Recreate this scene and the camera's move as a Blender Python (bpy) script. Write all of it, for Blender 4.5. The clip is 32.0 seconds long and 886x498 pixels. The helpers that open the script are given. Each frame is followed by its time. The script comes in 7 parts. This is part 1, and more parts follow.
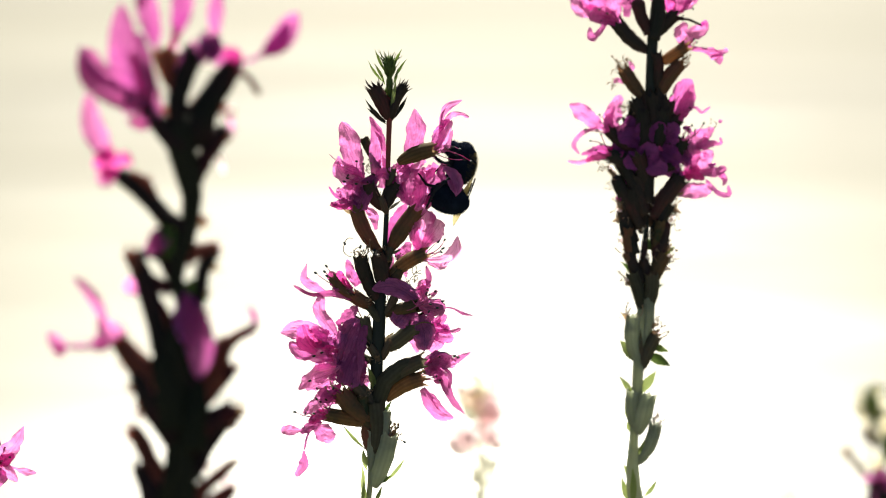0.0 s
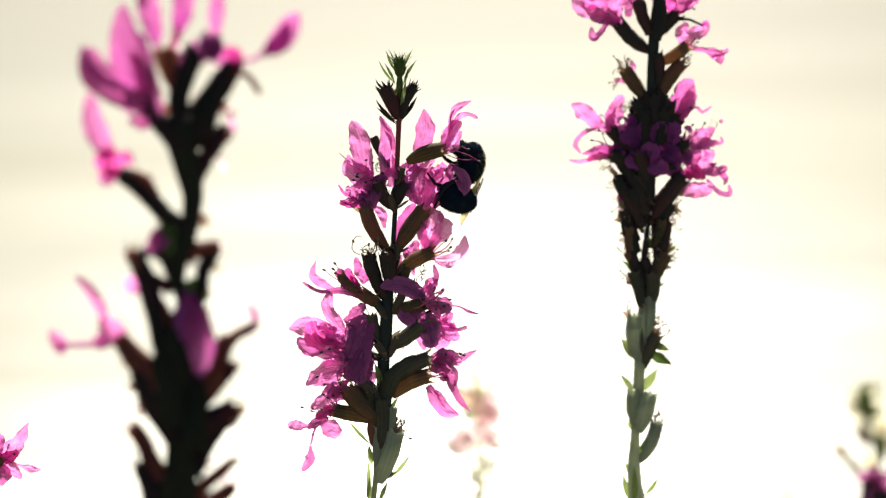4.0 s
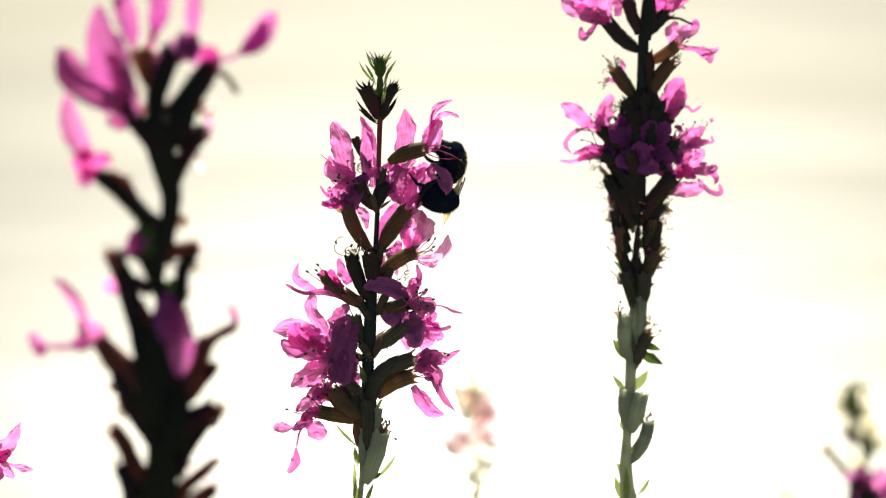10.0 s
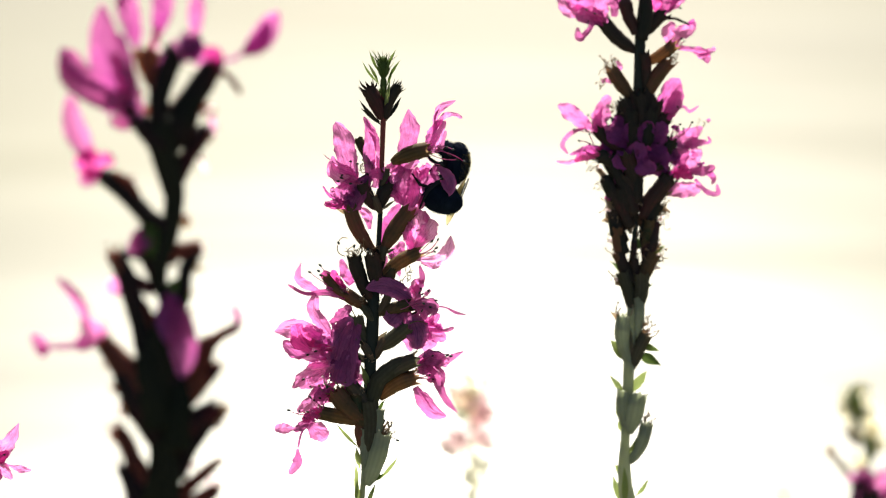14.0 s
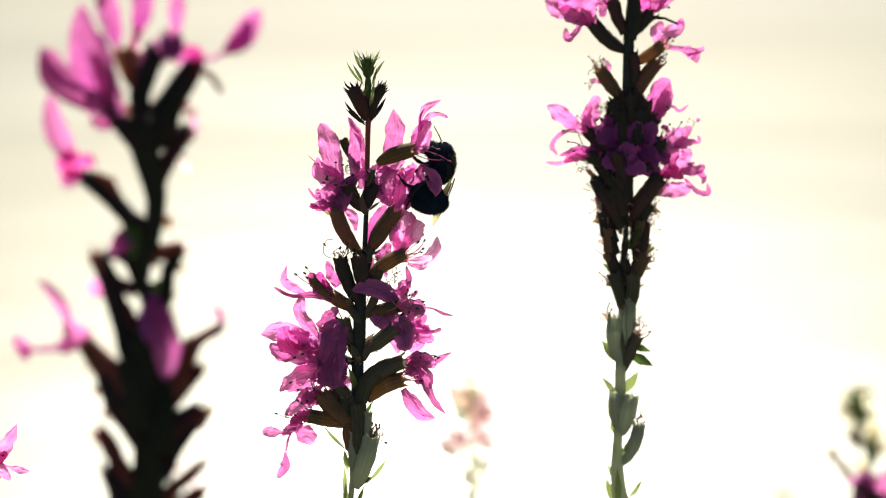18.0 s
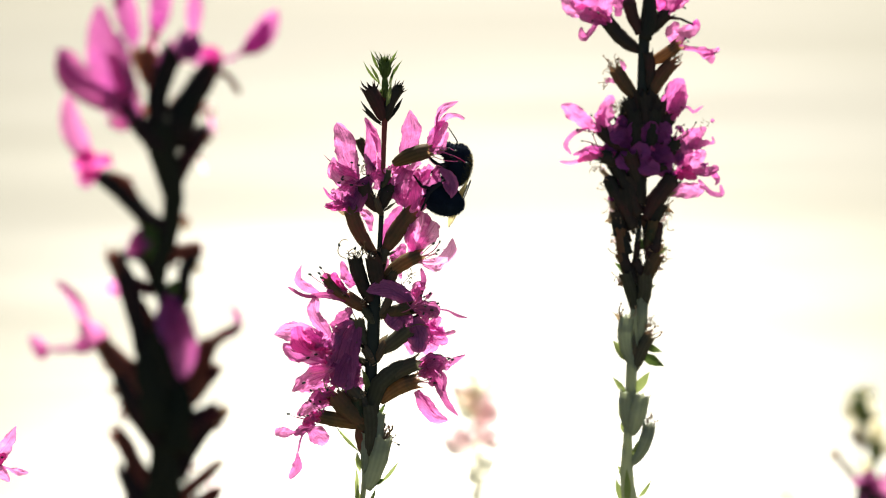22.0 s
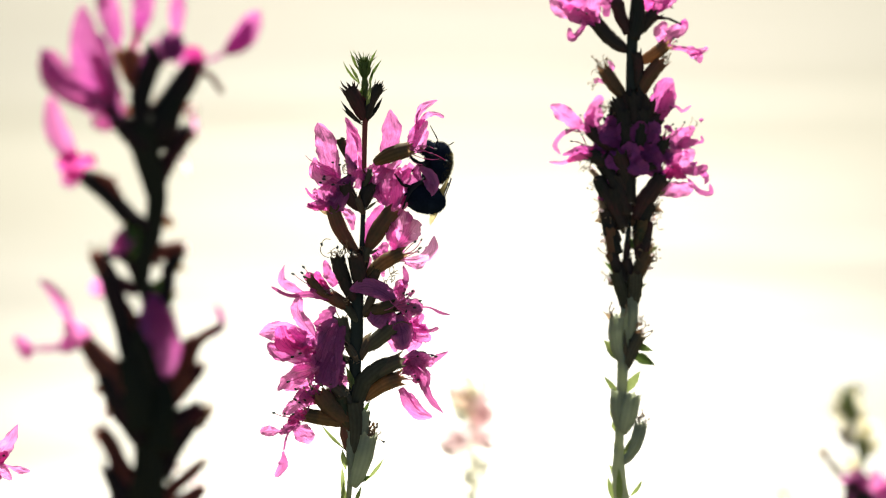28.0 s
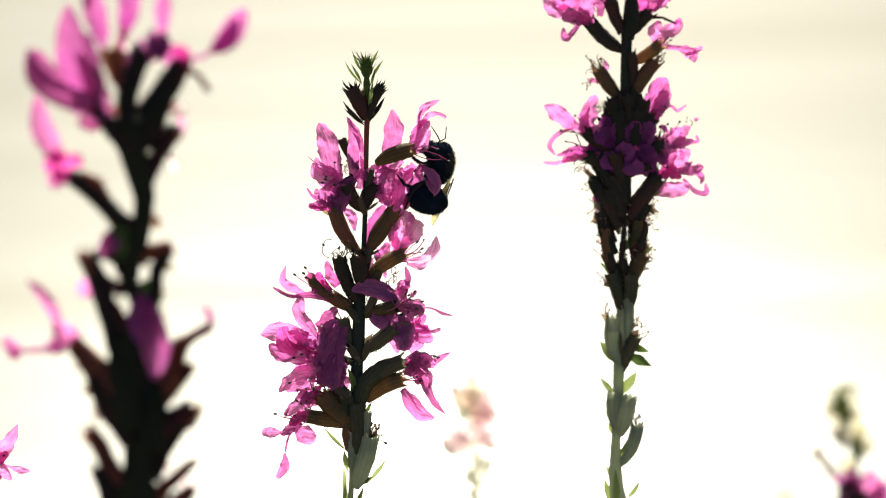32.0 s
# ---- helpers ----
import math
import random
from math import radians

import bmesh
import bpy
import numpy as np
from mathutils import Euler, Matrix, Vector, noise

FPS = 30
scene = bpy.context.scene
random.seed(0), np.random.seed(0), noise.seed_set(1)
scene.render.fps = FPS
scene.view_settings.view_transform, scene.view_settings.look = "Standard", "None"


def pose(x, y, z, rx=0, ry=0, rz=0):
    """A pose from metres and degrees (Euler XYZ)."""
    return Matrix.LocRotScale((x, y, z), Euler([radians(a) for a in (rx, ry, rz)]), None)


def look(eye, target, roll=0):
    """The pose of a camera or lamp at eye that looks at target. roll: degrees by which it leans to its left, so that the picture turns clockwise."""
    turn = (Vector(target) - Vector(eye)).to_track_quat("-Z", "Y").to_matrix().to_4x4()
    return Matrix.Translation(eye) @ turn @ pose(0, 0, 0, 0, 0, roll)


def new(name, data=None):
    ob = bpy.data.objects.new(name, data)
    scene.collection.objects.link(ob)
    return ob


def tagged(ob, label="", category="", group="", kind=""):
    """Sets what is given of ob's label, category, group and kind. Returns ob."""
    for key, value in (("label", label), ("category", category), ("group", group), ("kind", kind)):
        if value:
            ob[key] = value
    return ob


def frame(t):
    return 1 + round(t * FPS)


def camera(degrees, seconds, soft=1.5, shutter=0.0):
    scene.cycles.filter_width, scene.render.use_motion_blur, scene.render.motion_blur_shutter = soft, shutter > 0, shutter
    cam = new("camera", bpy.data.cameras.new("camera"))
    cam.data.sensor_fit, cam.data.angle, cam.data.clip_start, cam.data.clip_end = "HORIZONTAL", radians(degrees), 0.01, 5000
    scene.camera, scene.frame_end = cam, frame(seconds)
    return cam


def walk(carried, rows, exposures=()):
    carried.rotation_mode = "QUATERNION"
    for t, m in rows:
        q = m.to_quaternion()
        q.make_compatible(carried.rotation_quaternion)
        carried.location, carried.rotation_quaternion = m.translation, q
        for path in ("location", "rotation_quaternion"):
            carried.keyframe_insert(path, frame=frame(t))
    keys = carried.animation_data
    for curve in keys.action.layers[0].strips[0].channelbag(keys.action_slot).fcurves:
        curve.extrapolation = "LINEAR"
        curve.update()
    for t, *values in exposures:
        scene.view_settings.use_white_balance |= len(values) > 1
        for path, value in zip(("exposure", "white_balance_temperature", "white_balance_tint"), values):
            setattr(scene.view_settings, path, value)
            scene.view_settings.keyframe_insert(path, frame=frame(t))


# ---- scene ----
# Purple loosestrife in flower on the bank of a pond against the sun,
# seen through a long lens from half a metre; a bumblebee feeds on the middle spike.

FOV = 20.0            # long lens
TILT = 25.0           # the camera looks down on the water by this much
EYE = Vector((0.0, 0.0, 1.1))
NEAR = 0.468          # distance of the sharp plane, and of the middle spike
SUN_HEIGHT, SUN_TURN = 38.0, 0.6

cam = camera(FOV, 32.0, soft=1.2)
cam.data.dof.use_dof = True
cam.data.dof.focus_distance = NEAR
cam.data.dof.aperture_fstop = 10.5
STAND = Matrix.Translation(EYE) @ pose(0, 0, 0, 90 - TILT, 0, 0)
walk(cam, [(0.0, STAND), (32.0, STAND)])

# ---- light: sun ahead, over the water, glittering on it ----
world = bpy.data.worlds.new("sky")
scene.world = world
world.use_nodes = True
sky = world.node_tree.nodes.new("ShaderNodeTexSky")
sky.sky_type = "NISHITA"
sky.sun_disc = False
sky.sun_elevation, sky.sun_rotation = radians(SUN_HEIGHT), radians(SUN_TURN)
sky.air_density, sky.dust_density, sky.ozone_density = 0.9, 3.2, 0.3
background = world.node_tree.nodes["Background"]
world.node_tree.links.new(sky.outputs[0], background.inputs[0])
background.inputs[1].default_value = 0.056

sun_data = bpy.data.lights.new("sun", "SUN")
sun_data.energy, sun_data.angle, sun_data.color = 5.0, radians(0.53), (0.98, 0.95, 0.85)
sun = new("sun", sun_data)
sun.matrix_world = look((0, 0, 0), (-math.sin(radians(SUN_TURN)) * math.cos(radians(SUN_HEIGHT)),
                                   -math.cos(radians(SUN_TURN)) * math.cos(radians(SUN_HEIGHT)),
                                   -math.sin(radians(SUN_HEIGHT))))
sun.location = (1, 8, 4)
scene.view_settings.exposure = 1.31


# ---- materials ----
def material(name):
    m = bpy.data.materials.new(name)
    m.use_nodes = True
    m.node_tree.nodes.clear()
    return m, m.node_tree.nodes, m.node_tree.links


def node(nodes, kind, **values):
    n = nodes.new(kind)
    for key, value in values.items():
        n.inputs[key.replace("_", " ")].default_value = value
    return n


def ramp(nodes, links, source, stops):
    r = nodes.new("ShaderNodeValToRGB")
    el = r.color_ramp.elements
    el[0].position, el[0].color = stops[0][0], (*stops[0][1], 1)
    el[1].position, el[1].color = stops[-1][0], (*stops[-1][1], 1)
    for place, colour in stops[1:-1]:
        e = el.new(place)
        e.color = (*colour, 1)
    links.new(source, r.inputs[0])
    return r.outputs[0]


def maths(nodes, links, operation, a, b):
    n = nodes.new("ShaderNodeMath")
    n.operation = operation
    for slot, value in ((0, a), (1, b)):
        if isinstance(value, (int, float)):
            n.inputs[slot].default_value = value
        else:
            links.new(value, n.inputs[slot])
    return n.outputs[0]


def mix_colour(nodes, links, factor, a, b, blend="MIX"):
    n = nodes.new("ShaderNodeMix")
    n.data_type, n.blend_type = "RGBA", blend
    for slot, value in ((0, factor), (6, a), (7, b)):
        if isinstance(value, (int, float)):
            n.inputs[slot].default_value = value
        elif isinstance(value, tuple):
            n.inputs[slot].default_value = (*value, 1)
        else:
            links.new(value, n.inputs[slot])
    return n.outputs[2]


def petal_material(name, pale, deep, vein, through_share=0.78):
    """Thin wrinkled petal: light comes through it, with a midrib and fanning veins."""
    m, nodes, links = material(name)
    out = nodes.new("ShaderNodeOutputMaterial")
    uv = nodes.new("ShaderNodeUVMap")
    split = nodes.new("ShaderNodeSeparateXYZ")
    links.new(uv.outputs[0], split.inputs[0])
    across, along = split.outputs[0], split.outputs[1]
    info = nodes.new("ShaderNodeObjectInfo")
    blotch = node(nodes, "ShaderNodeTexNoise", Scale=420.0, Detail=4.0, Roughness=0.6)
    geo = nodes.new("ShaderNodeTexCoord")
    links.new(geo.outputs["Object"], blotch.inputs["Vector"])
    tone = maths(nodes, links, "ADD", maths(nodes, links, "MULTIPLY", blotch.outputs[0], 0.4),
                 maths(nodes, links, "MULTIPLY", info.outputs["Random"], 0.62))
    tone = maths(nodes, links, "SUBTRACT", tone, maths(nodes, links, "MULTIPLY", along, 0.30))
    fleck = node(nodes, "ShaderNodeTexNoise", Scale=1500.0, Detail=3.0, Roughness=0.65)
    links.new(geo.outputs["Object"], fleck.inputs["Vector"])
    tone = maths(nodes, links, "ADD", tone, maths(nodes, links, "MULTIPLY", maths(nodes, links, "SUBTRACT", fleck.outputs[0], 0.5), 0.55))
    colour = ramp(nodes, links, tone, [(0.15, pale), (0.75, deep)])
    off = maths(nodes, links, "ABSOLUTE", maths(nodes, links, "SUBTRACT", across, 0.5), 0.0)
    rib = maths(nodes, links, "LESS_THAN", off, 0.022)
    fan = maths(nodes, links, "SINE", maths(nodes, links, "ADD", maths(nodes, links, "MULTIPLY", off, 44.0),
                maths(nodes, links, "ADD", maths(nodes, links, "MULTIPLY", along, -16.0),
                                              maths(nodes, links, "MULTIPLY", blotch.outputs[0], 12.0))), 0.0)
    fan = maths(nodes, links, "MULTIPLY", maths(nodes, links, "GREATER_THAN", fan, 0.94), 0.42)
    lines = maths(nodes, links, "MAXIMUM", maths(nodes, links, "MULTIPLY", rib, 0.36), fan)
    # thin darker rim: the shading of a curled edge put into the colour
    rim = maths(nodes, links, "MULTIPLY", maths(nodes, links, "GREATER_THAN", off, 0.452), 0.42)
    lines = maths(nodes, links, "MAXIMUM", lines, rim)
    colour = mix_colour(nodes, links, lines, colour, vein)
    wrinkle = node(nodes, "ShaderNodeTexNoise", Scale=1400.0, Detail=3.0)
    links.new(geo.outputs["Object"], wrinkle.inputs["Vector"])
    # folds that run along the petal
    lengthwise = nodes.new("ShaderNodeMapping")
    lengthwise.inputs["Scale"].default_value = (8.0, 4.0, 1.0)
    links.new(uv.outputs[0], lengthwise.inputs["Vector"])
    folds = node(nodes, "ShaderNodeTexNoise", Scale=1.0, Detail=3.0, Roughness=0.6)
    links.new(lengthwise.outputs[0], folds.inputs["Vector"])
    rise = maths(nodes, links, "ADD", maths(nodes, links, "MULTIPLY", wrinkle.outputs[0], 0.42), folds.outputs[0])
    bump = node(nodes, "ShaderNodeBump", Strength=0.6, Distance=0.0005)
    links.new(rise, bump.inputs["Height"])
    soft = node(nodes, "ShaderNodeBsdfPrincipled", Roughness=0.55, Specular_IOR_Level=0.25)
    clear = nodes.new("ShaderNodeBsdfTranslucent")
    both = node(nodes, "ShaderNodeMixShader", Fac=through_share)
    for b in (soft, clear):
        links.new(bump.outputs[0], b.inputs["Normal"])
    links.new(colour, soft.inputs["Base Color"])
    links.new(colour, clear.inputs["Color"])
    links.new(soft.outputs[0], both.inputs[1])
    links.new(clear.outputs[0], both.inputs[2])
    links.new(both.outputs[0], out.inputs[0])
    return m


def plant_material(name, stops, through_share, grain, roughness=0.6, relief=0.3, ribs=0.0, gloss=0.2):
    """Green or reddish plant skin, mottled at two scales, a little light through it."""
    m, nodes, links = material(name)
    out = nodes.new("ShaderNodeOutputMaterial")
    geo = nodes.new("ShaderNodeTexCoord")
    info = nodes.new("ShaderNodeObjectInfo")
    big = node(nodes, "ShaderNodeTexNoise", Scale=grain, Detail=3.0)
    fine = node(nodes, "ShaderNodeTexNoise", Scale=grain * 9, Detail=4.0)
    for n in (big, fine):
        links.new(geo.outputs["Object"], n.inputs["Vector"])
    tone = maths(nodes, links, "ADD", maths(nodes, links, "MULTIPLY", big.outputs[0], 0.7),
                 maths(nodes, links, "MULTIPLY", fine.outputs[0], 0.3))
    tone = maths(nodes, links, "ADD", tone,
                 maths(nodes, links, "MULTIPLY", maths(nodes, links, "SUBTRACT", info.outputs["Random"], 0.5), 0.3))
    colour = ramp(nodes, links, tone, stops)
    if ribs:
        uv = nodes.new("ShaderNodeUVMap")
        split = nodes.new("ShaderNodeSeparateXYZ")
        links.new(uv.outputs[0], split.inputs[0])
        stripe = maths(nodes, links, "SINE", maths(nodes, links, "MULTIPLY", split.outputs[0], 12 * 2 * math.pi), 0.0)
        stripe = maths(nodes, links, "MULTIPLY", maths(nodes, links, "ADD", stripe, 1.0), ribs / 2)
        colour = mix_colour(nodes, links, stripe, colour, (0.02, 0.012, 0.010))
    bump = node(nodes, "ShaderNodeBump", Strength=relief, Distance=0.0004)
    links.new(fine.outputs[0], bump.inputs["Height"])
    soft = node(nodes, "ShaderNodeBsdfPrincipled", Roughness=roughness, Specular_IOR_Level=gloss)
    links.new(bump.outputs[0], soft.inputs["Normal"])
    links.new(colour, soft.inputs["Base Color"])
    if through_share:
        clear = nodes.new("ShaderNodeBsdfTranslucent")
        both = node(nodes, "ShaderNodeMixShader", Fac=through_share)
        links.new(colour, clear.inputs["Color"])
        links.new(soft.outputs[0], both.inputs[1])
        links.new(clear.outputs[0], both.inputs[2])
        links.new(both.outputs[0], out.inputs[0])
    else:
        links.new(soft.outputs[0], out.inputs[0])
    return m


PETAL = petal_material("petal", (0.80, 0.25, 0.56), (0.38, 0.045, 0.26), (0.20, 0.018, 0.12))
DEEP_PETAL = petal_material("deep_petal", (0.75, 0.12, 0.42), (0.50, 0.03, 0.23), (0.26, 0.012, 0.10))
ROSE_PETAL = petal_material("rose_petal", (0.90, 0.40, 0.70), (0.76, 0.18, 0.50), (0.45, 0.03, 0.22))
LIGHT_PETAL = petal_material("light_petal", (0.77, 0.24, 0.54), (0.53, 0.095, 0.35), (0.30, 0.03, 0.17))
# two shaded copies of the petal: shadow put into their purple colour
SHADED_PETAL = petal_material("shaded_petal", (0.62, 0.16, 0.41), (0.42, 0.075, 0.25), (0.20, 0.03, 0.11), 0.62)
DEEP_SHADE_PETAL = petal_material("deep_shade_petal", (0.44, 0.085, 0.33), (0.26, 0.035, 0.19), (0.12, 0.015, 0.08), 0.6)
# haze over the far spike put into the colour; also used for dried scraps
FADED_GLARE_PETAL = petal_material("faded_glare_petal", (0.89, 0.76, 0.76), (0.84, 0.66, 0.67), (0.70, 0.52, 0.54), 0.88)
CALYX = plant_material("calyx", [(0.3, (0.035, 0.05, 0.022)), (0.55, (0.16, 0.085, 0.04)), (0.75, (0.24, 0.075, 0.05))], 0.35, 160.0, ribs=0.16)
# brighter brown copy of the calyx, glow from behind put into its colour
LIT_BROWN_CALYX = plant_material("lit_brown_calyx", [(0.3, (0.20, 0.15, 0.07)), (0.6, (0.42, 0.24, 0.12)), (0.8, (0.50, 0.22, 0.14))], 0.68, 160.0, ribs=0.28)
# nearly black: shade among the flowers put into the calyx colour
SHADED_CALYX = plant_material("shaded_calyx", [(0.3, (0.018, 0.021, 0.015)), (0.55, (0.036, 0.026, 0.020)), (0.75, (0.075, 0.024, 0.022))], 0.0, 160.0, ribs=0.25, gloss=0.08)
# near spike only: its dark side against the sun put into both colours
BACKLIT_CALYX = plant_material("backlit_calyx", [(0.3, (0.010, 0.012, 0.010)), (0.55, (0.022, 0.012, 0.013)), (0.75, (0.065, 0.013, 0.016))], 0.0, 120.0, 0.7, ribs=0.2, gloss=0.05)
BACKLIT_STEM = plant_material("backlit_stem", [(0.3, (0.010, 0.013, 0.008)), (0.7, (0.018, 0.018, 0.011))], 0.0, 60.0, 0.7, gloss=0.05)
# base raised to stand in for light through the closed red-brown tubes
RUSSET = plant_material("russet_calyx", [(0.3, (0.13, 0.035, 0.025)), (0.6, (0.26, 0.07, 0.045)), (0.8, (0.36, 0.13, 0.06))], 0.5, 130.0, 0.6, ribs=0.3)
STEM = plant_material("stem", [(0.3, (0.10, 0.035, 0.025)), (0.7, (0.06, 0.065, 0.03))], 0.0, 60.0)
RED_STEM = plant_material("red_stem", [(0.3, (0.22, 0.05, 0.04)), (0.7, (0.10, 0.055, 0.035))], 0.25, 60.0)
# green lightened: the glare's veil put into the lower stems' colour
VEILED_STEM = plant_material("veiled_stem", [(0.3, (0.38, 0.40, 0.26)), (0.7, (0.54, 0.57, 0.40))], 0.6, 60.0)
# stem blackened the same way, its shade put into the colour
SHADED_STEM = plant_material("shaded_stem", [(0.3, (0.012, 0.018, 0.013)), (0.7, (0.026, 0.028, 0.018))], 0.0, 60.0)
GREEN = plant_material("green", [(0.3, (0.045, 0.085, 0.018)), (0.7, (0.13, 0.18, 0.04))], 0.45, 120.0)
LEAF = plant_material("leaf", [(0.3, (0.16, 0.21, 0.06)), (0.7, (0.30, 0.36, 0.12))], 0.6, 120.0)
OLIVE_TUBE = plant_material("olive_tube", [(0.3, (0.080, 0.080, 0.048)), (0.55, (0.135, 0.120, 0.075)), (0.75, (0.19, 0.12, 0.075))], 0.5, 150.0, ribs=0.2)
# the same veil of glare put into the lowest tubes and calyces
VEILED_TUBE = plant_material("veiled_tube", [(0.3, (0.36, 0.39, 0.27)), (0.7, (0.50, 0.53, 0.38))], 0.6, 150.0, ribs=0.12)
VEILED_CALYX = plant_material("veiled_calyx", [(0.3, (0.28, 0.31, 0.22)), (0.6, (0.40, 0.42, 0.30)), (0.8, (0.44, 0.36, 0.27))], 0.5, 150.0, ribs=0.14)
THIN_LEAF = plant_material("thin_leaf", [(0.3, (0.40, 0.42, 0.20)), (0.7, (0.56, 0.55, 0.32))], 0.8, 120.0)
# leaf in the tone of the bright halo round blurred buds
HALO_LEAF = plant_material("halo_leaf", [(0.3, (0.66, 0.62, 0.46)), (0.7, (0.78, 0.74, 0.58))], 0.85, 140.0)
# far spike's leaf, its colour whitened to imitate the glare
GLARE_LEAF = plant_material("glare_leaf", [(0.3, (0.83, 0.81, 0.72)), (0.7, (0.91, 0.90, 0.82))], 0.85, 160.0)
DRY = plant_material("dry_tip", [(0.3, (0.20, 0.11, 0.06)), (0.7, (0.45, 0.33, 0.20))], 0.4, 200.0)
FILAMENT = plant_material("filament", [(0.3, (0.50, 0.06, 0.22)), (0.7, (0.70, 0.20, 0.40))], 0.4, 200.0)
ANTHER = plant_material("anther", [(0.3, (0.012, 0.016, 0.016)), (0.7, (0.035, 0.04, 0.035))], 0.0, 400.0)
FUR = plant_material("black_fur", [(0.3, (0.005, 0.008, 0.015)), (0.7, (0.013, 0.020, 0.034))], 0.0, 500.0, 0.9, gloss=0.02)
GOLD_FUR = plant_material("gold_fur", [(0.3, (0.10, 0.075, 0.02)), (0.7, (0.24, 0.18, 0.05))], 0.3, 500.0, 0.8)
SHELL = plant_material("black_shell", [(0.3, (0.008, 0.008, 0.010)), (0.7, (0.018, 0.019, 0.024))], 0.0, 500.0, 0.75, gloss=0.06)
WING = plant_material("wing", [(0.3, (0.45, 0.36, 0.16)), (0.7, (0.70, 0.60, 0.32))], 0.75, 300.0, 0.3)


def water_material():
    m, nodes, links = material("pond_water")
    out = nodes.new("ShaderNodeOutputMaterial")
    geo = nodes.new("ShaderNodeTexCoord")

    def waves(scale_x, scale_y, detail):
        place = nodes.new("ShaderNodeMapping")
        place.inputs["Scale"].default_value = (scale_x, scale_y, 1.0)
        links.new(geo.outputs["Object"], place.inputs["Vector"])
        n = node(nodes, "ShaderNodeTexNoise", Scale=1.0, Detail=detail)
        links.new(place.outputs[0], n.inputs["Vector"])
        return n.outputs[0]

    swell = node(nodes, "ShaderNodeBump", Strength=1.0, Distance=0.0036)
    links.new(waves(0.9, 6.0, 3.0), swell.inputs["Height"])
    # the finest ripples run with the view and spread the glitter sideways
    skin = node(nodes, "ShaderNodeBsdfPrincipled", IOR=1.333, Roughness=0.30, Anisotropic=0.5)
    grain = node(nodes, "ShaderNodeCombineXYZ", X=1.0)
    links.new(grain.outputs[0], skin.inputs["Tangent"])
    murk = ramp(nodes, links, waves(0.5, 1.5, 3.0), [(0.3, (0.033, 0.032, 0.002)), (0.7, (0.056, 0.053, 0.004))])
    links.new(murk, skin.inputs["Base Color"])
    links.new(swell.outputs[0], skin.inputs["Normal"])
    links.new(skin.outputs[0], out.inputs[0])
    return m


WATER = water_material()
# bank out of view, made pale so it bounces fill light onto the plants
BOUNCE_SOIL = plant_material("bounce_soil", [(0.3, (0.12, 0.11, 0.075)), (0.7, (0.20, 0.20, 0.13))], 0.0, 6.0, 0.9)


# ---- ground and water ----
def sheet(name, rows, half, mat, label, category):
    """A sheet swept along x, from rows of (y, z)."""
    verts, faces = [], []
    xs = [-half, -40, -8, -2, -1, -0.5, 0, 0.5, 1, 2, 8, 40, half]
    for y, z in rows:
        for x in xs:
            near = abs(x) < 9 and -4 < y < 1.4
            verts.append((x, y, z + (0.006 * noise.noise((x * 3, y * 3, 0)) if near else 0)))
    n = len(xs)
    for j in range(len(rows) - 1):
        for i in range(n - 1):
            a = j * n + i
            faces.append((a, a + 1, a + n + 1, a + n))
    me = bpy.data.meshes.new(name)
    me.from_pydata(verts, [], faces)
    me.materials.append(mat)
    return tagged(new(name, me), label, category, kind="structure")


sheet("ground", [(-1900, 0.0), (-40, 0.0), (-4, 0.0), (-1, 0.0), (-0.3, 0.0), (0.2, 0.0), (0.6, 0.0), (1.1, 0.0),
                 (1.35, -0.12), (2.0, -0.5), (8, -1.2), (1900, -1.4)], 1900, BOUNCE_SOIL,
      "unseen soil of the pond's bank, made pale to bounce light", "ground")
WATER_SHEET = sheet("water", [(1.15, -0.04), (3, -0.04), (8, -0.04), (60, -0.04), (1890, -0.04)], 1890, WATER,
                    "rippled pond water glittering under the low sun", "water")


# ---- a drawing grid square to the view: x to the right, y down, w away from the eye ----
GRID = 784.0 / math.tan(radians(FOV / 2))       # grid units per unit of distance
ACROSS, AHEAD, UPWARD = (STAND.to_3x3() @ Vector(a) for a in ((1, 0, 0), (0, 0, -1), (0, 1, 0)))


def spot(x, y, depth):
    """The place in the world of a grid point at that depth."""
    return EYE + depth * (AHEAD + ACROSS * ((x - 784.0) / GRID) + UPWARD * ((441.0 - y) / GRID))


def P(x, y, w=0.0):
    return Vector((x, w, -y))


class Rooted:
    """A thing drawn on the grid at one depth; its origin is its base."""

    def __init__(self, name, depth, centre, base, label, category, group="", crumple=1.0, stout=1.0):
        self.depth, self.centre = depth, centre
        self.crumple, self.stout, self.broad = crumple, stout, stout ** 0.6
        self.base = base
        self.scale = NEAR / depth           # grid units per unit at the sharp plane
        self.thing = tagged(new(name), label, category, group)
        self.thing.matrix_basis = Matrix.Translation(base)

    def at(self, v):
        return spot(v.x, -v.z, self.depth * (1 + v.y / GRID)) - self.base

    def swayed(self, dx, dy, turn, grow):
        """The pose when it is moved on the grid, turned (clockwise as seen) and brought nearer."""
        there = spot(self.centre[0] + dx, self.centre[1] + dy, self.depth / grow)
        here = spot(self.centre[0], self.centre[1], self.depth)
        return (Matrix.Translation(there) @ Matrix.Rotation(radians(turn), 4, AHEAD)
                @ Matrix.Translation(-here) @ Matrix.Translation(self.base))


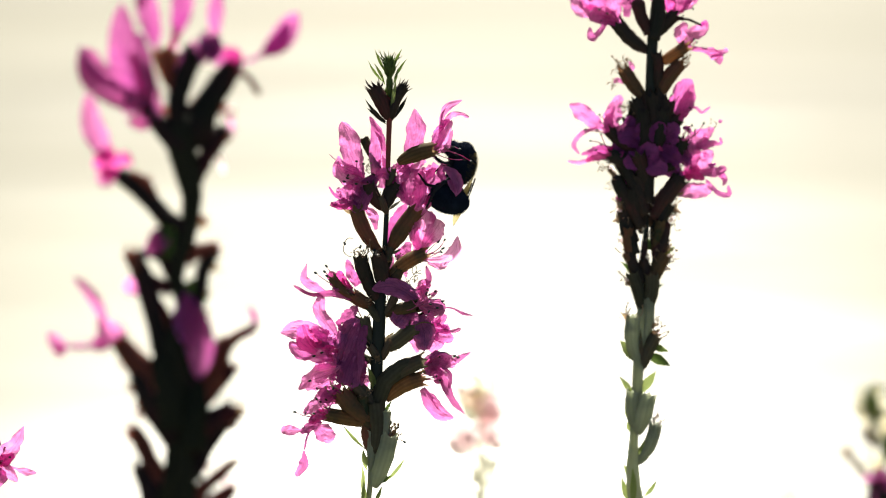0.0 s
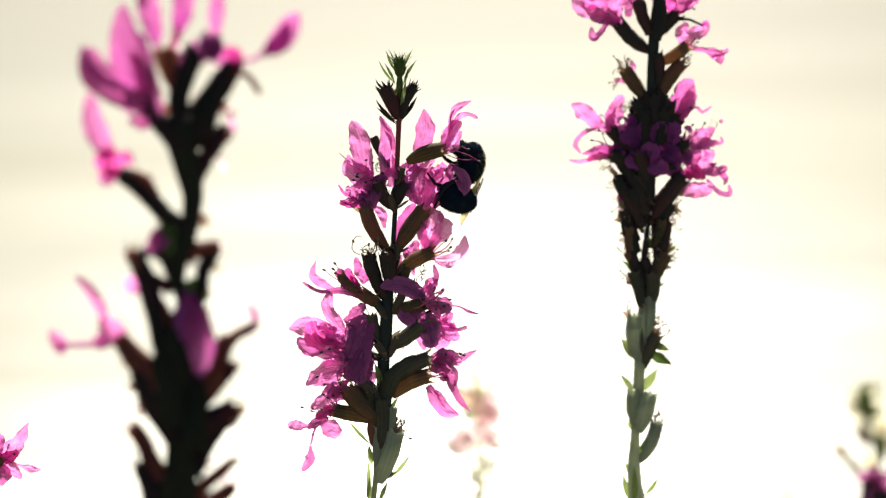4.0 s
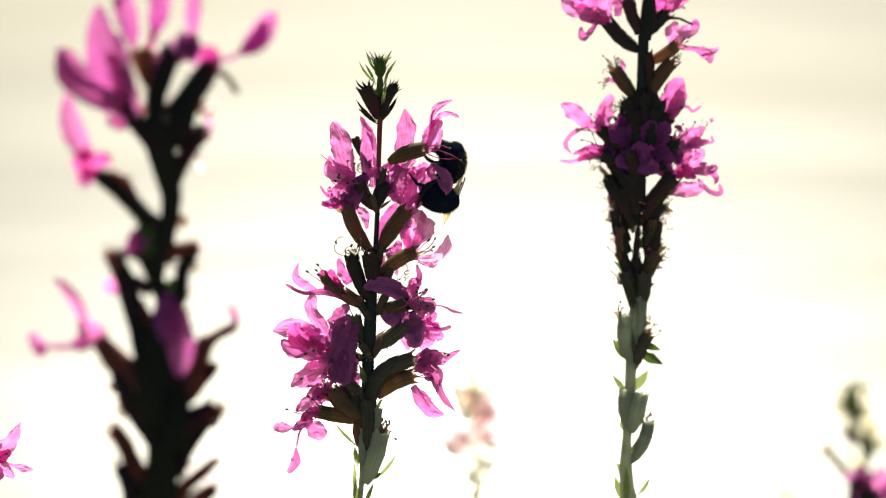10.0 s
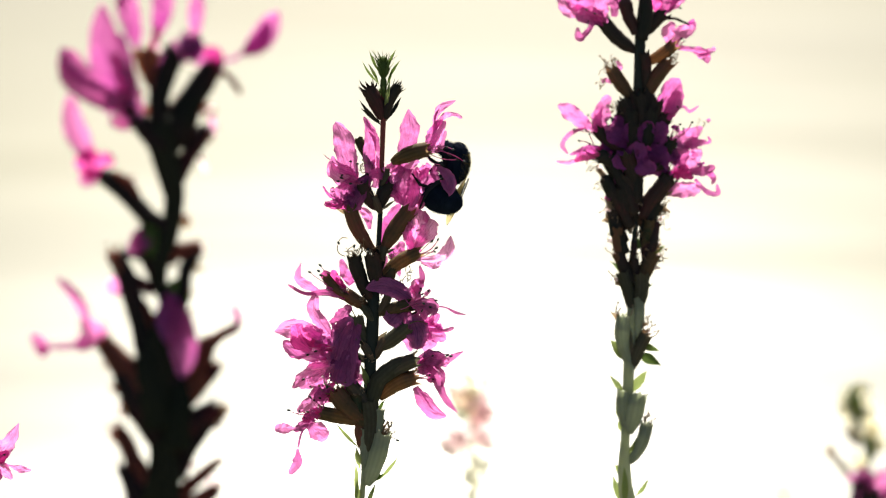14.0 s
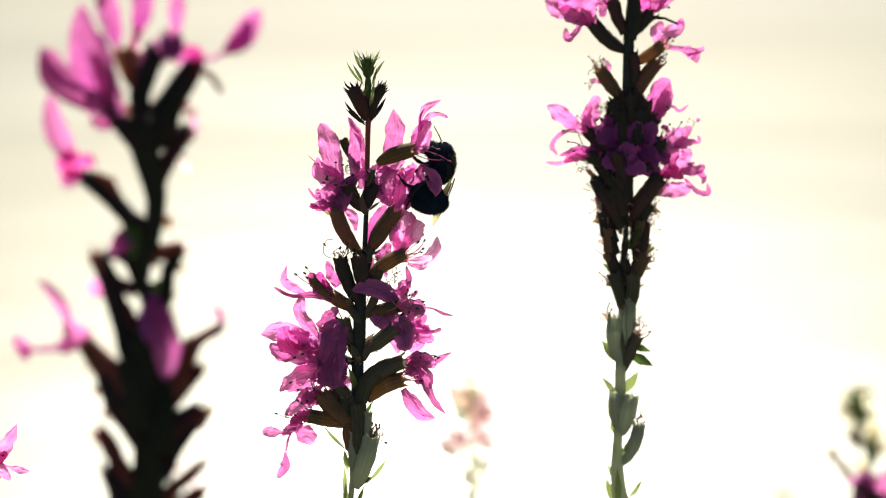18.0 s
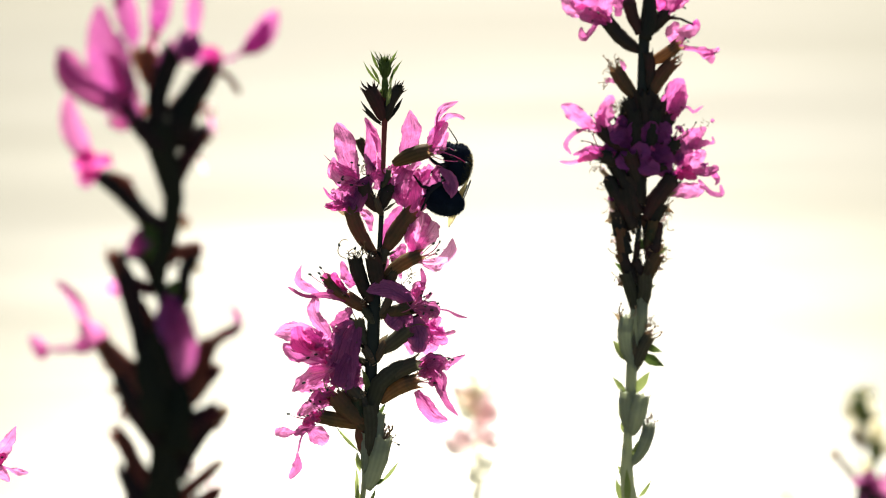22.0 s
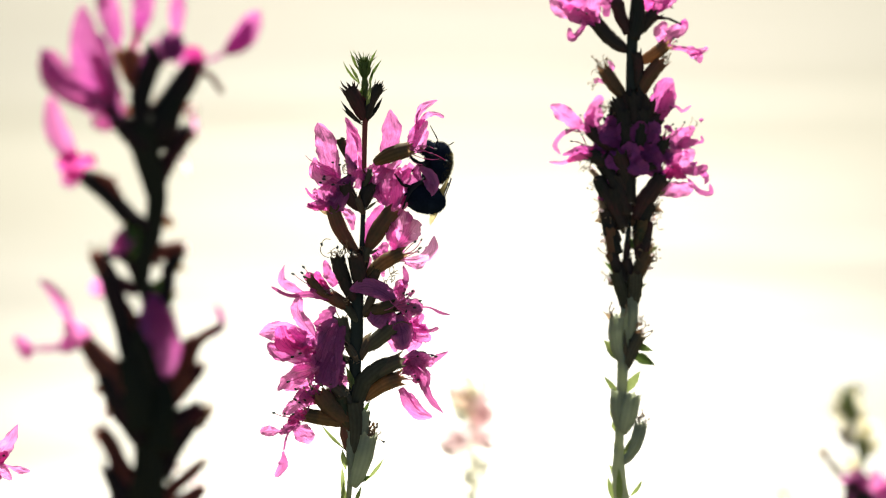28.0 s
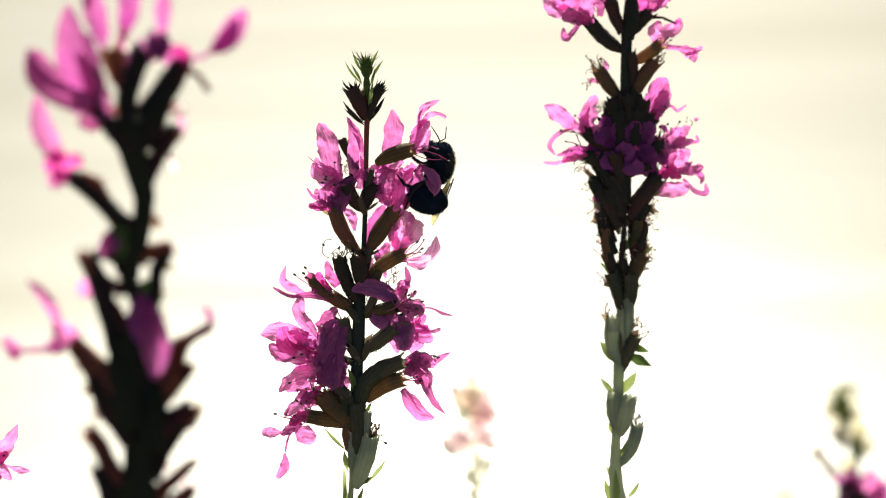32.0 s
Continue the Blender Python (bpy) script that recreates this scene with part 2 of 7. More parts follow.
class Shape:
    """Collects faces in grid space, then becomes one mesh part."""

    def __init__(self):
        self.verts, self.faces, self.slots, self.uvs = [], [], [], []

    def face(self, ids, slot):
        self.faces.append(ids)
        self.slots.append(slot)

    def tube(self, points, radii, sides=8, slot=0, ribs=0, depth=0.0, phase=0.0):
        first = len(self.verts)
        n = len(points)
        ref = None
        for i, p in enumerate(points):
            d = (points[min(i + 1, n - 1)] - points[max(i - 1, 0)]).normalized()
            if ref is None:
                ref = d.orthogonal().normalized()
            ref = (ref - d * ref.dot(d)).normalized()
            other = d.cross(ref)
            for k in range(sides):
                a = 2 * math.pi * k / sides + phase
                r = radii[i] * (1 + depth * math.cos(a * ribs))
                self.verts.append(p + ref * (r * math.cos(a)) + other * (r * math.sin(a)))
                self.uvs.append((k / sides, i / (n - 1)))
        for i in range(n - 1):
            for k in range(sides):
                a, b = first + i * sides + k, first + i * sides + (k + 1) % sides
                self.face((a, b, b + sides, a + sides), slot)
        for ring, flip in ((0, True), (n - 1, False)):
            ids = [first + ring * sides + k for k in range(sides)]
            self.face(tuple(reversed(ids)) if flip else tuple(ids), slot)

    def ball(self, centre, long, wide, axis, slot=0, sides=8, rings=6):
        axis = axis.normalized()
        pts = [centre + axis * (long * math.cos(math.pi * (1 - i / rings))) for i in range(rings + 1)]
        rad = [max(wide * math.sin(math.pi * i / rings), wide * 0.05) for i in range(rings + 1)]
        self.tube(pts, rad, sides, slot)

    def spike(self, base, tip, radius, slot=0, sag=0.0):
        side = (tip - base).cross(Vector((0, 1, 0)))
        mid = (base + tip) / 2 + (side.normalized() * sag if side.length else side)
        self.tube([base, mid, tip], [radius, radius * 0.6, radius * 0.08], 4, slot)

    def blade(self, base, tip, width, rnd, slot=0, nu=8, nv=18, claw=0.20, point=0.0, ruffle=1.0, curl=None, roll=None, via=None):
        """A petal or leaf: narrow claw, broad crumpled blade, bent and twisted along its length."""
        line = tip - base
        length = line.length
        d = line.normalized()
        side = d.cross(Vector((0, -1, 0)))
        if side.length < 0.15:
            side = Vector((1, 0, 0))
        side.normalize()
        side = Matrix.Rotation(rnd.uniform(-0.6, 0.6) if roll is None else roll, 3, d) @ side
        up = side.cross(d).normalized()
        bend = (rnd.uniform(-0.20, 0.20) if curl is None else curl) * length
        sway = rnd.uniform(-0.09, 0.09) * length * ruffle
        hook = rnd.uniform(-0.10, 0.10) * length * ruffle
        twist = rnd.uniform(-0.9, 0.9) * ruffle
        cup = rnd.uniform(-0.5, 0.8)
        phase, beat = rnd.uniform(0, 6.28), rnd.uniform(8, 14)
        lump = rnd.uniform(0, 50)
        widest = rnd.uniform(0.80, 1.05)
        # broad petals are fullest beyond the middle and blunt at the tip
        full, blunt = (1.28, 0.50) if claw > 0 and point < 0.15 else (1.0, 0.60)
        first = len(self.verts)
        for j in range(nv + 1):
            v = j / nv
            arc = base + line * v if via is None else base * (1 - v) ** 2 + via * (2 * v * (1 - v)) + tip * v * v
            mid = arc + up * (bend * 4 * v * (1 - v)) + side * (sway * math.sin(math.pi * v) + hook * max(0.0, v - 0.7) / 0.3)
            s = max(0.0, (v - claw) / (1 - claw))
            half = max(math.sin(math.pi * min(s ** (widest * full), 1.0)), 0.0) ** (blunt + point) if s > 0 else 0.0
            half = max(half, 0.15 * (1 - s) + 0.02) * width * 0.43
            turned = twist * (v - 0.5)
            sv = side * math.cos(turned) + up * math.sin(turned)
            uv = up * math.cos(turned) - side * math.sin(turned)
            for i in range(nu + 1):
                u = 2 * i / nu - 1
                edge = abs(u) ** 2
                lift = (cup * half * 0.5 * u * u
                        + ruffle * half * 0.09 * math.cos(u * 8.5 + phase + v * 3)
                        + ruffle * edge * half * 0.26 * math.sin(v * beat * 2 + phase + u * 2)
                        + ruffle * half * 0.24 * noise.noise((u * 1.7 + lump, v * 5.0, lump))
                        + ruffle * half * 0.20 * noise.noise((u * 4.0 + lump, v * 10.0, lump)))
                wob = 1 + ruffle * edge * (0.40 * noise.noise((v * 5, u + lump, 3.0)) + 0.27 * noise.noise((v * 13, u + lump, 9.0)))
                self.verts.append(mid + sv * (u * half * wob) + uv * lift)
                self.uvs.append((i / nu, v))
        for j in range(nv):
            for i in range(nu):
                a = first + j * (nu + 1) + i
                self.face((a, a + 1, a + nu + 2, a + nu + 1), slot)

    def fold(self, spine, widths, rnd, slot=0, nu=8, nv=26, roll=0.0, crumple=1.0):
        """A petal along a curved spine, as wide as told along it, crumpled, with a torn edge."""
        pts = [spine[0] * 2 - spine[1], *spine, spine[-1] * 2 - spine[-2]]
        spans = len(spine) - 1
        lump, cup = rnd.uniform(0, 50), rnd.uniform(-0.5, 0.5)
        phase = rnd.uniform(0, 6.28)
        first = len(self.verts)
        rows = []
        for j in range(nv + 1):
            f = j / nv * spans
            i = min(int(f), spans - 1)
            t = f - i
            a, b, c, d = pts[i:i + 4]
            rows.append((b * 2 + (c - a) * t + (a * 2 - b * 5 + c * 4 - d) * t ** 2 + (b * 3 - a - c * 3 + d) * t ** 3) * 0.5)
        for j, mid in enumerate(rows):
            v = j / nv
            f = v * spans
            i = min(int(f), spans - 1)
            t = f - i
            t = t * t * (3 - 2 * t)
            half = (widths[i] * (1 - t) + widths[i + 1] * t) / 2
            half *= math.sqrt(max(0.0, 1 - max(0.0, (v - 0.88) / 0.12) ** 2)) * 0.96 + 0.04
            d = (rows[min(j + 1, nv)] - rows[max(j - 1, 0)]).normalized()
            side = d.cross(Vector((0, -1, 0)))
            side = side.normalized() if side.length > 0.1 else Vector((1, 0, 0))
            side = Matrix.Rotation(roll + 0.5 * crumple * noise.noise((v * 2.2, lump, 1.0)), 3, d) @ side
            up = side.cross(d).normalized()
            for k in range(nu + 1):
                u = 2 * k / nu - 1
                lift = half * (cup * 0.5 * u * u + crumple * (0.30 * noise.noise((u * 1.6 + lump, v * 4, lump)) + 0.13 * noise.noise((u * 4 + lump, v * 9, lump))
                                                              + 0.16 * math.sin(v * 17 + phase + u * 2) * u * u))
                wob = 1 + crumple * u * u * (0.22 * noise.noise((v * 6, u + lump, 3.0)) + 0.20 * noise.noise((v * 15, u + lump, 9.0)))
                self.verts.append(mid + side * (u * half * wob) + up * lift)
                self.uvs.append((k / nu, v))
        for j in range(nv):
            for k in range(nu):
                a = first + j * (nu + 1) + k
                self.face((a, a + 1, a + nu + 2, a + nu + 1), slot)

    def fur(self, centre, axes, count, length, rnd, slot=0, lay=None, keep=None, thick=0.55):
        """Short tapering hairs standing on an ellipsoid."""
        for _ in range(count):
            q = Vector((rnd.gauss(0, 1), rnd.gauss(0, 1), rnd.gauss(0, 1))).normalized()
            if keep and not keep(q):
                continue
            p = centre + axes @ q
            out = (axes.inverted().transposed() @ q).normalized()
            way = out + Vector((rnd.uniform(-.45, .45), rnd.uniform(-.45, .45), rnd.uniform(-.45, .45)))
            if lay:
                way += lay
            way.normalize()
            side = way.orthogonal().normalized()
            side = Matrix.Rotation(rnd.uniform(0, 6.28), 3, way) @ side
            tip = p + way * length * rnd.uniform(0.6, 1.25)
            first = len(self.verts)
            self.verts += [p - side * thick - out * 1.5, p + side * thick - out * 1.5, tip]
            self.uvs += [(0, 0), (1, 0), (0.5, 1)]
            self.face((first, first + 1, first + 2), slot)

    def part(self, name, plant, parent, mats, label=""):
        me = bpy.data.meshes.new(name)
        me.from_pydata([plant.at(v) for v in self.verts], [], self.faces)
        uv = me.uv_layers.new(name="UVMap")
        ids = np.empty(len(me.loops), dtype=np.int32)
        me.loops.foreach_get("vertex_index", ids)
        uv.data.foreach_set("uv", np.array(self.uvs, dtype=np.float32)[ids].ravel())
        for m in mats:
            me.materials.append(m)
        me.polygons.foreach_set("material_index", self.slots)
        me.polygons.foreach_set("use_smooth", [True] * len(self.faces))
        ob = new(name, me)
        ob.parent = parent
        if label:
            tagged(ob, label)
        return ob


def bent(a, b, sag, n=6):
    """Points from a to b on an arc that bulges to one side in the grid's plane."""
    d = b - a
    side = Vector((-d.z, 0, d.x))
    return [a + d * (i / n) + side * (sag * 4 * (i / n) * (1 - i / n)) for i in range(n + 1)]


# ---- parts of a loosestrife ----
def stem(plant, points, radii, foot, mat=None):
    """The square-ish stem along the drawn points, then down to the ground."""
    s = Shape()
    line = [P(*p) for p in points]
    rad = list(radii)
    s.tube(line, rad, 8, 0, 4, 0.10)
    low, r = line[-1], rad[-1]
    # the unseen length down to the soil
    end = foot
    start = plant.at(low) + plant.base
    steps = 8
    world_pts = [start.lerp(end, i / steps) for i in range(steps + 1)]
    unit = plant.depth / GRID
    ob = s.part("stem", plant, plant.thing, [mat or STEM])
    bm = bmesh.new()
    rings = []
    for i, p in enumerate(world_pts):
        rr = unit * r * (1 + 0.5 * i / steps)
        rings.append([bm.verts.new(p - plant.base + Vector((rr * math.cos(a * math.pi / 4), rr * math.sin(a * math.pi / 4), 0))) for a in range(8)])
    for a, b in zip(rings, rings[1:]):
        for k in range(8):
            bm.faces.new((a[k], b[k], b[(k + 1) % 8], a[(k + 1) % 8]))
    bm.faces.new(rings[-1])
    me = bpy.data.meshes.new("lower_stem")
    bm.to_mesh(me)
    bm.free()
    me.materials.append(STEM)
    me.polygons.foreach_set("use_smooth", [True] * len(me.polygons))
    low_ob = new("lower_stem", me)
    low_ob.parent = plant.thing
    return ob


def calyx_shape(s, a, b, r, rnd, slot=0, tooth=0.9):
    """A ribbed tube that swells towards its open mouth, with six thin teeth round the rim."""
    line = bent(a, b, rnd.uniform(-0.10, 0.10), 8)
    swell = [0.38, 0.64, 0.82, 0.92, 0.98, 1.01, 1.01, 0.98, 0.97]
    fat = [k * r * (1 + 0.05 * rnd.uniform(-1, 1)) for k in swell]
    first = len(s.verts)
    s.tube(line, fat, 24, slot, 12, 0.055, rnd.uniform(0, 1))
    s.faces.pop(), s.slots.pop()
    d = (line[-1] - line[-2]).normalized()
    rim = first + 8 * 24
    grow = len(s.verts)
    jag = [rnd.uniform(0.65, 1.35) for _ in range(6)]
    flare = [rnd.uniform(-0.1, 0.45) for _ in range(6)]
    for k in range(24):
        p = s.verts[rim + k]
        n = jag[k // 4]
        h = (0.08, 0.26, 1.0, 0.26)[k % 4] * n * r * tooth
        out = (p - line[-1]).normalized()
        s.verts.append(p + d * h + out * h * flare[k // 4])
        s.uvs.append((k / 24, 1.0))
    for k in range(24):
        q = (k + 1) % 24
        s.face((rim + k, rim + q, grow + q, grow + k), slot)
    # short down on the ribs
    for _ in range(90):
        v = rnd.uniform(0.1, 7.9)
        i, f = int(v), v - int(v)
        k = rnd.randrange(24)
        q = s.verts[first + i * 24 + k].lerp(s.verts[first + (i + 1) * 24 + k], f)
        mid = line[i].lerp(line[i + 1], f)
        out = (q - mid).normalized() + d * 0.5 + Vector((rnd.uniform(-.4, .4), rnd.uniform(-.4, .4), rnd.uniform(-.4, .4)))
        side = out.cross(d).normalized() * 0.32
        n = len(s.verts)
        s.verts += [q - side, q + side, q + out * rnd.uniform(1.6, 4.2)]
        s.uvs += [(0.5, 0.5)] * 3
        s.face((n, n + 1, n + 2), slot)
    # the floor inside the mouth
    inner = len(s.verts)
    for k in range(24):
        s.verts.append(s.verts[first + 6 * 24 + k].lerp(line[6], 0.12))
        s.uvs.append((k / 24, 0.9))
    s.face(tuple(inner + k for k in range(24)), slot)
    for k in range(24):
        q = (k + 1) % 24
        s.face((rim + q, rim + k, inner + k, inner + q), slot)
    return line


COUNT = [0]


def seeded():
    COUNT[0] += 1
    return random.Random(COUNT[0] * 7919 + 13)


def flower(plant, base, mouth, r, petals, w=0.0, root=0.0, stamens=5, mat=None):
    """Calyx from base to mouth; petals by their tips (x, y, width, and side: -1 near, 1 far)."""
    rnd = seeded()
    mat = mat or CALYX
    r *= plant.stout
    k = plant.scale
    a, b = P(*base, root), P(*mouth, w)
    s = Shape()
    calyx_shape(s, a, b, r, rnd)
    head = s.part("flower", plant, plant.thing, [mat])
    axis = (b - a).normalized()
    for n, tip in enumerate(petals):
        x, y, width = tip[:3]
        side = tip[3] if len(tip) > 3 else (-1 if n % 2 else 1)
        flat = P(x, y, w) - b
        full = 88 * k * rnd.uniform(0.9, 1.05)
        short = full * full - flat.length_squared
        away = side * min(math.sqrt(short) if short > 0 else 0, 0.62 * full) * 0.8
        end = P(x, y, w + away)
        start = b + flat.normalized() * min(r * 0.7, flat.length * 0.3) - axis * r * 0.3
        p = Shape()
        p.blade(start, end, width * plant.broad, rnd, curl=tip[4] if len(tip) > 4 else None, ruffle=plant.crumple)
        p.part("petal", plant, head, [PETAL])
    for n in range(stamens):
        out = (axis * rnd.uniform(0.7, 1.0) + Vector((rnd.uniform(-.55, .55), rnd.uniform(-.55, .55), rnd.uniform(-.55, .55)))).normalized()
        end = b + out * 48 * k * rnd.uniform(0.55, 1.1)
        t = Shape()
        t.tube(bent(b - axis * r * 0.4, end, rnd.uniform(-0.18, 0.18), 5), [1.0 * k] * 5 + [0.7 * k], 5, 0)
        t.ball(end, 3.0 * k, 2.0 * k, Vector((rnd.uniform(-1, 1), rnd.uniform(-1, 1), rnd.uniform(-1, 1))), 1, 6, 4)
        t.part("stamen", plant, head, [FILAMENT, ANTHER])
    return head


def bud(plant, base, mouth, r, w=0.0, root=0.0, mat=None, wisps=0, tooth=0.9):
    """A calyx without petals, faded or still shut; wisps are dried styles at its mouth."""
    rnd = seeded()
    s = Shape()
    r *= plant.stout
    a, b = P(*base, root), P(*mouth, w)
    line = calyx_shape(s, a, b, r, rnd, tooth=tooth)
    ob = s.part("calyx", plant, plant.thing, [mat or CALYX])
    axis = (line[-1] - line[-2]).normalized()
    for _ in range(wisps):
        t = Shape()
        out = (axis + Vector((rnd.uniform(-.9, .9), rnd.uniform(-.6, .6), rnd.uniform(-.9, .9)))).normalized()
        end = b + out * r * rnd.uniform(1.0, 2.6)
        t.tube(bent(b - axis * 2, end, rnd.uniform(-0.35, 0.35), 5), [r * 0.09] * 5 + [r * 0.03], 4)
        t.ball(end, r * 0.18, r * 0.14, axis, 0, 5, 4)
        t.part("style", plant, ob, [DRY])
    return ob


def bract(plant, base, tip, width, w=0.0, mat=None, root=None):
    rnd = seeded()
    s = Shape()
    s.blade(P(*base, root if root is not None else w * 0.5), P(*tip, w), width * plant.broad, rnd, nu=4, nv=9, claw=0.0, point=0.55, ruffle=0.35)
    return s.part("bract", plant, plant.thing, [mat or GREEN])


def filament(plant, a, b, sag, w=0.0, mat=None, anther=True, thick=0.75):
    s = Shape()
    s.tube(bent(P(*a, w), P(*b, w), sag, 7), [thick] * 7 + [thick * 0.6], 5)
    if anther:
        s.ball(P(*b, w), 3.6, 2.3, P(*b) - P(*a), 1, 6, 4)
    return s.part("stamen", plant, plant.thing, [mat or FILAMENT, ANTHER])


def petal(plant, base, tip, width, w=0.0, root=0.0, mat=None, curl=None, roll=None, claw=0.22, via=None, point=0.0, calm=1.0):
    rnd = seeded()
    s = Shape()
    s.blade(P(*base, root), P(*tip, w), width * plant.broad, rnd, curl=curl, roll=roll, claw=claw, point=point, ruffle=plant.crumple * calm, via=P(*via, (w + root) / 2) if via else None)
    return s.part("petal", plant, plant.thing, [mat or PETAL])


def limb(plant, points, radii, mat, name="calyx", label="", swell=1.1, plus=3.0):
    """A bent, slightly lumpy tube through the points, tapering by the radii."""
    rnd = seeded()
    line, fat = [], []
    for (x0, y0, w0), (x1, y1, w1), r0, r1 in zip(points, points[1:], radii, radii[1:]):
        for i in range(5):
            f = i / 5
            line.append(P(x0 + (x1 - x0) * f, y0 + (y1 - y0) * f, w0 + (w1 - w0) * f))
            fat.append((r0 + (r1 - r0) * f) * (1 + rnd.uniform(-0.07, 0.07)) * swell + plus)
    line.append(P(*points[-1]))
    fat.append(radii[-1] * swell + plus)
    # rounded end
    ahead = (line[-1] - line[-2]).normalized() * fat[-1]
    for reach, k in ((0.35, 0.86), (0.62, 0.5), (0.7, 0.15)):
        line.append(line[len(points) * 5 - 5] + ahead * reach)
        fat.append(fat[len(points) * 5 - 5] * k)
    s = Shape()
    s.tube(line, fat, 12, 0, 6, 0.06, rnd.uniform(0, 1))
    return s.part(name, plant, plant.thing, [mat], label)


def fold(plant, spine, widths, w=0.0, mat=None, roll=None, root=None, crumple=1.0):
    """A curved petal drawn by its spine and its widths; it leans from root to w."""
    rnd = seeded()
    start = w * 0.5 if root is None else root
    n = len(spine) - 1
    s = Shape()
    s.fold([P(x, y, start + (w - start) * i / n) for i, (x, y) in enumerate(spine)], widths, rnd,
           roll=rnd.uniform(-0.35, 0.35) if roll is None else roll, crumple=crumple)
    return s.part("petal", plant, plant.thing, [mat or LIGHT_PETAL])


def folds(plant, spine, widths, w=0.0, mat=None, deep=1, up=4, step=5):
    """A petal with a dark blade added behind it to block the sun."""
    fold(plant, spine, widths, w, mat or SHADED_PETAL, 0.15, None, 0.8)
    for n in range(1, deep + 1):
        # added only for its shadow, no part of the flower
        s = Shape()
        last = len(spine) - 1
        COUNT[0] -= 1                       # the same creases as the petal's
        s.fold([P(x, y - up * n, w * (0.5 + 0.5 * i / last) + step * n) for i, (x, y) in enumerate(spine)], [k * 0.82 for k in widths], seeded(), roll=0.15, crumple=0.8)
        s.part("sepal", plant, plant.thing, [SHADED_CALYX])


def frizz(plant, x, y, count, reach, w=-8.0, mat=None, spread=6.0):
    """A tuft of dried threads."""
    rnd = seeded()
    s = Shape()
    for _ in range(count):
        a = rnd.uniform(0, 6.28)
        root = P(x + rnd.uniform(-spread, spread), y + rnd.uniform(-spread, spread), w + rnd.uniform(-4, 4))
        tip = root + Vector((math.cos(a), rnd.uniform(-0.6, 0.6), math.sin(a))) * reach * rnd.uniform(0.4, 1.2)
        s.tube(bent(root, tip, rnd.uniform(-0.5, 0.5), 5), [0.8, 0.8, 0.75, 0.7, 0.6, 0.4], 4)
        if rnd.random() < 0.3:
            s.ball(tip, 2.0, 1.4, tip - root, 0, 5, 4)
    return s.part("dried_threads", plant, plant.thing, [mat or DRY])


# ---- the middle spike, in flower, sharp ----
def foot_of(x, y, depth, sink=0.02, lean=0.0):
    """Where a plant stands in the soil below a grid point."""
    p = spot(x, y, depth)
    return Vector((p.x + lean, p.y, -sink))


GROUP = "loosestrife spikes on the bank"
MAIN_FOOT = foot_of(640, 900, NEAR)
MAIN = Rooted("purple_loosestrife", NEAR, (680, 450), MAIN_FOOT,
              "slender loosestrife spike with magenta petals and budded green tip", "wildflower", GROUP, 0.85)


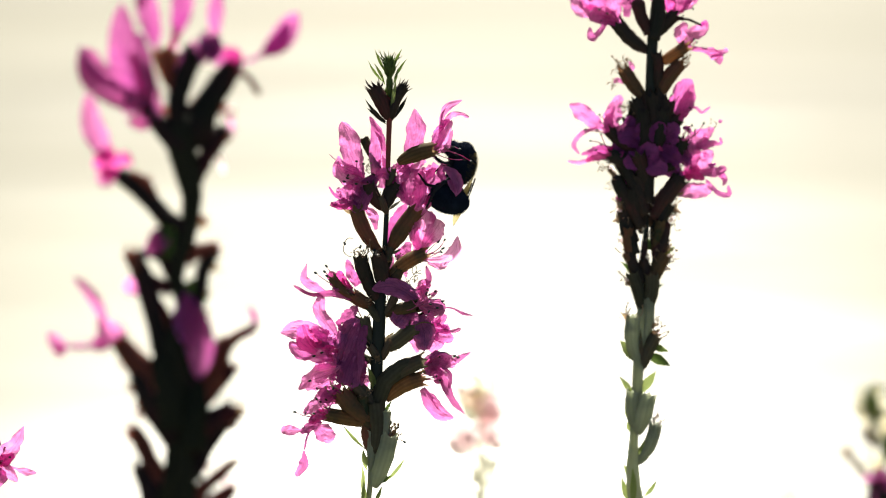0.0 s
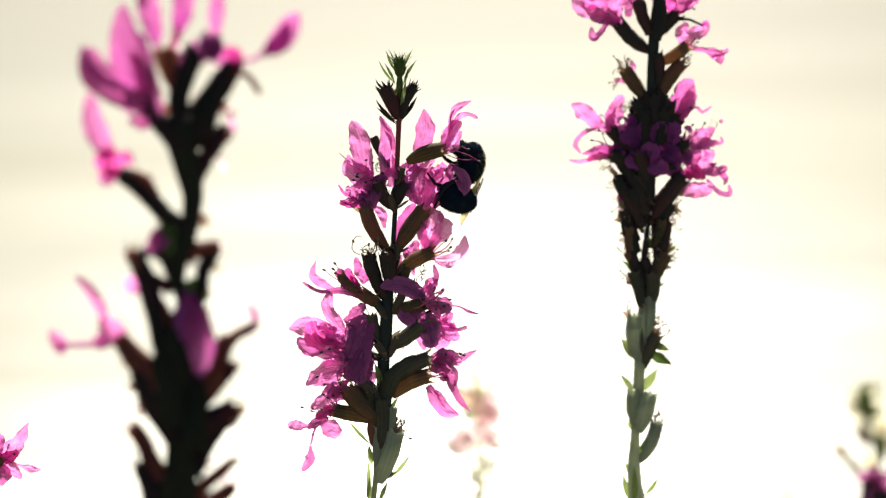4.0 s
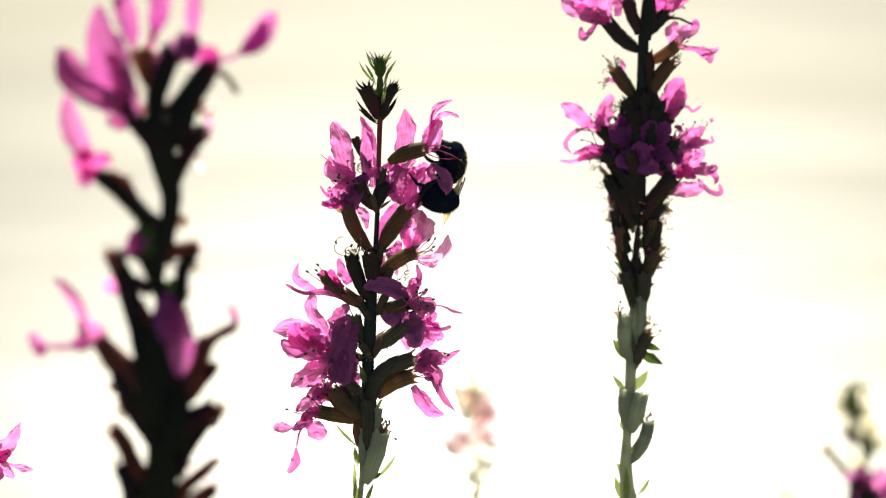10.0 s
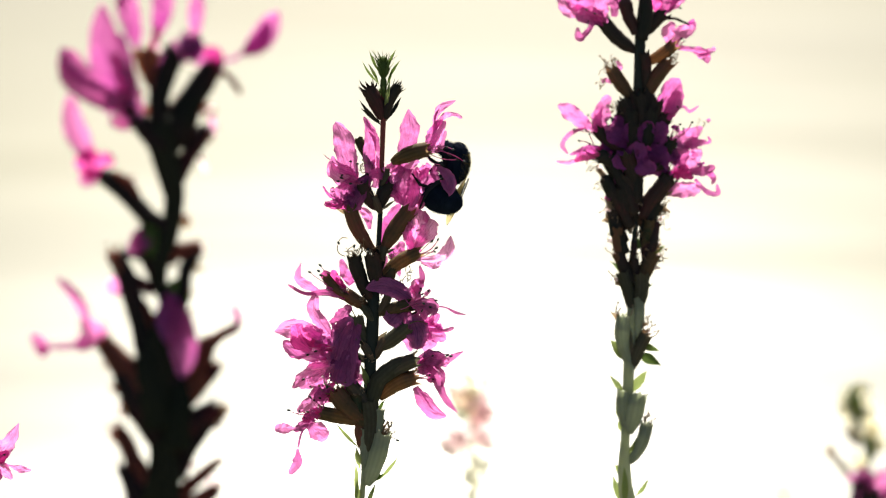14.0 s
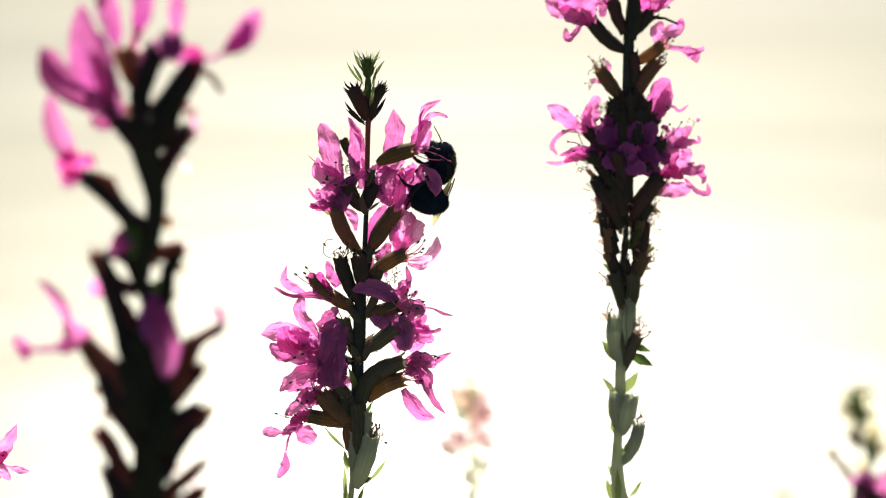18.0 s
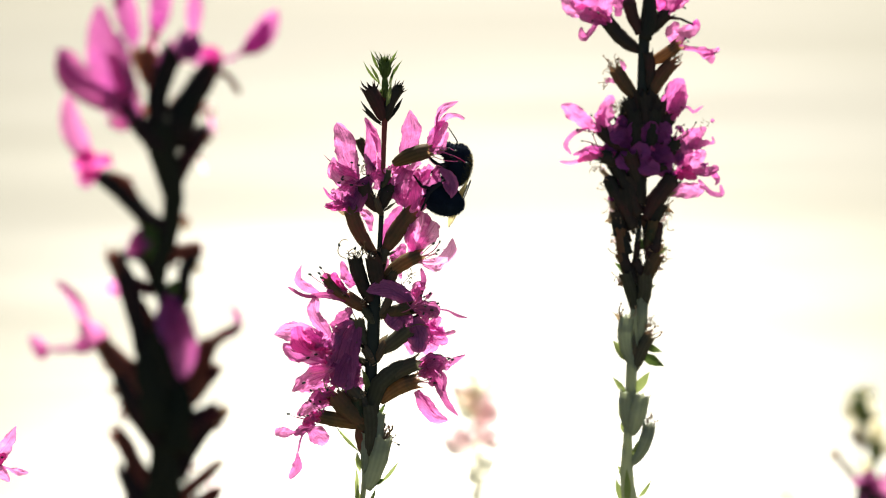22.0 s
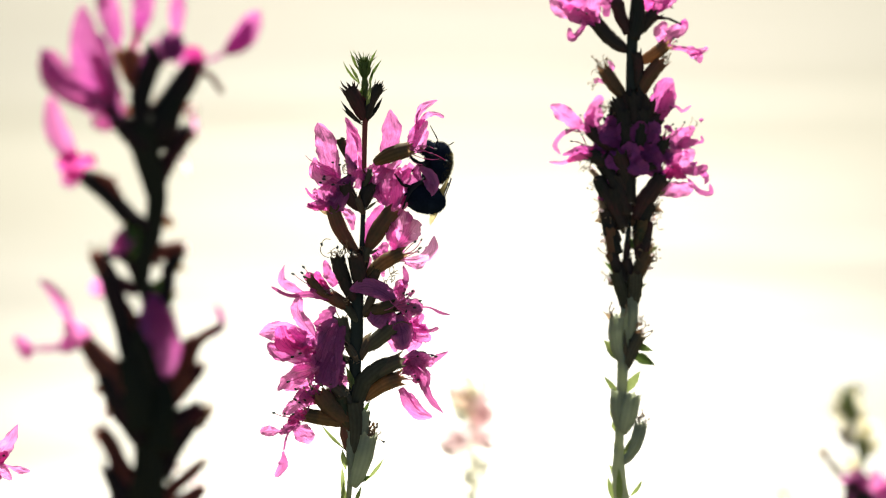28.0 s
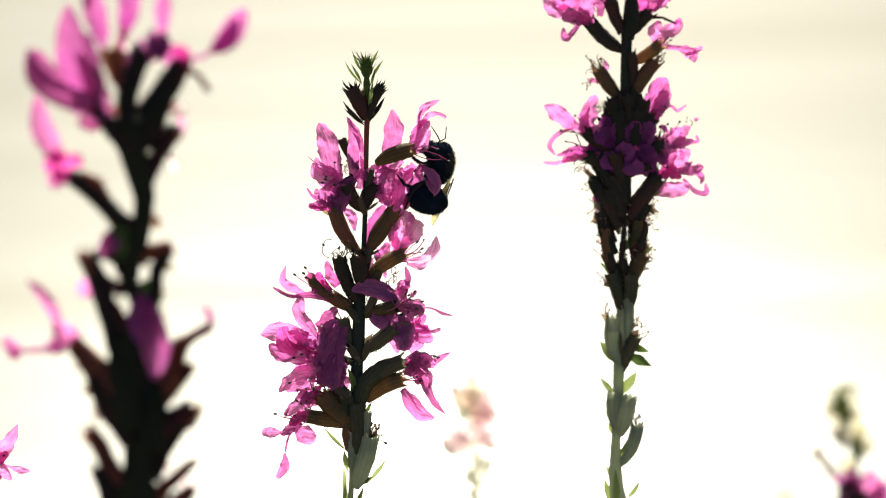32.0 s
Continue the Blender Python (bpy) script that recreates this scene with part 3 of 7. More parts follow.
def middle_spike(p):
    upper = Shape()
    upper.tube([P(*q) for q in ((694, 128), (694, 160), (694, 200), (692, 240), (690, 300), (689, 330))],
               [4.0, 5.0, 5.5, 5.2, 4.6, 4.6], 8, 0, 4, 0.10)
    upper.part("stem", p, p.thing, [RED_STEM], "reddish upper stem")
    middle = Shape()
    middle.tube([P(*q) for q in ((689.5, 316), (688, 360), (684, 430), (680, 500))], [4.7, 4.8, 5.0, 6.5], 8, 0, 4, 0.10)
    middle.part("stem", p, p.thing, [SHADED_STEM])
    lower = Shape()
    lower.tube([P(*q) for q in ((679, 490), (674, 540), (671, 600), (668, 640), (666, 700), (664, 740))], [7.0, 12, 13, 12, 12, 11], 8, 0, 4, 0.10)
    lower.part("stem", p, p.thing, [SHADED_STEM])
    stem(p, [(665, 728), (660, 790), (655, 850), (650, 905)], [11, 9.0, 5.5, 5.5], MAIN_FOOT, VEILED_STEM)
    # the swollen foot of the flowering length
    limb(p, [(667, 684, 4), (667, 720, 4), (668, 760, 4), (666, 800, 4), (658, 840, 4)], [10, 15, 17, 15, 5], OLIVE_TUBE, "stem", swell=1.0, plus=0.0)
    limb(p, [(662, 720, 4), (659, 770, 4), (656, 826, 4)], [12, 10, 5], VEILED_TUBE, "stem", swell=1.0, plus=0.0)
    # budded tip with awl-shaped bracts
    rnd = seeded()
    tip = Shape()
    tip.tube([P(694, y, -1) for y in (172, 160, 151, 143, 137, 130, 120, 110, 102, 98)], [4, 5.5, 6.5, 6, 4.5, 9, 11.5, 10.5, 7, 2], 12)
    cluster = tip.part("bud_tip", p, p.thing, [GREEN], "bright green cluster of shut buds")
    for n in range(34):
        a = rnd.uniform(0, 6.28)
        root = P(694 + 8 * math.cos(a), rnd.uniform(104, 136), 8 * math.sin(a))
        awl = Shape()
        awl.spike(root, root + Vector((math.cos(a) * rnd.uniform(4, 20), math.sin(a) * 12, rnd.uniform(12, 28))), 1.6, 0, rnd.uniform(-2, 2))
        awl.part("bract", p, cluster, [GREEN])
    for x, y, bx, by in ((655, 106, 684, 146), (669, 87, 687, 128), (716, 86, 697, 128), (724, 104, 702, 140), (666, 112, 686, 150), (710, 120, 700, 152)):
        bract(p, (bx, by), (x, y), 6, -4)
    bud(p, (690, 212), (667, 158), 13.5, -4, 0, SHADED_CALYX, 0, 1.0)
    bud(p, (697, 212), (718, 156), 10.5, -2, 0, SHADED_CALYX, 0, 1.1)
    bud(p, (694, 206), (692, 160), 8, 14, 8, GREEN, 0, 1.0)
    bract(p, (690, 218), (650, 176), 9, -6, SHADED_CALYX)
    bract(p, (690, 222), (652, 190), 7, -2, SHADED_CALYX)
    bract(p, (694, 200), (694, 150), 16, -12, LEAF)
    bract(p, (697, 196), (706, 140), 9, -10, LEAF)
    bract(p, (664, 160), (650, 140), 4, -8, SHADED_CALYX)
    bract(p, (718, 160), (728, 140), 4, -6, SHADED_CALYX)
    bract(p, (676, 160), (684, 142), 4, -10, SHADED_CALYX)
    bract(p, (697, 216), (727, 172), 9, 2, SHADED_CALYX)
    # upper whorl
    flower(p, (684, 372), (656, 326), 12, [], -8, 0, 5, SHADED_CALYX)
    bud(p, (676, 300), (648, 246), 8, 18, 8, CALYX, 0, 0.25)
    fold(p, [(642, 318), (627, 278), (621, 246), (608, 215)], [16, 38, 38, 16], 8, None, 0.15, -4, 0.7)
    fold(p, [(668, 322), (667, 274), (670, 240), (661, 208)], [14, 22, 22, 8], 2, None, 0.2, 4, 0.7)
    fold(p, [(684, 268), (679, 244), (668, 224), (658, 206)], [8, 12, 10, 6], -8, SHADED_PETAL)
    fold(p, [(678, 334), (684, 304), (673, 272)], [16, 22, 14], 10, PETAL)
    fold(p, [(690, 330), (688, 296), (682, 250)], [10, 14, 6], 16)
    fold(p, [(660, 326), (622, 318), (604, 304), (598, 284)], [14, 26, 24, 10], -16, None, 0.3, -10)
    fold(p, [(648, 312), (622, 302), (606, 292), (602, 276)], [14, 20, 16, 8], -10, PETAL)
    fold(p, [(640, 318), (620, 340), (614, 362)], [16, 28, 16], -20)
    folds(p, [(668, 314), (650, 338), (636, 362), (630, 378)], [16, 36, 36, 12], -20)
    fold(p, [(640, 352), (612, 360), (586, 364)], [20, 18, 8], -28, PETAL)
    fold(p, [(620, 352), (598, 348), (584, 330)], [10, 6, 3], -22, PETAL)
    fold(p, [(628, 366), (600, 366), (588, 358)], [12, 10, 4], -30, DEEP_PETAL)
    filament(p, (640, 300), (586, 273), 0.10, -14, None, False)
    for b in ((618, 316), (612, 322), (634, 326)):
        filament(p, (656, 326), b, 0.05, -22)
    # right of the stem, behind the bee
    flower(p, (708, 289), (770, 266), 14, [], -14, -6, 0, LIT_BROWN_CALYX)
    fold(p, [(724, 300), (736, 256), (741, 226), (738, 193)], [16, 32, 36, 8], 10, None, 0.1, 4, 0.6)
    fold(p, [(784, 236), (787, 208), (798, 190), (824, 178)], [7, 9, 15, 4], -12, PETAL)
    fold(p, [(785, 222), (787, 204), (794, 192)], [3, 4, 2], -16, SHADED_PETAL)
    fold(p, [(788, 230), (802, 207), (820, 203), (835, 210)], [9, 11, 7, 6], -18, PETAL)
    fold(p, [(772, 262), (780, 240), (790, 222), (800, 212)], [14, 20, 14, 6], -12)
    fold(p, [(780, 264), (790, 244), (804, 214)], [16, 20, 8], -20, PETAL)
    fold(p, [(772, 266), (792, 262), (806, 232)], [12, 16, 6], -8)
    for b, sag in (((818, 266), 0.16), ((826, 284), -0.10), ((812, 276), 0.14), ((798, 294), -0.20), ((806, 262), 0.08), ((838, 288), 0.1)):
        filament(p, (768, 268), b, sag, -18)
    folds(p, [(790, 298), (808, 312), (816, 330), (810, 350)], [10, 20, 18, 6], -20)
    fold(p, [(800, 320), (806, 336), (812, 346)], [12, 12, 4], -24)
    flower(p, (684, 374), (706, 328), 13, [], 8, 4, 2, SHADED_CALYX)
    fold(p, [(770, 296), (752, 326), (742, 352), (738, 380)], [16, 36, 36, 20], -4, PETAL, 0.2)
    fold(p, [(746, 300), (748, 330), (742, 370)], [16, 26, 18], -10, SHADED_PETAL, 0.3)
    fold(p, [(776, 292), (760, 312), (744, 328)], [12, 18, 10], -6)
    fold(p, [(736, 300), (724, 330), (728, 366)], [22, 30, 14], -8, SHADED_PETAL)
    fold(p, [(728, 296), (716, 312), (706, 326)], [14, 22, 10], -12, PETAL)
    fold(p, [(756, 284), (738, 298), (722, 302)], [10, 14, 8], -6)
    fold(p, [(784, 300), (778, 320), (762, 334)], [10, 16, 10], -6, SHADED_PETAL)
    fold(p, [(792, 288), (784, 306), (790, 322)], [8, 14, 10], -10, SHADED_PETAL)
    fold(p, [(712, 290), (702, 300), (690, 300)], [10, 14, 6], -8)
    fold(p, [(768, 356), (758, 368), (748, 384)], [8, 12, 8], -4, ROSE_PETAL)
    fold(p, [(776, 346), (764, 352), (756, 366)], [6, 9, 6], -8, DEEP_PETAL)
    fold(p, [(766, 304), (770, 324), (756, 346)], [12, 16, 8], 14)
    fold(p, [(702, 314), (712, 336), (724, 362)], [16, 26, 12], -4, PETAL)
    fold(p, [(700, 318), (680, 308), (668, 318)], [12, 20, 8], -8, None)
    fold(p, [(700, 300), (714, 296), (720, 284)], [14, 20, 6], 12)
    fold(p, [(722, 344), (744, 352), (760, 366)], [20, 22, 10], 12, DEEP_PETAL)
    fold(p, [(774, 322), (776, 344), (768, 356)], [14, 14, 8], 10, DEEP_PETAL)
    # two brown tubes below it
    flower(p, (676, 448), (634, 372), 13, [], -8, -2, 0, CALYX)
    fold(p, [(640, 378), (622, 376), (610, 372)], [14, 8, 2], -8, DRY)
    fold(p, [(668, 408), (664, 384), (648, 368)], [6, 18, 10], 10)
    flower(p, (692, 446), (738, 376), 15, [], -6, -2, 0, CALYX)
    fold(p, [(691, 436), (696, 404), (712, 380), (724, 362)], [6, 17, 22, 8], 10, None, 0.2)
    # rosy flower below the bee
    flower(p, (690, 492), (754, 450), 13, [], 2, -4, 2, LIT_BROWN_CALYX)
    fold(p, [(746, 448), (750, 416), (760, 374)], [24, 42, 34], -2, ROSE_PETAL, 0.2, -2)
    fold(p, [(750, 442), (770, 414), (784, 392)], [12, 34, 20], -8, ROSE_PETAL)
    fold(p, [(744, 444), (736, 416), (742, 384)], [12, 20, 12], -12, ROSE_PETAL)
    fold(p, [(752, 462), (782, 462), (808, 448), (813, 420)], [8, 13, 26, 6], -8, ROSE_PETAL, 0.2)
    fold(p, [(760, 466), (784, 474), (798, 460)], [8, 12, 6], 4, ROSE_PETAL)
    fold(p, [(702, 456), (716, 452), (728, 430)], [14, 26, 12], 16)
    fold(p, [(690, 494), (694, 474), (698, 456)], [4, 10, 6], 20)
    filament(p, (752, 458), (779, 430), 0.05, -8)
    filament(p, (754, 460), (787, 442), -0.06, -6)
    # knot of tubes at the middle
    bud(p, (664, 514), (640, 458), 13, -10, 0, SHADED_CALYX, 3, 0.5)
    bud(p, (676, 540), (650, 496), 11, -6, 0, SHADED_CALYX, 2, 0.5)
    bud(p, (686, 524), (708, 478), 10, -4, 0, CALYX, 3, 0.5)
    bud(p, (682, 516), (672, 456), 14, -14, -4, SHADED_CALYX, 2)
    bud(p, (684, 486), (690, 444), 9, 4, 4, SHADED_CALYX, 1)
    fold(p, [(636, 506), (624, 486), (616, 460)], [14, 20, 8], 6)
    for a, b, sag in (((624, 456), (612, 432), 0.30), ((612, 432), (628, 424), 0.30), ((632, 458), (640, 438), 0.35), ((650, 458), (664, 444), 0.2), ((646, 456), (652, 438), -0.2)):
        filament(p, a, b, sag, -12, DRY, b[1] > 430)
    for x, y, n, reach, w in ((632, 452, 10, 12, -12), (650, 452, 10, 10, -14), (668, 448, 12, 12, -14), (684, 440, 8, 10, -8), (676, 470, 8, 12, -16), (706, 450, 6, 10, -8), (738, 488, 8, 14, 4),
                              (726, 500, 6, 10, 2), (628, 520, 8, 14, -14), (650, 534, 8, 12, -12), (690, 536, 8, 10, -10), (690, 560, 6, 10, 4), (660, 600, 6, 10, 4), (652, 610, 6, 10, 2),
                              (700, 620, 6, 10, -4), (596, 700, 8, 12, -8), (650, 700, 8, 12, -14), (676, 640, 6, 10, -8), (752, 660, 8, 10, -8), (690, 770, 14, 14, -8), (700, 776, 10, 12, -6),
                              (690, 314, 6, 10, 4), (716, 322, 8, 10, 2), (656, 300, 8, 12, 2), (786, 262, 8, 12, -12), (640, 398, 4, 8, -8), (664, 640, 6, 8, -14), (608, 576, 6, 10, -6)):
        frizz(p, x, y, n, reach, w)
    # left, second whorl
    flower(p, (664, 545), (628, 526), 12, [], -8, 0, 0, CALYX)
    bud(p, (630, 528), (590, 492), 9, -10, -6, CALYX)
    fold(p, [(580, 520), (556, 508), (539, 494), (545, 466)], [6, 18, 14, 3], -4)
    fold(p, [(632, 530), (590, 521), (552, 522), (520, 506)], [14, 12, 7, 6], -12, SHADED_PETAL)
    fold(p, [(620, 518), (600, 502), (584, 482)], [18, 26, 14], -14, DEEP_PETAL)
    fold(p, [(622, 516), (606, 496), (602, 480)], [14, 18, 10], -18, DEEP_PETAL)
    for a, b in (((628, 520), (560, 484)), ((626, 516), (579, 472)), ((628, 518), (576, 482)), ((628, 522), (580, 490))):
        filament(p, a, b, 0.06, -14)
    fold(p, [(600, 600), (580, 574), (567, 552), (570, 522)], [10, 24, 24, 14], -8, PETAL, 0.2)
    fold(p, [(596, 576), (616, 562), (634, 544)], [8, 22, 14], -8, SHADED_PETAL)
    # left, third whorl: a cupped flower and the petals before it
    flower(p, (662, 640), (604, 616), 11, [], 10, 6, 7, CALYX)
    fold(p, [(578, 604), (546, 592), (522, 586), (496, 590)], [30, 46, 34, 8], 6, None, 0.1, -6, 0.6)
    fold(p, [(562, 624), (544, 606), (536, 576)], [14, 36, 22], -22, DEEP_PETAL, 0.2, -16, 0.7)
    fold(p, [(600, 612), (574, 600), (552, 580)], [20, 32, 16], -10, PETAL)
    fold(p, [(600, 622), (566, 612), (548, 596)], [12, 16, 10], -26, DEEP_PETAL)
    fold(p, [(598, 632), (556, 630), (530, 624), (512, 606)], [24, 36, 30, 12], -8, None, 0.2)
    fold(p, [(600, 640), (574, 650), (560, 640)], [18, 24, 12], -2)
    fold(p, [(602, 652), (566, 662), (546, 676), (528, 692)], [18, 32, 28, 8], -12, PETAL, 0.2)
    fold(p, [(590, 676), (560, 684), (540, 690)], [12, 18, 8], 4)
    for n, b in enumerate(((556, 632), (552, 660), (564, 684), (548, 676), (562, 600), (556, 618), (590, 690), (574, 640), (578, 660), (570, 626), (572, 672))):
        filament(p, (604, 618 if b[1] < 640 else 650), b, 0.05, -24, None, n % 3 == 0)
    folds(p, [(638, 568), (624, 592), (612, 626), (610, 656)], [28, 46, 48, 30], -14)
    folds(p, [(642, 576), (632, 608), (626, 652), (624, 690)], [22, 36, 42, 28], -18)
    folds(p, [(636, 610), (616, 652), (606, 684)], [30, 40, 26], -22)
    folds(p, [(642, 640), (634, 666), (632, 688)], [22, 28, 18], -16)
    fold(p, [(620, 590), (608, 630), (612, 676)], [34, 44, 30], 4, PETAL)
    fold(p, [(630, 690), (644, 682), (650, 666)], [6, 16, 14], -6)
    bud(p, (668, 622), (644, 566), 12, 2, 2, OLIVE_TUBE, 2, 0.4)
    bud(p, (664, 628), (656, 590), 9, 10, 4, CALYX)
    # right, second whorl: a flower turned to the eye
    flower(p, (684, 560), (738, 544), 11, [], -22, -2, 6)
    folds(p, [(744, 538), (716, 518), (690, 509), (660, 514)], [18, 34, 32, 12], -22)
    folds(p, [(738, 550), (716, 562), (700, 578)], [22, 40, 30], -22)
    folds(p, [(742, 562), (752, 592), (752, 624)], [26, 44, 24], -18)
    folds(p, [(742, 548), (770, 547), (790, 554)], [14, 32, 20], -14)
    fold(p, [(758, 546), (752, 520), (761, 496), (757, 472)], [12, 18, 12, 6], 2, SHADED_PETAL)
    fold(p, [(744, 530), (752, 506), (764, 512)], [12, 20, 12], 6)
    fold(p, [(756, 566), (776, 574), (792, 560)], [14, 18, 10], -4)
    fold(p, [(762, 572), (784, 594), (804, 606)], [16, 32, 14], 4, None, 0.2)
    fold(p, [(772, 588), (800, 590), (818, 585)], [8, 8, 8], -2)
    fold(p, [(770, 590), (776, 610), (762, 626)], [22, 26, 14], 8)
    fold(p, [(742, 570), (736, 600), (740, 628)], [12, 20, 10], 12)
    fold(p, [(768, 548), (800, 548), (822, 558), (840, 562)], [2, 3, 6, 2], 2, SHADED_PETAL, None, None, 0.5)
    for n, b in enumerate(((770, 528), (776, 548), (768, 570), (722, 552), (752, 520), (786, 536), (760, 556), (730, 530))):
        filament(p, (740, 544), b, 0.06, -36, None, n % 4 == 1)
    bud(p, (682, 622), (734, 582), 14, -10, -2, OLIVE_TUBE, 2, 0.4)
    # right, third whorl
    flower(p, (674, 692), (748, 642), 14, [], -8, -4, 2, OLIVE_TUBE)
    flower(p, (684, 712), (746, 674), 13, [], -4, -2, 3, LIT_BROWN_CALYX)
    folds(p, [(750, 652), (774, 642), (800, 640)], [18, 34, 18], -6)
    fold(p, [(766, 644), (790, 642), (808, 650)], [14, 28, 14], -14)
    fold(p, [(796, 650), (816, 637), (835, 627)], [12, 11, 3], -8, SHADED_PETAL)
    fold(p, [(752, 660), (776, 664), (792, 682)], [12, 26, 16], 6)
    fold(p, [(766, 648), (786, 678), (802, 712), (824, 738)], [14, 18, 13, 3], -6, SHADED_PETAL, 0.3)
    fold(p, [(784, 652), (798, 668), (796, 692)], [6, 8, 6], -10, SHADED_PETAL)
    fold(p, [(746, 692), (762, 714), (780, 736), (804, 744)], [8, 28, 26, 9], -10, None, 0.1, -4, 0.6)
    fold(p, [(750, 690), (768, 712), (778, 730)], [6, 7, 3], -14, PETAL)
    filament(p, (790, 640), (806, 634), 0.3, -12)
    filament(p, (796, 640), (812, 636), 0.4, -12)
    bract(p, (664, 700), (652, 650), 14, -14, LEAF)
    bract(p, (668, 690), (656, 664), 9, -16, LEAF)
    # low left flower with hanging petals
    flower(p, (656, 752), (580, 736), 13, [], -10, 0, 4, LIT_BROWN_CALYX)
    flower(p, (658, 736), (604, 706), 13, [], -2, 0, 2, RUSSET)
    fold(p, [(604, 700), (576, 706), (556, 722), (536, 734)], [26, 34, 24, 10], -10, PETAL, 0.2)
    fold(p, [(604, 700), (582, 704), (566, 712)], [20, 24, 10], -16, SHADED_PETAL)
    fold(p, [(598, 690), (580, 696), (560, 700)], [18, 22, 10], 0)
    fold(p, [(584, 732), (564, 738), (546, 752)], [14, 22, 12], -20, DEEP_PETAL)
    fold(p, [(556, 756), (572, 768), (590, 782)], [14, 34, 22], -8, None, 0.1, -6, 0.6)
    fold(p, [(562, 750), (545, 760), (530, 768)], [12, 18, 8], -16, SHADED_PETAL)
    fold(p, [(534, 764), (514, 764), (496, 762)], [4, 20, 14], -12, None, 0.1, -12, 0.6)
    fold(p, [(568, 748), (546, 768), (537, 800)], [6, 4, 4], -8, PETAL)
    fold(p, [(537, 800), (536, 824), (522, 846)], [5, 18, 10], -8, None, 0.1, -8, 0.6)
    filament(p, (580, 738), (521, 731), 0.10, -14)
    for n, b in enumerate(((560, 708), (552, 744), (566, 752), (590, 712), (574, 722), (584, 720))):
        filament(p, (582, 736), b, 0.08, -20, None, n < 2)
    fold(p, [(606, 704), (622, 696), (630, 684)], [10, 12, 6], -16, DEEP_PETAL)
    bud(p, (664, 752), (606, 700), 17, -12, -6, CALYX, 4, 0.5)
    bud(p, (668, 740), (628, 684), 14, -4, -2, OLIVE_TUBE, 2, 0.6)
    # seed tubes at the foot of the flowers
    bud(p, (662, 770), (642, 706), 13, -10, -4, CALYX, 0, 0.35)
    limb(p, [(668, 720, -4), (682, 678, -8), (712, 652, -8), (742, 641, -6)], [12, 17, 14, 10], OLIVE_TUBE, swell=1.0, plus=0.0)
    bud(p, (662, 806), (664, 718), 15, -10, -6, OLIVE_TUBE, 2, 0.4)
    bud(p, (676, 808), (680, 732), 13, -6, -2, VEILED_TUBE, 1, 0.4)
    bud(p, (660, 866), (688, 776), 17, -8, 0, VEILED_TUBE, 6, 0.5)
    bud(p, (655, 836), (657, 766), 10, -6, -2, VEILED_TUBE, 0, 0.3)
    frizz(p, 692, 776, 14, 12, -10)
    filament(p, (692, 774), (704, 760), 0.1, -6, DRY)
    filament(p, (690, 770), (692, 751), 0.1, -6, DRY)
    filament(p, (694, 780), (716, 786), 0.1, -4, DRY)
    bract(p, (680, 740), (694, 712), 8, -4)
    bract(p, (648, 800), (605, 754), 7, -6, LEAF)
    bract(p, (680, 858), (718, 814), 8, -4, LEAF)
    bract(p, (664, 862), (692, 846), 12, -8)
    bract(p, (648, 836), (641, 798), 12, -6, LEAF)
    bud(p, (656, 806), (652, 744), 11, -4, 0, CALYX, 0, 0.9)
    bract(p, (676, 700), (688, 668), 8, -2)
    bract(p, (640, 892), (640, 826), 10, -4, LEAF)
    bract(p, (642, 900), (643, 856), 12, -8, LEAF)
    bract(p, (660, 900), (677, 862), 9, -6, LEAF)
    # small leaves and shut buds that clasp the stem
    for base, mouth, r, w in (((682, 560), (700, 528), 8, -10), ((676, 580), (656, 546), 8, -8), ((672, 650), (656, 616), 8, -8), ((678, 640), (694, 606), 8, -8), ((684, 470), (694, 440), 7, -6),
                              ((688, 380), (676, 350), 7, -8), ((688, 330), (700, 300), 5, -6)):
        bud(p, base, mouth, r, w, w * 0.5, OLIVE_TUBE, 2, 0.6)
    for base, tip, wide in (((680, 548), (652, 520), 9), ((684, 556), (712, 540), 8), ((672, 660), (648, 630), 9), ((676, 610), (700, 590), 8), ((686, 454), (660, 440), 7), ((690, 452), (716, 440), 7),
                            ((688, 376), (660, 360), 6), ((690, 374), (714, 356), 6), ((672, 700), (652, 672), 10), ((682, 512), (706, 500), 8), ((680, 516), (654, 500), 8)):
        bract(p, base, tip, wide, -8, OLIVE_TUBE)
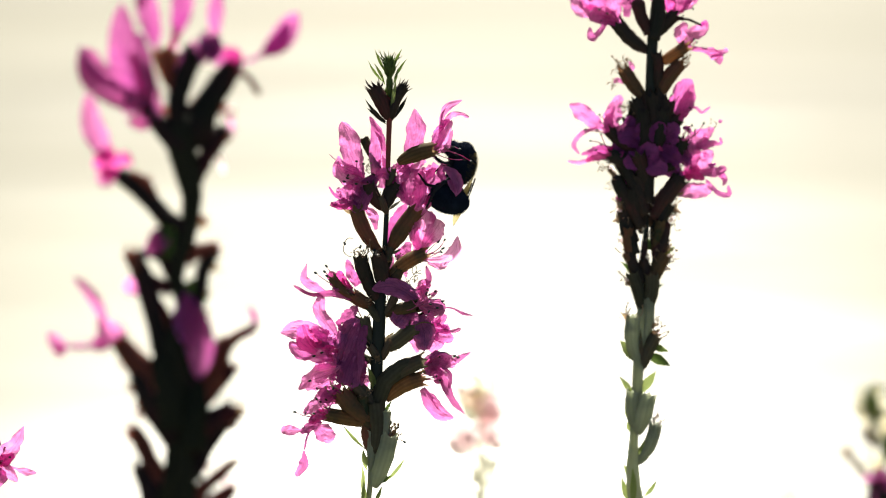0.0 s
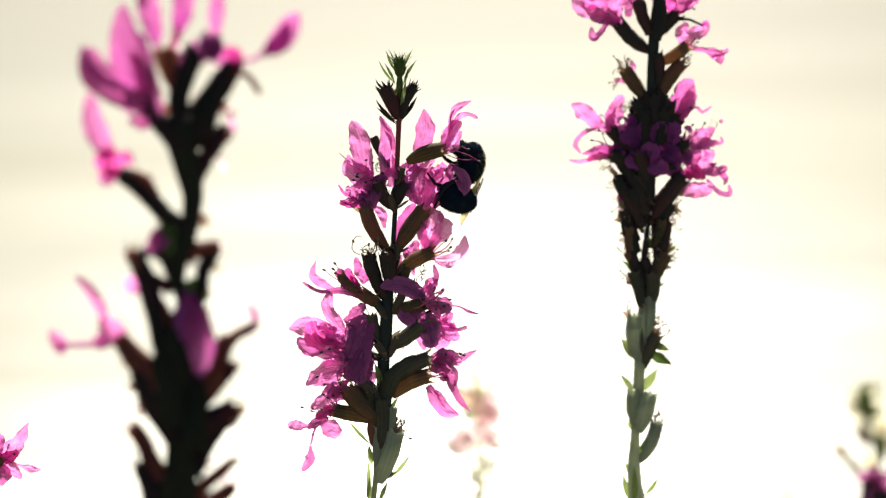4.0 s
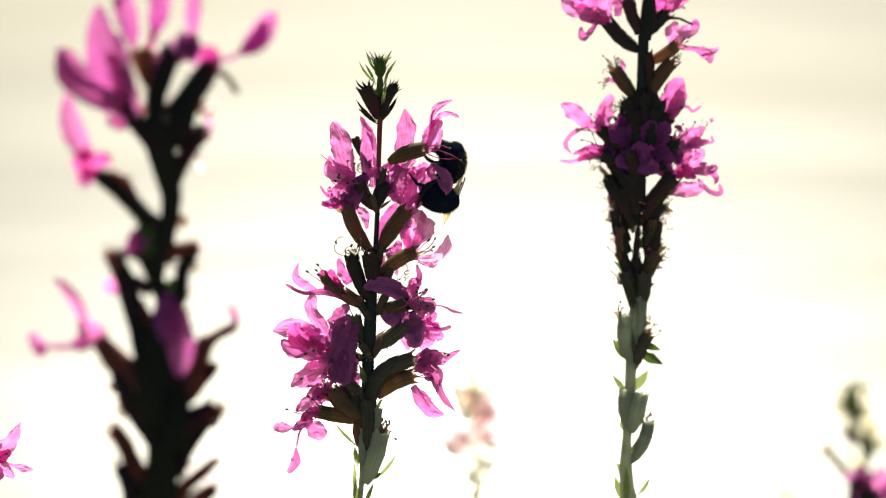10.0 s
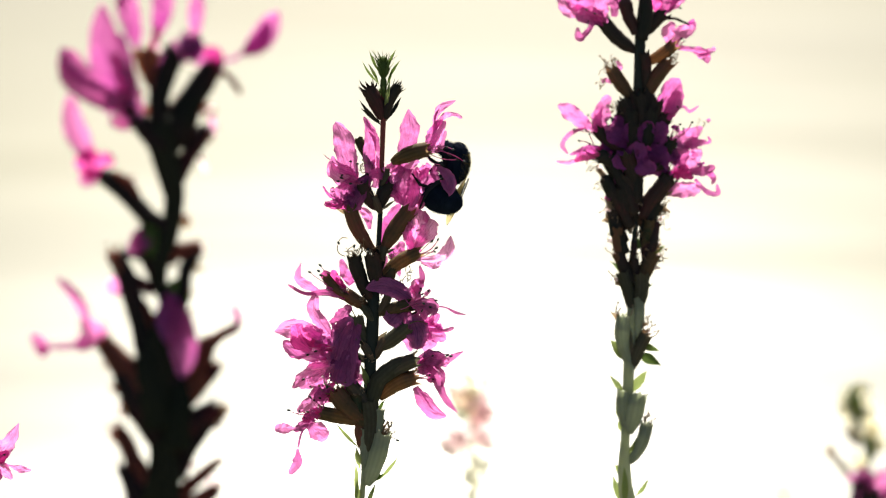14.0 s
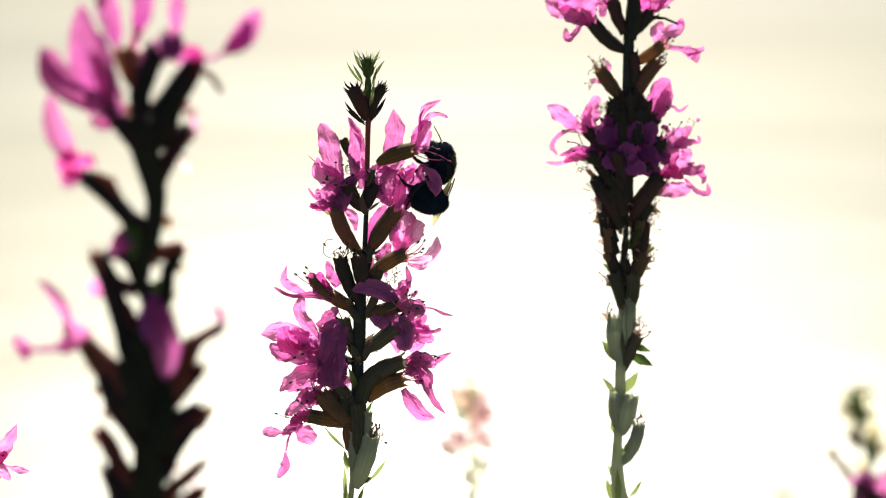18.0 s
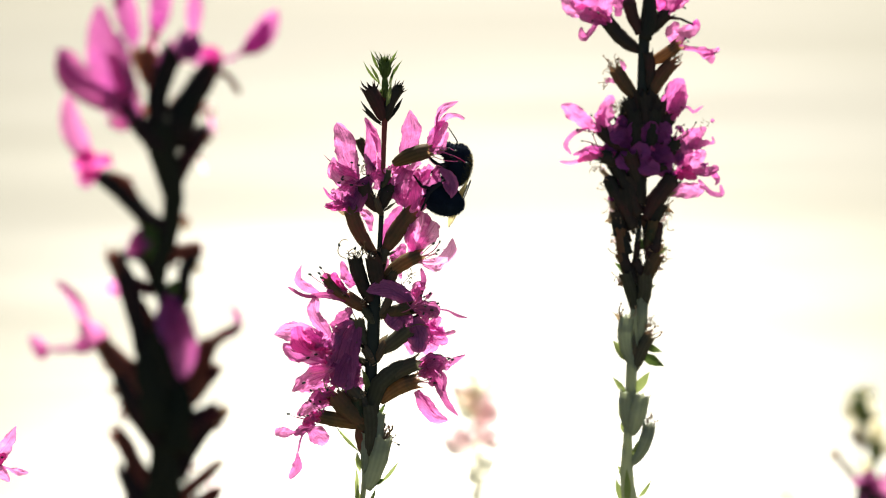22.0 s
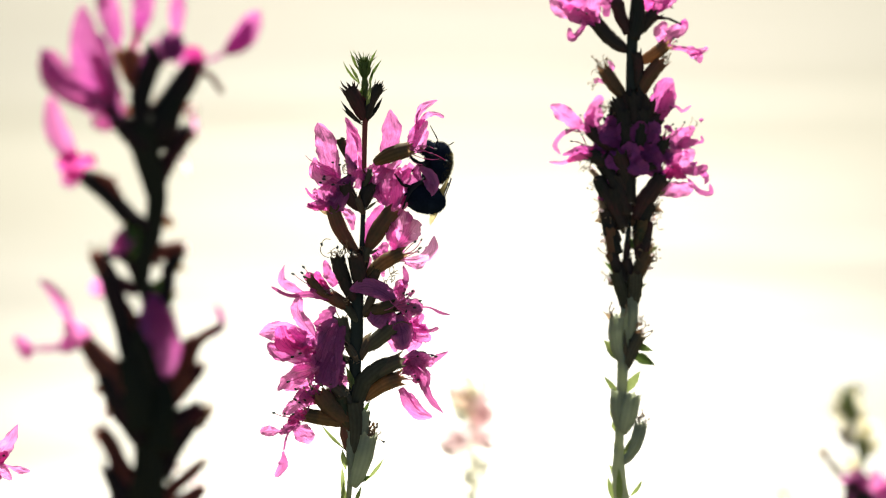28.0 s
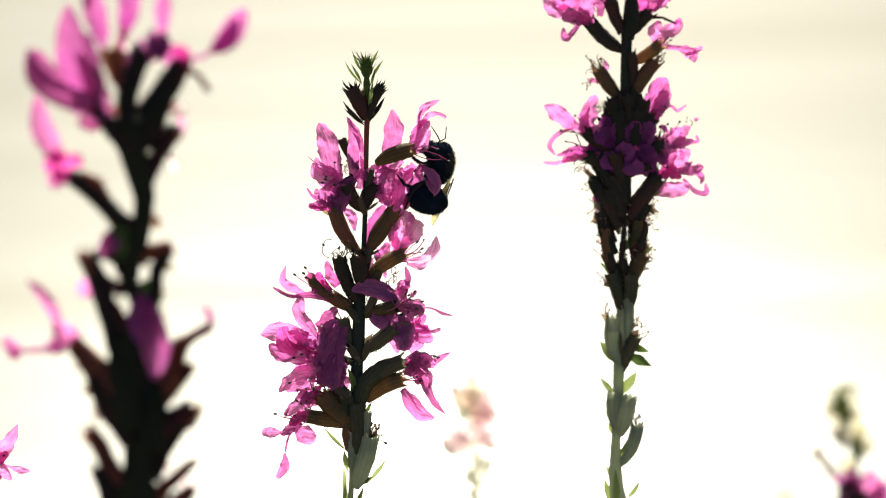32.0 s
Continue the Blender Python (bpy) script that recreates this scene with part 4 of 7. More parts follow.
    # crumpled bits between the flowers
    for x, y, wide, w, mat in ((716, 300, 16, 4, PETAL), (700, 312, 14, 8, None), (756, 306, 14, -8, None), (764, 336, 14, 8, DEEP_PETAL), (750, 360, 16, 10, PETAL), (640, 340, 16, -16, None),
                               (604, 340, 12, -22, None), (668, 356, 14, 4, PETAL), (724, 384, 12, 8, None), (742, 398, 14, -8, ROSE_PETAL), (770, 386, 16, 4, ROSE_PETAL), (722, 486, 10, 10, None),
                               (756, 500, 12, -4, None), (768, 520, 12, -10, PETAL), (744, 516, 12, 4, None), (760, 562, 16, -18, None), (780, 570, 14, -6, None), (790, 584, 12, 0, PETAL),
                               (758, 640, 12, -10, DEEP_PETAL), (764, 660, 14, -12, None), (776, 676, 12, -4, None), (590, 640, 14, -16, None), (584, 624, 14, -26, DEEP_PETAL),
                               (576, 612, 12, -24, None), (588, 600, 12, -20, None), (592, 668, 12, -10, PETAL), (584, 690, 14, -10, None), (596, 686, 12, -16, DEEP_PETAL),
                               (566, 734, 12, -20, None), (556, 746, 10, -22, DEEP_PETAL), (612, 500, 12, -16, DEEP_PETAL), (596, 514, 10, -16, PETAL), (606, 580, 12, -10, None)):
        turn = rnd.uniform(0, 6.28)
        dx, dy = math.cos(turn) * wide * 0.7, math.sin(turn) * wide * 0.7
        fold(p, [(x - dx, y - dy), (x + dy * 0.3, y - dx * 0.3), (x + dx, y + dy)], [wide * 0.5, wide * 0.9, wide * 0.4], w, mat, rnd.uniform(-0.8, 0.8), w, 1.4)


COUNT[0] = 100
middle_spike(MAIN)


# ---- the bumblebee on it ----
BEE_BASE = spot(782, 300, NEAR)
BEE = Rooted("bumblebee", NEAR, (680, 450), BEE_BASE,
             "dark furry bumblebee clinging to a magenta flower", "insect")


def bumblebee(p):
    rnd = seeded()
    turn = lambda a: Matrix.Rotation(radians(a), 3, "Y")
    # body segments, leaned in the plane of the view
    s = Shape()
    c = P(823, 291, 16)
    s.ball(c, 37, 24, turn(8) @ Vector((0, 0, 1)), 0, 18, 14)
    axes = turn(8) @ Matrix.Diagonal((24, 24, 37))
    s.fur(c, axes, 3600, 3.8, rnd, 0, None, None, 0.5)
    s.fur(c, axes, 2600, 5.0, rnd, 1, None, lambda q: q.x > 0.35 and q.z < 0.55, 0.4)
    s.ball(P(806, 322, 18), 20, 15, turn(-20) @ Vector((0, 0, 1)), 0, 12, 8)
    s.part("thorax", p, p.thing, [FUR, GOLD_FUR], "black furry thorax with a dull gold fringe")
    s = Shape()
    c = P(795, 351, 14)
    lean = turn(-66)
    s.tube([c + lean @ Vector((0, 0, h)) for h in (-42, -38, -30, -18, -5, 9, 22, 32, 39)],
           [2, 11, 20, 26, 28.5, 28.5, 26, 20, 8], 20)
    s.fur(c, lean @ Matrix.Diagonal((27.5, 27.5, 41)), 3600, 3.6, rnd, 0, Vector((-0.5, 0, -0.4)), None, 0.5)
    s.part("abdomen", p, p.thing, [FUR], "rounded black abdomen")
    s = Shape()
    c = P(808, 268, 10)
    s.ball(c, 19, 15, turn(-50) @ Vector((0, 0, 1)), 0, 16, 12)
    s.fur(c, turn(-50) @ Matrix.Diagonal((15, 15, 19)), 900, 4.5, rnd, 0)
    s.spike(P(796, 272, 4), P(770, 268, -8), 2.4, 0, 1)
    s.part("head", p, p.thing, [FUR])
    feelers = []
    for root, line in (((819, 257, 4), [(819, 257, 4), (822, 250, 3), (818, 242, 2), (807, 224, 0)]),
                       ((816, 256, 14), [(816, 256, 14), (824, 251, 14), (832, 247, 14), (834, 226, 12)])):
        s = Shape()
        s.tube([P(*q) for q in line], [1.4, 1.2, 1.1, 0.8], 6)
        feelers.append((s.part("antenna", p, p.thing, [SHELL]), p.at(P(*root))))
    # legs reach to the petals and tubes
    for line in ([(800, 318, 4), (778, 334, -10), (758, 328, -16), (744, 308, -12)],
                 [(806, 322, 24), (776, 330, 24), (756, 336, 18), (744, 346, 10)],
                 [(806, 290, 2), (790, 292, -12), (776, 282, -14), (768, 272, -14)],
                 [(808, 300, 26), (786, 300, 28), (770, 304, 20), (758, 312, 14)],
                 [(812, 328, 4), (790, 324, -12), (772, 340, -14), (757, 372, -8)],
                 [(812, 330, 26), (786, 336, 34), (766, 352, 28), (752, 376, 14)]):
        s = Shape()
        s.tube([P(*q) for q in line], [4.6, 3.8, 2.8, 1.4], 8)
        for a, b in zip(line, line[1:]):
            for _ in range(14):
                q = P(*a).lerp(P(*b), rnd.random())
                s.spike(q, q + Vector((rnd.uniform(-1, 1), rnd.uniform(-1, 1), rnd.uniform(-1, 1))).normalized() * 7, 0.6)
        s.part("leg", p, p.thing, [SHELL])
    for root, end, width, w, mat in (((842, 314), (806, 402), 18, 30, WING), ((836, 322), (812, 384), 14, 8, WING)):
        s = Shape()
        s.blade(P(*root, w - 4), P(*end, w), width, rnd, 0, 4, 10, 0.05, 0.1, 0.2, 0.02, 0.35)
        s.tube(bent(P(root[0] + 3, root[1] + 4, w - 4), P(*end, w), 0.03, 6), [1.5, 1.4, 1.2, 1.0, 0.8, 0.6, 0.4], 5, 1)
        s.part("wing", p, p.thing, [mat, SHELL], "clear amber wing with a dark front vein")
    return feelers


COUNT[0] = 900
FEELERS = bumblebee(BEE)


def folded(n, turn):
    """A feeler turned on its root, clockwise as seen."""
    root = FEELERS[n][1]
    return Matrix.Translation(root) @ Matrix.Rotation(radians(turn), 4, AHEAD) @ Matrix.Translation(-root)


# ---- the taller spike beside it, half out of the picture above ----
TALL_DEPTH = 0.490
TALL_FOOT = foot_of(1118, 905, TALL_DEPTH)
TALL = Rooted("purple_loosestrife", TALL_DEPTH, (1135, 400), TALL_FOOT,
              "tall loosestrife spike with magenta flowers over faded seed tubes", "wildflower", GROUP, 0.55)


def tall_spike(p):
    rnd = seeded()
    upper = Shape()
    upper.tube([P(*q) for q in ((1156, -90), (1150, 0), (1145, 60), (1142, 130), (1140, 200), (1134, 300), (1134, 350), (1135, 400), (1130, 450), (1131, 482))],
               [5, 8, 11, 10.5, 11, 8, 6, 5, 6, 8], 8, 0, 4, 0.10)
    upper.part("stem", p, p.thing, [SHADED_STEM], "dark upper stem")
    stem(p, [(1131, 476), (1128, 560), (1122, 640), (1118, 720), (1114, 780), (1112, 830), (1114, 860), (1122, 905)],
         [7, 11, 11, 10, 9, 13, 14, 16], TALL_FOOT, VEILED_STEM)
    # upper flowers
    flower(p, (1140, 92), (1084, 44), 13, [], -8, 0, 3, SHADED_CALYX)
    for spine, widths, w, mat in (([(1080, 30), (1050, 10), (1016, -6)], [20, 40, 30], 2, None), ([(1060, 20), (1020, 16), (1008, -8)], [16, 30, 24], 8, None),
                                  ([(1084, 40), (1054, 28), (1030, 32)], [16, 34, 16], -14, SHADED_PETAL), ([(1088, 44), (1074, 24), (1080, -10)], [16, 34, 26], -10, None),
                                  ([(1062, 42), (1048, 60), (1036, 67), (1033, 48)], [8, 13, 14, 7], -4, None), ([(1098, 30), (1100, 4), (1094, -24)], [12, 22, 18], 6, SHADED_PETAL),
                                  ([(1120, 10), (1112, -10), (1120, -40)], [20, 30, 20], -10, SHADED_PETAL), ([(1140, 0), (1150, -24), (1144, -50)], [20, 36, 20], -14, SHADED_PETAL),
                                  ([(1184, 24), (1196, 2), (1190, -30)], [14, 30, 20], -10, SHADED_PETAL), ([(1180, 26), (1172, 0), (1168, -30)], [14, 26, 20], -16, DEEP_PETAL),
                                  ([(1192, 20), (1214, -2), (1226, -20)], [12, 24, 14], -4, None)):
        fold(p, spine, widths, w, mat)
    flower(p, (1148, 66), (1184, 24), 13, [], 0, 0, 2, SHADED_CALYX)
    limb(p, [(1180, 32, -6), (1208, 34, -8), (1230, 44, -8)], [4, 2.5, 2], SHADED_CALYX, "bract", swell=1.0, plus=0.0)
    limb(p, [(1138, 60, -8), (1124, 30, -10), (1118, 6, -10)], [9, 11, 12], SHADED_CALYX, swell=1.0, plus=0.0)
    limb(p, [(1146, 70, -8), (1156, 30, -10), (1154, -10, -10)], [12, 13, 12], SHADED_CALYX, swell=1.0, plus=0.0)
    flower(p, (1150, 112), (1204, 80), 11, [], -8, 0, 2, LIT_BROWN_CALYX)
    for spine, widths, w, mat in (([(1200, 76), (1214, 62), (1234, 50), (1238, 34)], [14, 28, 20, 7], 6, None), ([(1196, 78), (1194, 58), (1204, 40)], [12, 24, 12], -10, PETAL),
                                  ([(1228, 46), (1236, 40), (1242, 48)], [6, 8, 4], -4, PETAL), ([(1204, 84), (1234, 88), (1258, 98), (1264, 114)], [9, 10, 22, 8], -14, None),
                                  ([(1248, 96), (1264, 94), (1278, 86)], [10, 12, 7], -16, None)):
        fold(p, spine, widths, w, mat)
    bud(p, (1154, 176), (1194, 112), 13, -6, 0, CALYX, 4)
    bud(p, (1132, 176), (1094, 124), 13, -6, 0, CALYX, 5)
    bud(p, (1150, 160), (1152, 96), 9, -12, -4, SHADED_CALYX)
    fold(p, [(1102, 134), (1108, 118), (1102, 108)], [8, 10, 4], -4, PETAL)
    fold(p, [(1094, 146), (1082, 142), (1076, 148)], [6, 9, 4], -4)
    fold(p, [(1152, 170), (1154, 150), (1152, 130)], [6, 7, 4], 12)
    # the full whorl
    flower(p, (1128, 276), (1070, 232), 12, [], -6, 0, 3, SHADED_CALYX)
    flower(p, (1130, 316), (1072, 276), 13, [], -10, 0, 4, SHADED_CALYX)
    flower(p, (1144, 262), (1190, 210), 12, [], -4, 0, 2, SHADED_CALYX)
    flower(p, (1144, 300), (1200, 250), 13, [], -8, 0, 4, SHADED_CALYX)
    flower(p, (1140, 370), (1196, 318), 13, [], -6, 0, 3, SHADED_CALYX)
    for spine, widths, w, mat in (([(1066, 234), (1036, 212), (1016, 196), (998, 185)], [6, 27, 28, 9], -4, None), ([(1072, 238), (1074, 206), (1088, 168)], [22, 32, 15], 2, None),
                                  ([(1070, 232), (1068, 208), (1076, 186)], [14, 18, 8], -10, SHADED_PETAL), ([(1048, 226), (1020, 236), (1006, 256), (1016, 274)], [4, 8, 9, 4], -6, None),
                                  ([(1080, 266), (1048, 266), (1018, 274)], [20, 16, 5], -10, PETAL), ([(1076, 274), (1046, 276), (1026, 286)], [18, 20, 6], -4, DEEP_PETAL),
                                  ([(1040, 282), (1016, 288), (994, 285)], [8, 8, 4], -2, None), ([(1090, 252), (1078, 236), (1090, 224)], [14, 22, 12], -14, None),
                                  ([(1182, 220), (1188, 188), (1200, 158), (1214, 140)], [22, 38, 38, 16], 4, None), ([(1190, 212), (1206, 180), (1216, 148)], [18, 28, 8], -10, SHADED_PETAL),
                                  ([(1200, 196), (1220, 190), (1232, 198), (1248, 188)], [6, 5, 6, 4], -6, PETAL), ([(1198, 252), (1226, 246), (1254, 226)], [12, 34, 10], 2, None),
                                  ([(1214, 262), (1240, 256), (1260, 250)], [10, 20, 6], -10, SHADED_PETAL), ([(1262, 216), (1268, 212)], [7, 6], -6, PETAL),
                                  ([(1250, 256), (1266, 252), (1264, 242)], [5, 6, 4], -6, None), ([(1204, 304), (1228, 288), (1252, 266)], [16, 42, 14], 4, None),
                                  ([(1210, 296), (1218, 272), (1212, 250)], [16, 26, 14], -12, SHADED_PETAL), ([(1192, 312), (1214, 308), (1238, 316)], [14, 22, 10], -12, DEEP_PETAL),
                                  ([(1230, 304), (1256, 304), (1276, 296)], [12, 18, 12], -8, SHADED_PETAL), ([(1266, 306), (1274, 318), (1270, 328)], [14, 10, 4], -10, None),
                                  ([(1240, 318), (1260, 340), (1280, 344), (1279, 326)], [5, 9, 10, 5], -6, PETAL), ([(1190, 342), (1214, 338), (1238, 334), (1250, 326)], [12, 28, 26, 8], -8, None)):
        fold(p, spine, widths, w, mat)
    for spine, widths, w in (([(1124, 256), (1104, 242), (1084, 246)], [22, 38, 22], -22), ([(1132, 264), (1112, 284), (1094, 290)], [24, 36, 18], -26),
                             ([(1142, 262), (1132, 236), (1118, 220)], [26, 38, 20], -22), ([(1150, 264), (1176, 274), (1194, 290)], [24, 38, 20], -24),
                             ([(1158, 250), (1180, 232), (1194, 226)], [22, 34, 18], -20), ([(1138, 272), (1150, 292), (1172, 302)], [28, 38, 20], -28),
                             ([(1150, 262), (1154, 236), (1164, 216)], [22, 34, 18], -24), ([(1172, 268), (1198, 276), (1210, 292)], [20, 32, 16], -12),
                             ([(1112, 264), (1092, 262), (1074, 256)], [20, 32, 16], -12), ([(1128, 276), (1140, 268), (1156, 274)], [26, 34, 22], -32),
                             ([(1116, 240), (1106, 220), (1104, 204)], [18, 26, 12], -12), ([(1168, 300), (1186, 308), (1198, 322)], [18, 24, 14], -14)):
        folds(p, spine, widths, w, DEEP_SHADE_PETAL)
    # dark buds added before and behind the core to shade its petals
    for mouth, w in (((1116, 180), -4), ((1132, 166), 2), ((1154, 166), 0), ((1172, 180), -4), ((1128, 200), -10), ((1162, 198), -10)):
        bud(p, (1141, mouth[1] + 84), mouth, 14, w, w * 0.5, SHADED_CALYX)
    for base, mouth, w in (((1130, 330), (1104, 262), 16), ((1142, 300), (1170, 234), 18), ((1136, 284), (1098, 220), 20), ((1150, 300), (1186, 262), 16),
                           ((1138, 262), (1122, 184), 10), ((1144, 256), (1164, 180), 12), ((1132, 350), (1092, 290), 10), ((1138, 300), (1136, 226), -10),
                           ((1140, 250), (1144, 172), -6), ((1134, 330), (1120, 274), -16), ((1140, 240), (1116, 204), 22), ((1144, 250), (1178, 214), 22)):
        bud(p, base, mouth, 14, w, w * 0.4, SHADED_CALYX)
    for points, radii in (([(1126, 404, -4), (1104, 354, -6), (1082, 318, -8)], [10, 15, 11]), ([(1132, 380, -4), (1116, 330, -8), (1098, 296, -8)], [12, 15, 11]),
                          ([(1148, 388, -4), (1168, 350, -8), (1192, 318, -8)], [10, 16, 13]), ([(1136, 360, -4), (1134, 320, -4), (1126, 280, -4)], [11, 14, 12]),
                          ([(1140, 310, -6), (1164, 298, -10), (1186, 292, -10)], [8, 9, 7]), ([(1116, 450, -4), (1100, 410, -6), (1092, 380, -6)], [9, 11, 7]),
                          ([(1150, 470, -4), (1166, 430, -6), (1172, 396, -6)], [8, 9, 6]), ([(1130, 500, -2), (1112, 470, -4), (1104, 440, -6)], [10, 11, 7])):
        limb(p, points, radii, SHADED_CALYX, swell=1.0, plus=0.0)
    for x, y, wide, w, mat in ((1078, 246, 12, -12, None), (1096, 226, 12, -18, None), (1090, 276, 12, -18, DEEP_PETAL), (1070, 262, 12, -12, DEEP_PETAL), (1108, 300, 14, -14, DEEP_SHADE_PETAL), (1100, 318, 12, -14, DEEP_SHADE_PETAL),
                               (1186, 252, 12, -20, DEEP_SHADE_PETAL), (1204, 262, 12, -12, None), (1222, 300, 12, -14, DEEP_PETAL), (1206, 312, 12, -16, DEEP_PETAL), (1192, 296, 12, -20, DEEP_SHADE_PETAL),
                               (1206, 230, 12, -8, DEEP_SHADE_PETAL), (1196, 196, 12, -10, None), (1170, 210, 10, -8, None), (1160, 262, 8, -40, DEEP_PETAL), (1092, 340, 10, -12, DEEP_SHADE_PETAL), (1090, 352, 9, -12, DEEP_SHADE_PETAL),
                               (1240, 240, 10, -8, None), (1250, 290, 10, -6, DEEP_SHADE_PETAL), (1236, 276, 12, -8, None), (1160, 360, 8, -10, DEEP_SHADE_PETAL)):
        turn = rnd.uniform(0, 6.28)
        dx, dy = math.cos(turn) * wide * 0.7, math.sin(turn) * wide * 0.7
        fold(p, [(x - dx, y - dy), (x + dy * 0.3, y - dx * 0.3), (x + dx, y + dy)], [wide * 0.5, wide * 0.9, wide * 0.4], w, mat, rnd.uniform(-0.8, 0.8), w, 1.4)
    # faded tubes, pair over pair, with chinks of light between them
    for base, mouth, r, w, mat, n in (
            ((1126, 376), (1084, 322), 12, -8, SHADED_CALYX, 3), ((1120, 402), (1110, 334), 13, -12, SHADED_CALYX, 0),
            ((1120, 428), (1094, 374), 11, -6, SHADED_CALYX, 4), ((1116, 470), (1102, 404), 10, -10, CALYX, 3),
            ((1114, 500), (1100, 448), 10, -4, CALYX, 3), ((1128, 556), (1111, 484), 12, -8, OLIVE_TUBE, 2),
            ((1148, 374), (1192, 312), 12, -8, SHADED_CALYX, 2), ((1152, 424), (1174, 362), 12, -6, SHADED_CALYX, 4),
            ((1146, 442), (1160, 390), 9, -12, CALYX, 0), ((1142, 512), (1168, 450), 13, -6, CALYX, 5),
            ((1134, 556), (1145, 486), 13, -10, OLIVE_TUBE, 2), ((1142, 440), (1134, 428), 8, 6, GREEN, 0),
            ((1126, 520), (1126, 482), 10, 8, GREEN, 0), ((1140, 400), (1140, 384), 7, 6, CALYX, 0)):
        bud(p, base, mouth, r, w, 0, mat, n, 0.4)
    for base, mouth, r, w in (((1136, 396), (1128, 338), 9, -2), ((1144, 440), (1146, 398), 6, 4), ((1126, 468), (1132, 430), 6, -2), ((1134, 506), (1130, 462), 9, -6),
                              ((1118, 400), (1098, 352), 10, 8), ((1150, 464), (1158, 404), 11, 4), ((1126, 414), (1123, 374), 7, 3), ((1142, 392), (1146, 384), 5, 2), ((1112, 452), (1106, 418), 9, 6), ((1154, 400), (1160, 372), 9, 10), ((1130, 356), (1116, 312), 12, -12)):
        bud(p, base, mouth, r, w, 0, SHADED_CALYX)
    petal(p, (1100, 340), (1082, 356), 22, -4, 0)
    petal(p, (1118, 372), (1104, 344), 26, -20, -8)
    for x, y, bx, by in ((1166, 502, 1140, 524), (1090, 462, 1116, 500), (1186, 436, 1160, 452), (1092, 430, 1112, 452)):
        bract(p, (bx, by), (x, y), 10, -4)
    # the bare lower length with its leaves
    bud(p, (1126, 648), (1113, 562), 13, -8, -2, VEILED_TUBE, 3, 0.6)
    bract(p, (1112, 576), (1090, 552), 14, -8, DRY)
    bud(p, (1126, 656), (1152, 594), 12, -4, 0, OLIVE_TUBE, 3, 0.4)
    bract(p, (1140, 610), (1176, 622), 16, -6, GREEN)
    bract(p, (1134, 622), (1180, 646), 22, -10, GREEN)
    bract(p, (1122, 644), (1088, 602), 26, -4, LEAF)
    bract(p, (1126, 640), (1124, 580), 9, -10, OLIVE_TUBE)
    bract(p, (1120, 700), (1154, 656), 20, -4, LEAF)
    bract(p, (1118, 702), (1088, 664), 12, -2, LEAF)
    bud(p, (1120, 768), (1136, 700), 18, -6, 0, VEILED_TUBE, 0, 0.5)
    bud(p, (1116, 758), (1113, 692), 13, -12, -2, VEILED_TUBE, 0, 0.4)
    bud(p, (1130, 610), (1139, 528), 10, -6, 0, VEILED_TUBE, 2, 0.4)
    bract(p, (1116, 760), (1104, 690), 18, -8, LEAF)
    bract(p, (1110, 768), (1103, 742), 12, -4, LEAF)
    bud(p, (1116, 822), (1152, 754), 12, -4, 0, VEILED_CALYX, 4)
    bract(p, (1122, 812), (1134, 776), 14, -8, LEAF)
    bract(p, (1116, 806), (1104, 784), 9, -4)
    bract(p, (1108, 850), (1096, 820), 12, -4, LEAF)
    bract(p, (1130, 880), (1156, 845), 10, -4, LEAF)
    bract(p, (1104, 890), (1092, 842), 14, 2, LEAF)
    bract(p, (1112, 900), (1112, 826), 14, -10, LEAF)
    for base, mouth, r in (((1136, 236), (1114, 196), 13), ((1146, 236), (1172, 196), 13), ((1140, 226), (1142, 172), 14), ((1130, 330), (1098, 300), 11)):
        bud(p, base, mouth, r, 8, 2, SHADED_CALYX)
    # dried petals and husks at the mouths of the faded tubes
    rnd = seeded()
    for x, y, side in ((1084, 330, -1), (1088, 350, -1), (1090, 372, -1), (1086, 384, -1), (1096, 420, -1), (1100, 446, -1), (1104, 494, -1), (1190, 340, 1), (1184, 372, 1),
                       (1176, 384, 1), (1170, 438, 1), (1174, 456, 1), (1166, 470, 1), (1078, 312, -1), (1072, 300, -1), (1148, 572, 1), (1152, 590, 1)):
        for _ in range(3):
            x0, y0 = x + rnd.uniform(-4, 4), y + rnd.uniform(-5, 8)
            fold(p, [(x0 - side * 8, y0 + 4), (x0, y0), (x0 + side * rnd.uniform(3, 10), y0 - rnd.uniform(-6, 10))], [3, rnd.uniform(5, 10), 3], rnd.uniform(-14, 6), DRY if rnd.random() < 0.7 else FADED_GLARE_PETAL)
    for x, y, n, reach in ((1084, 118, 10, 12), (1104, 112, 8, 10), (1200, 104, 10, 14), (1078, 150, 6, 10), (1098, 196, 12, 12), (1112, 206, 8, 10), (1180, 206, 10, 12), (1066, 296, 8, 12),
                           (1080, 330, 10, 14), (1086, 360, 12, 14), (1090, 384, 10, 12), (1150, 366, 10, 10), (1128, 404, 10, 10), (1142, 414, 10, 10), (1182, 378, 12, 14), (1180, 400, 8, 10),
                           (1096, 420, 8, 10), (1172, 440, 12, 14), (1176, 460, 10, 12), (1140, 452, 8, 8), (1104, 492, 8, 10), (1120, 470, 6, 8), (1150, 580, 12, 14), (1150, 566, 8, 12),
                           (1152, 740, 10, 14), (1096, 560, 8, 10), (1250, 216, 4, 10), (1206, 236, 8, 10), (1050, 296, 6, 10)):
        frizz(p, x, y, n, reach, -6.0)


COUNT[0] = 1000
tall_spike(TALL)

# ---- the near spike, out of focus ----
CLOSE_DEPTH = 0.378
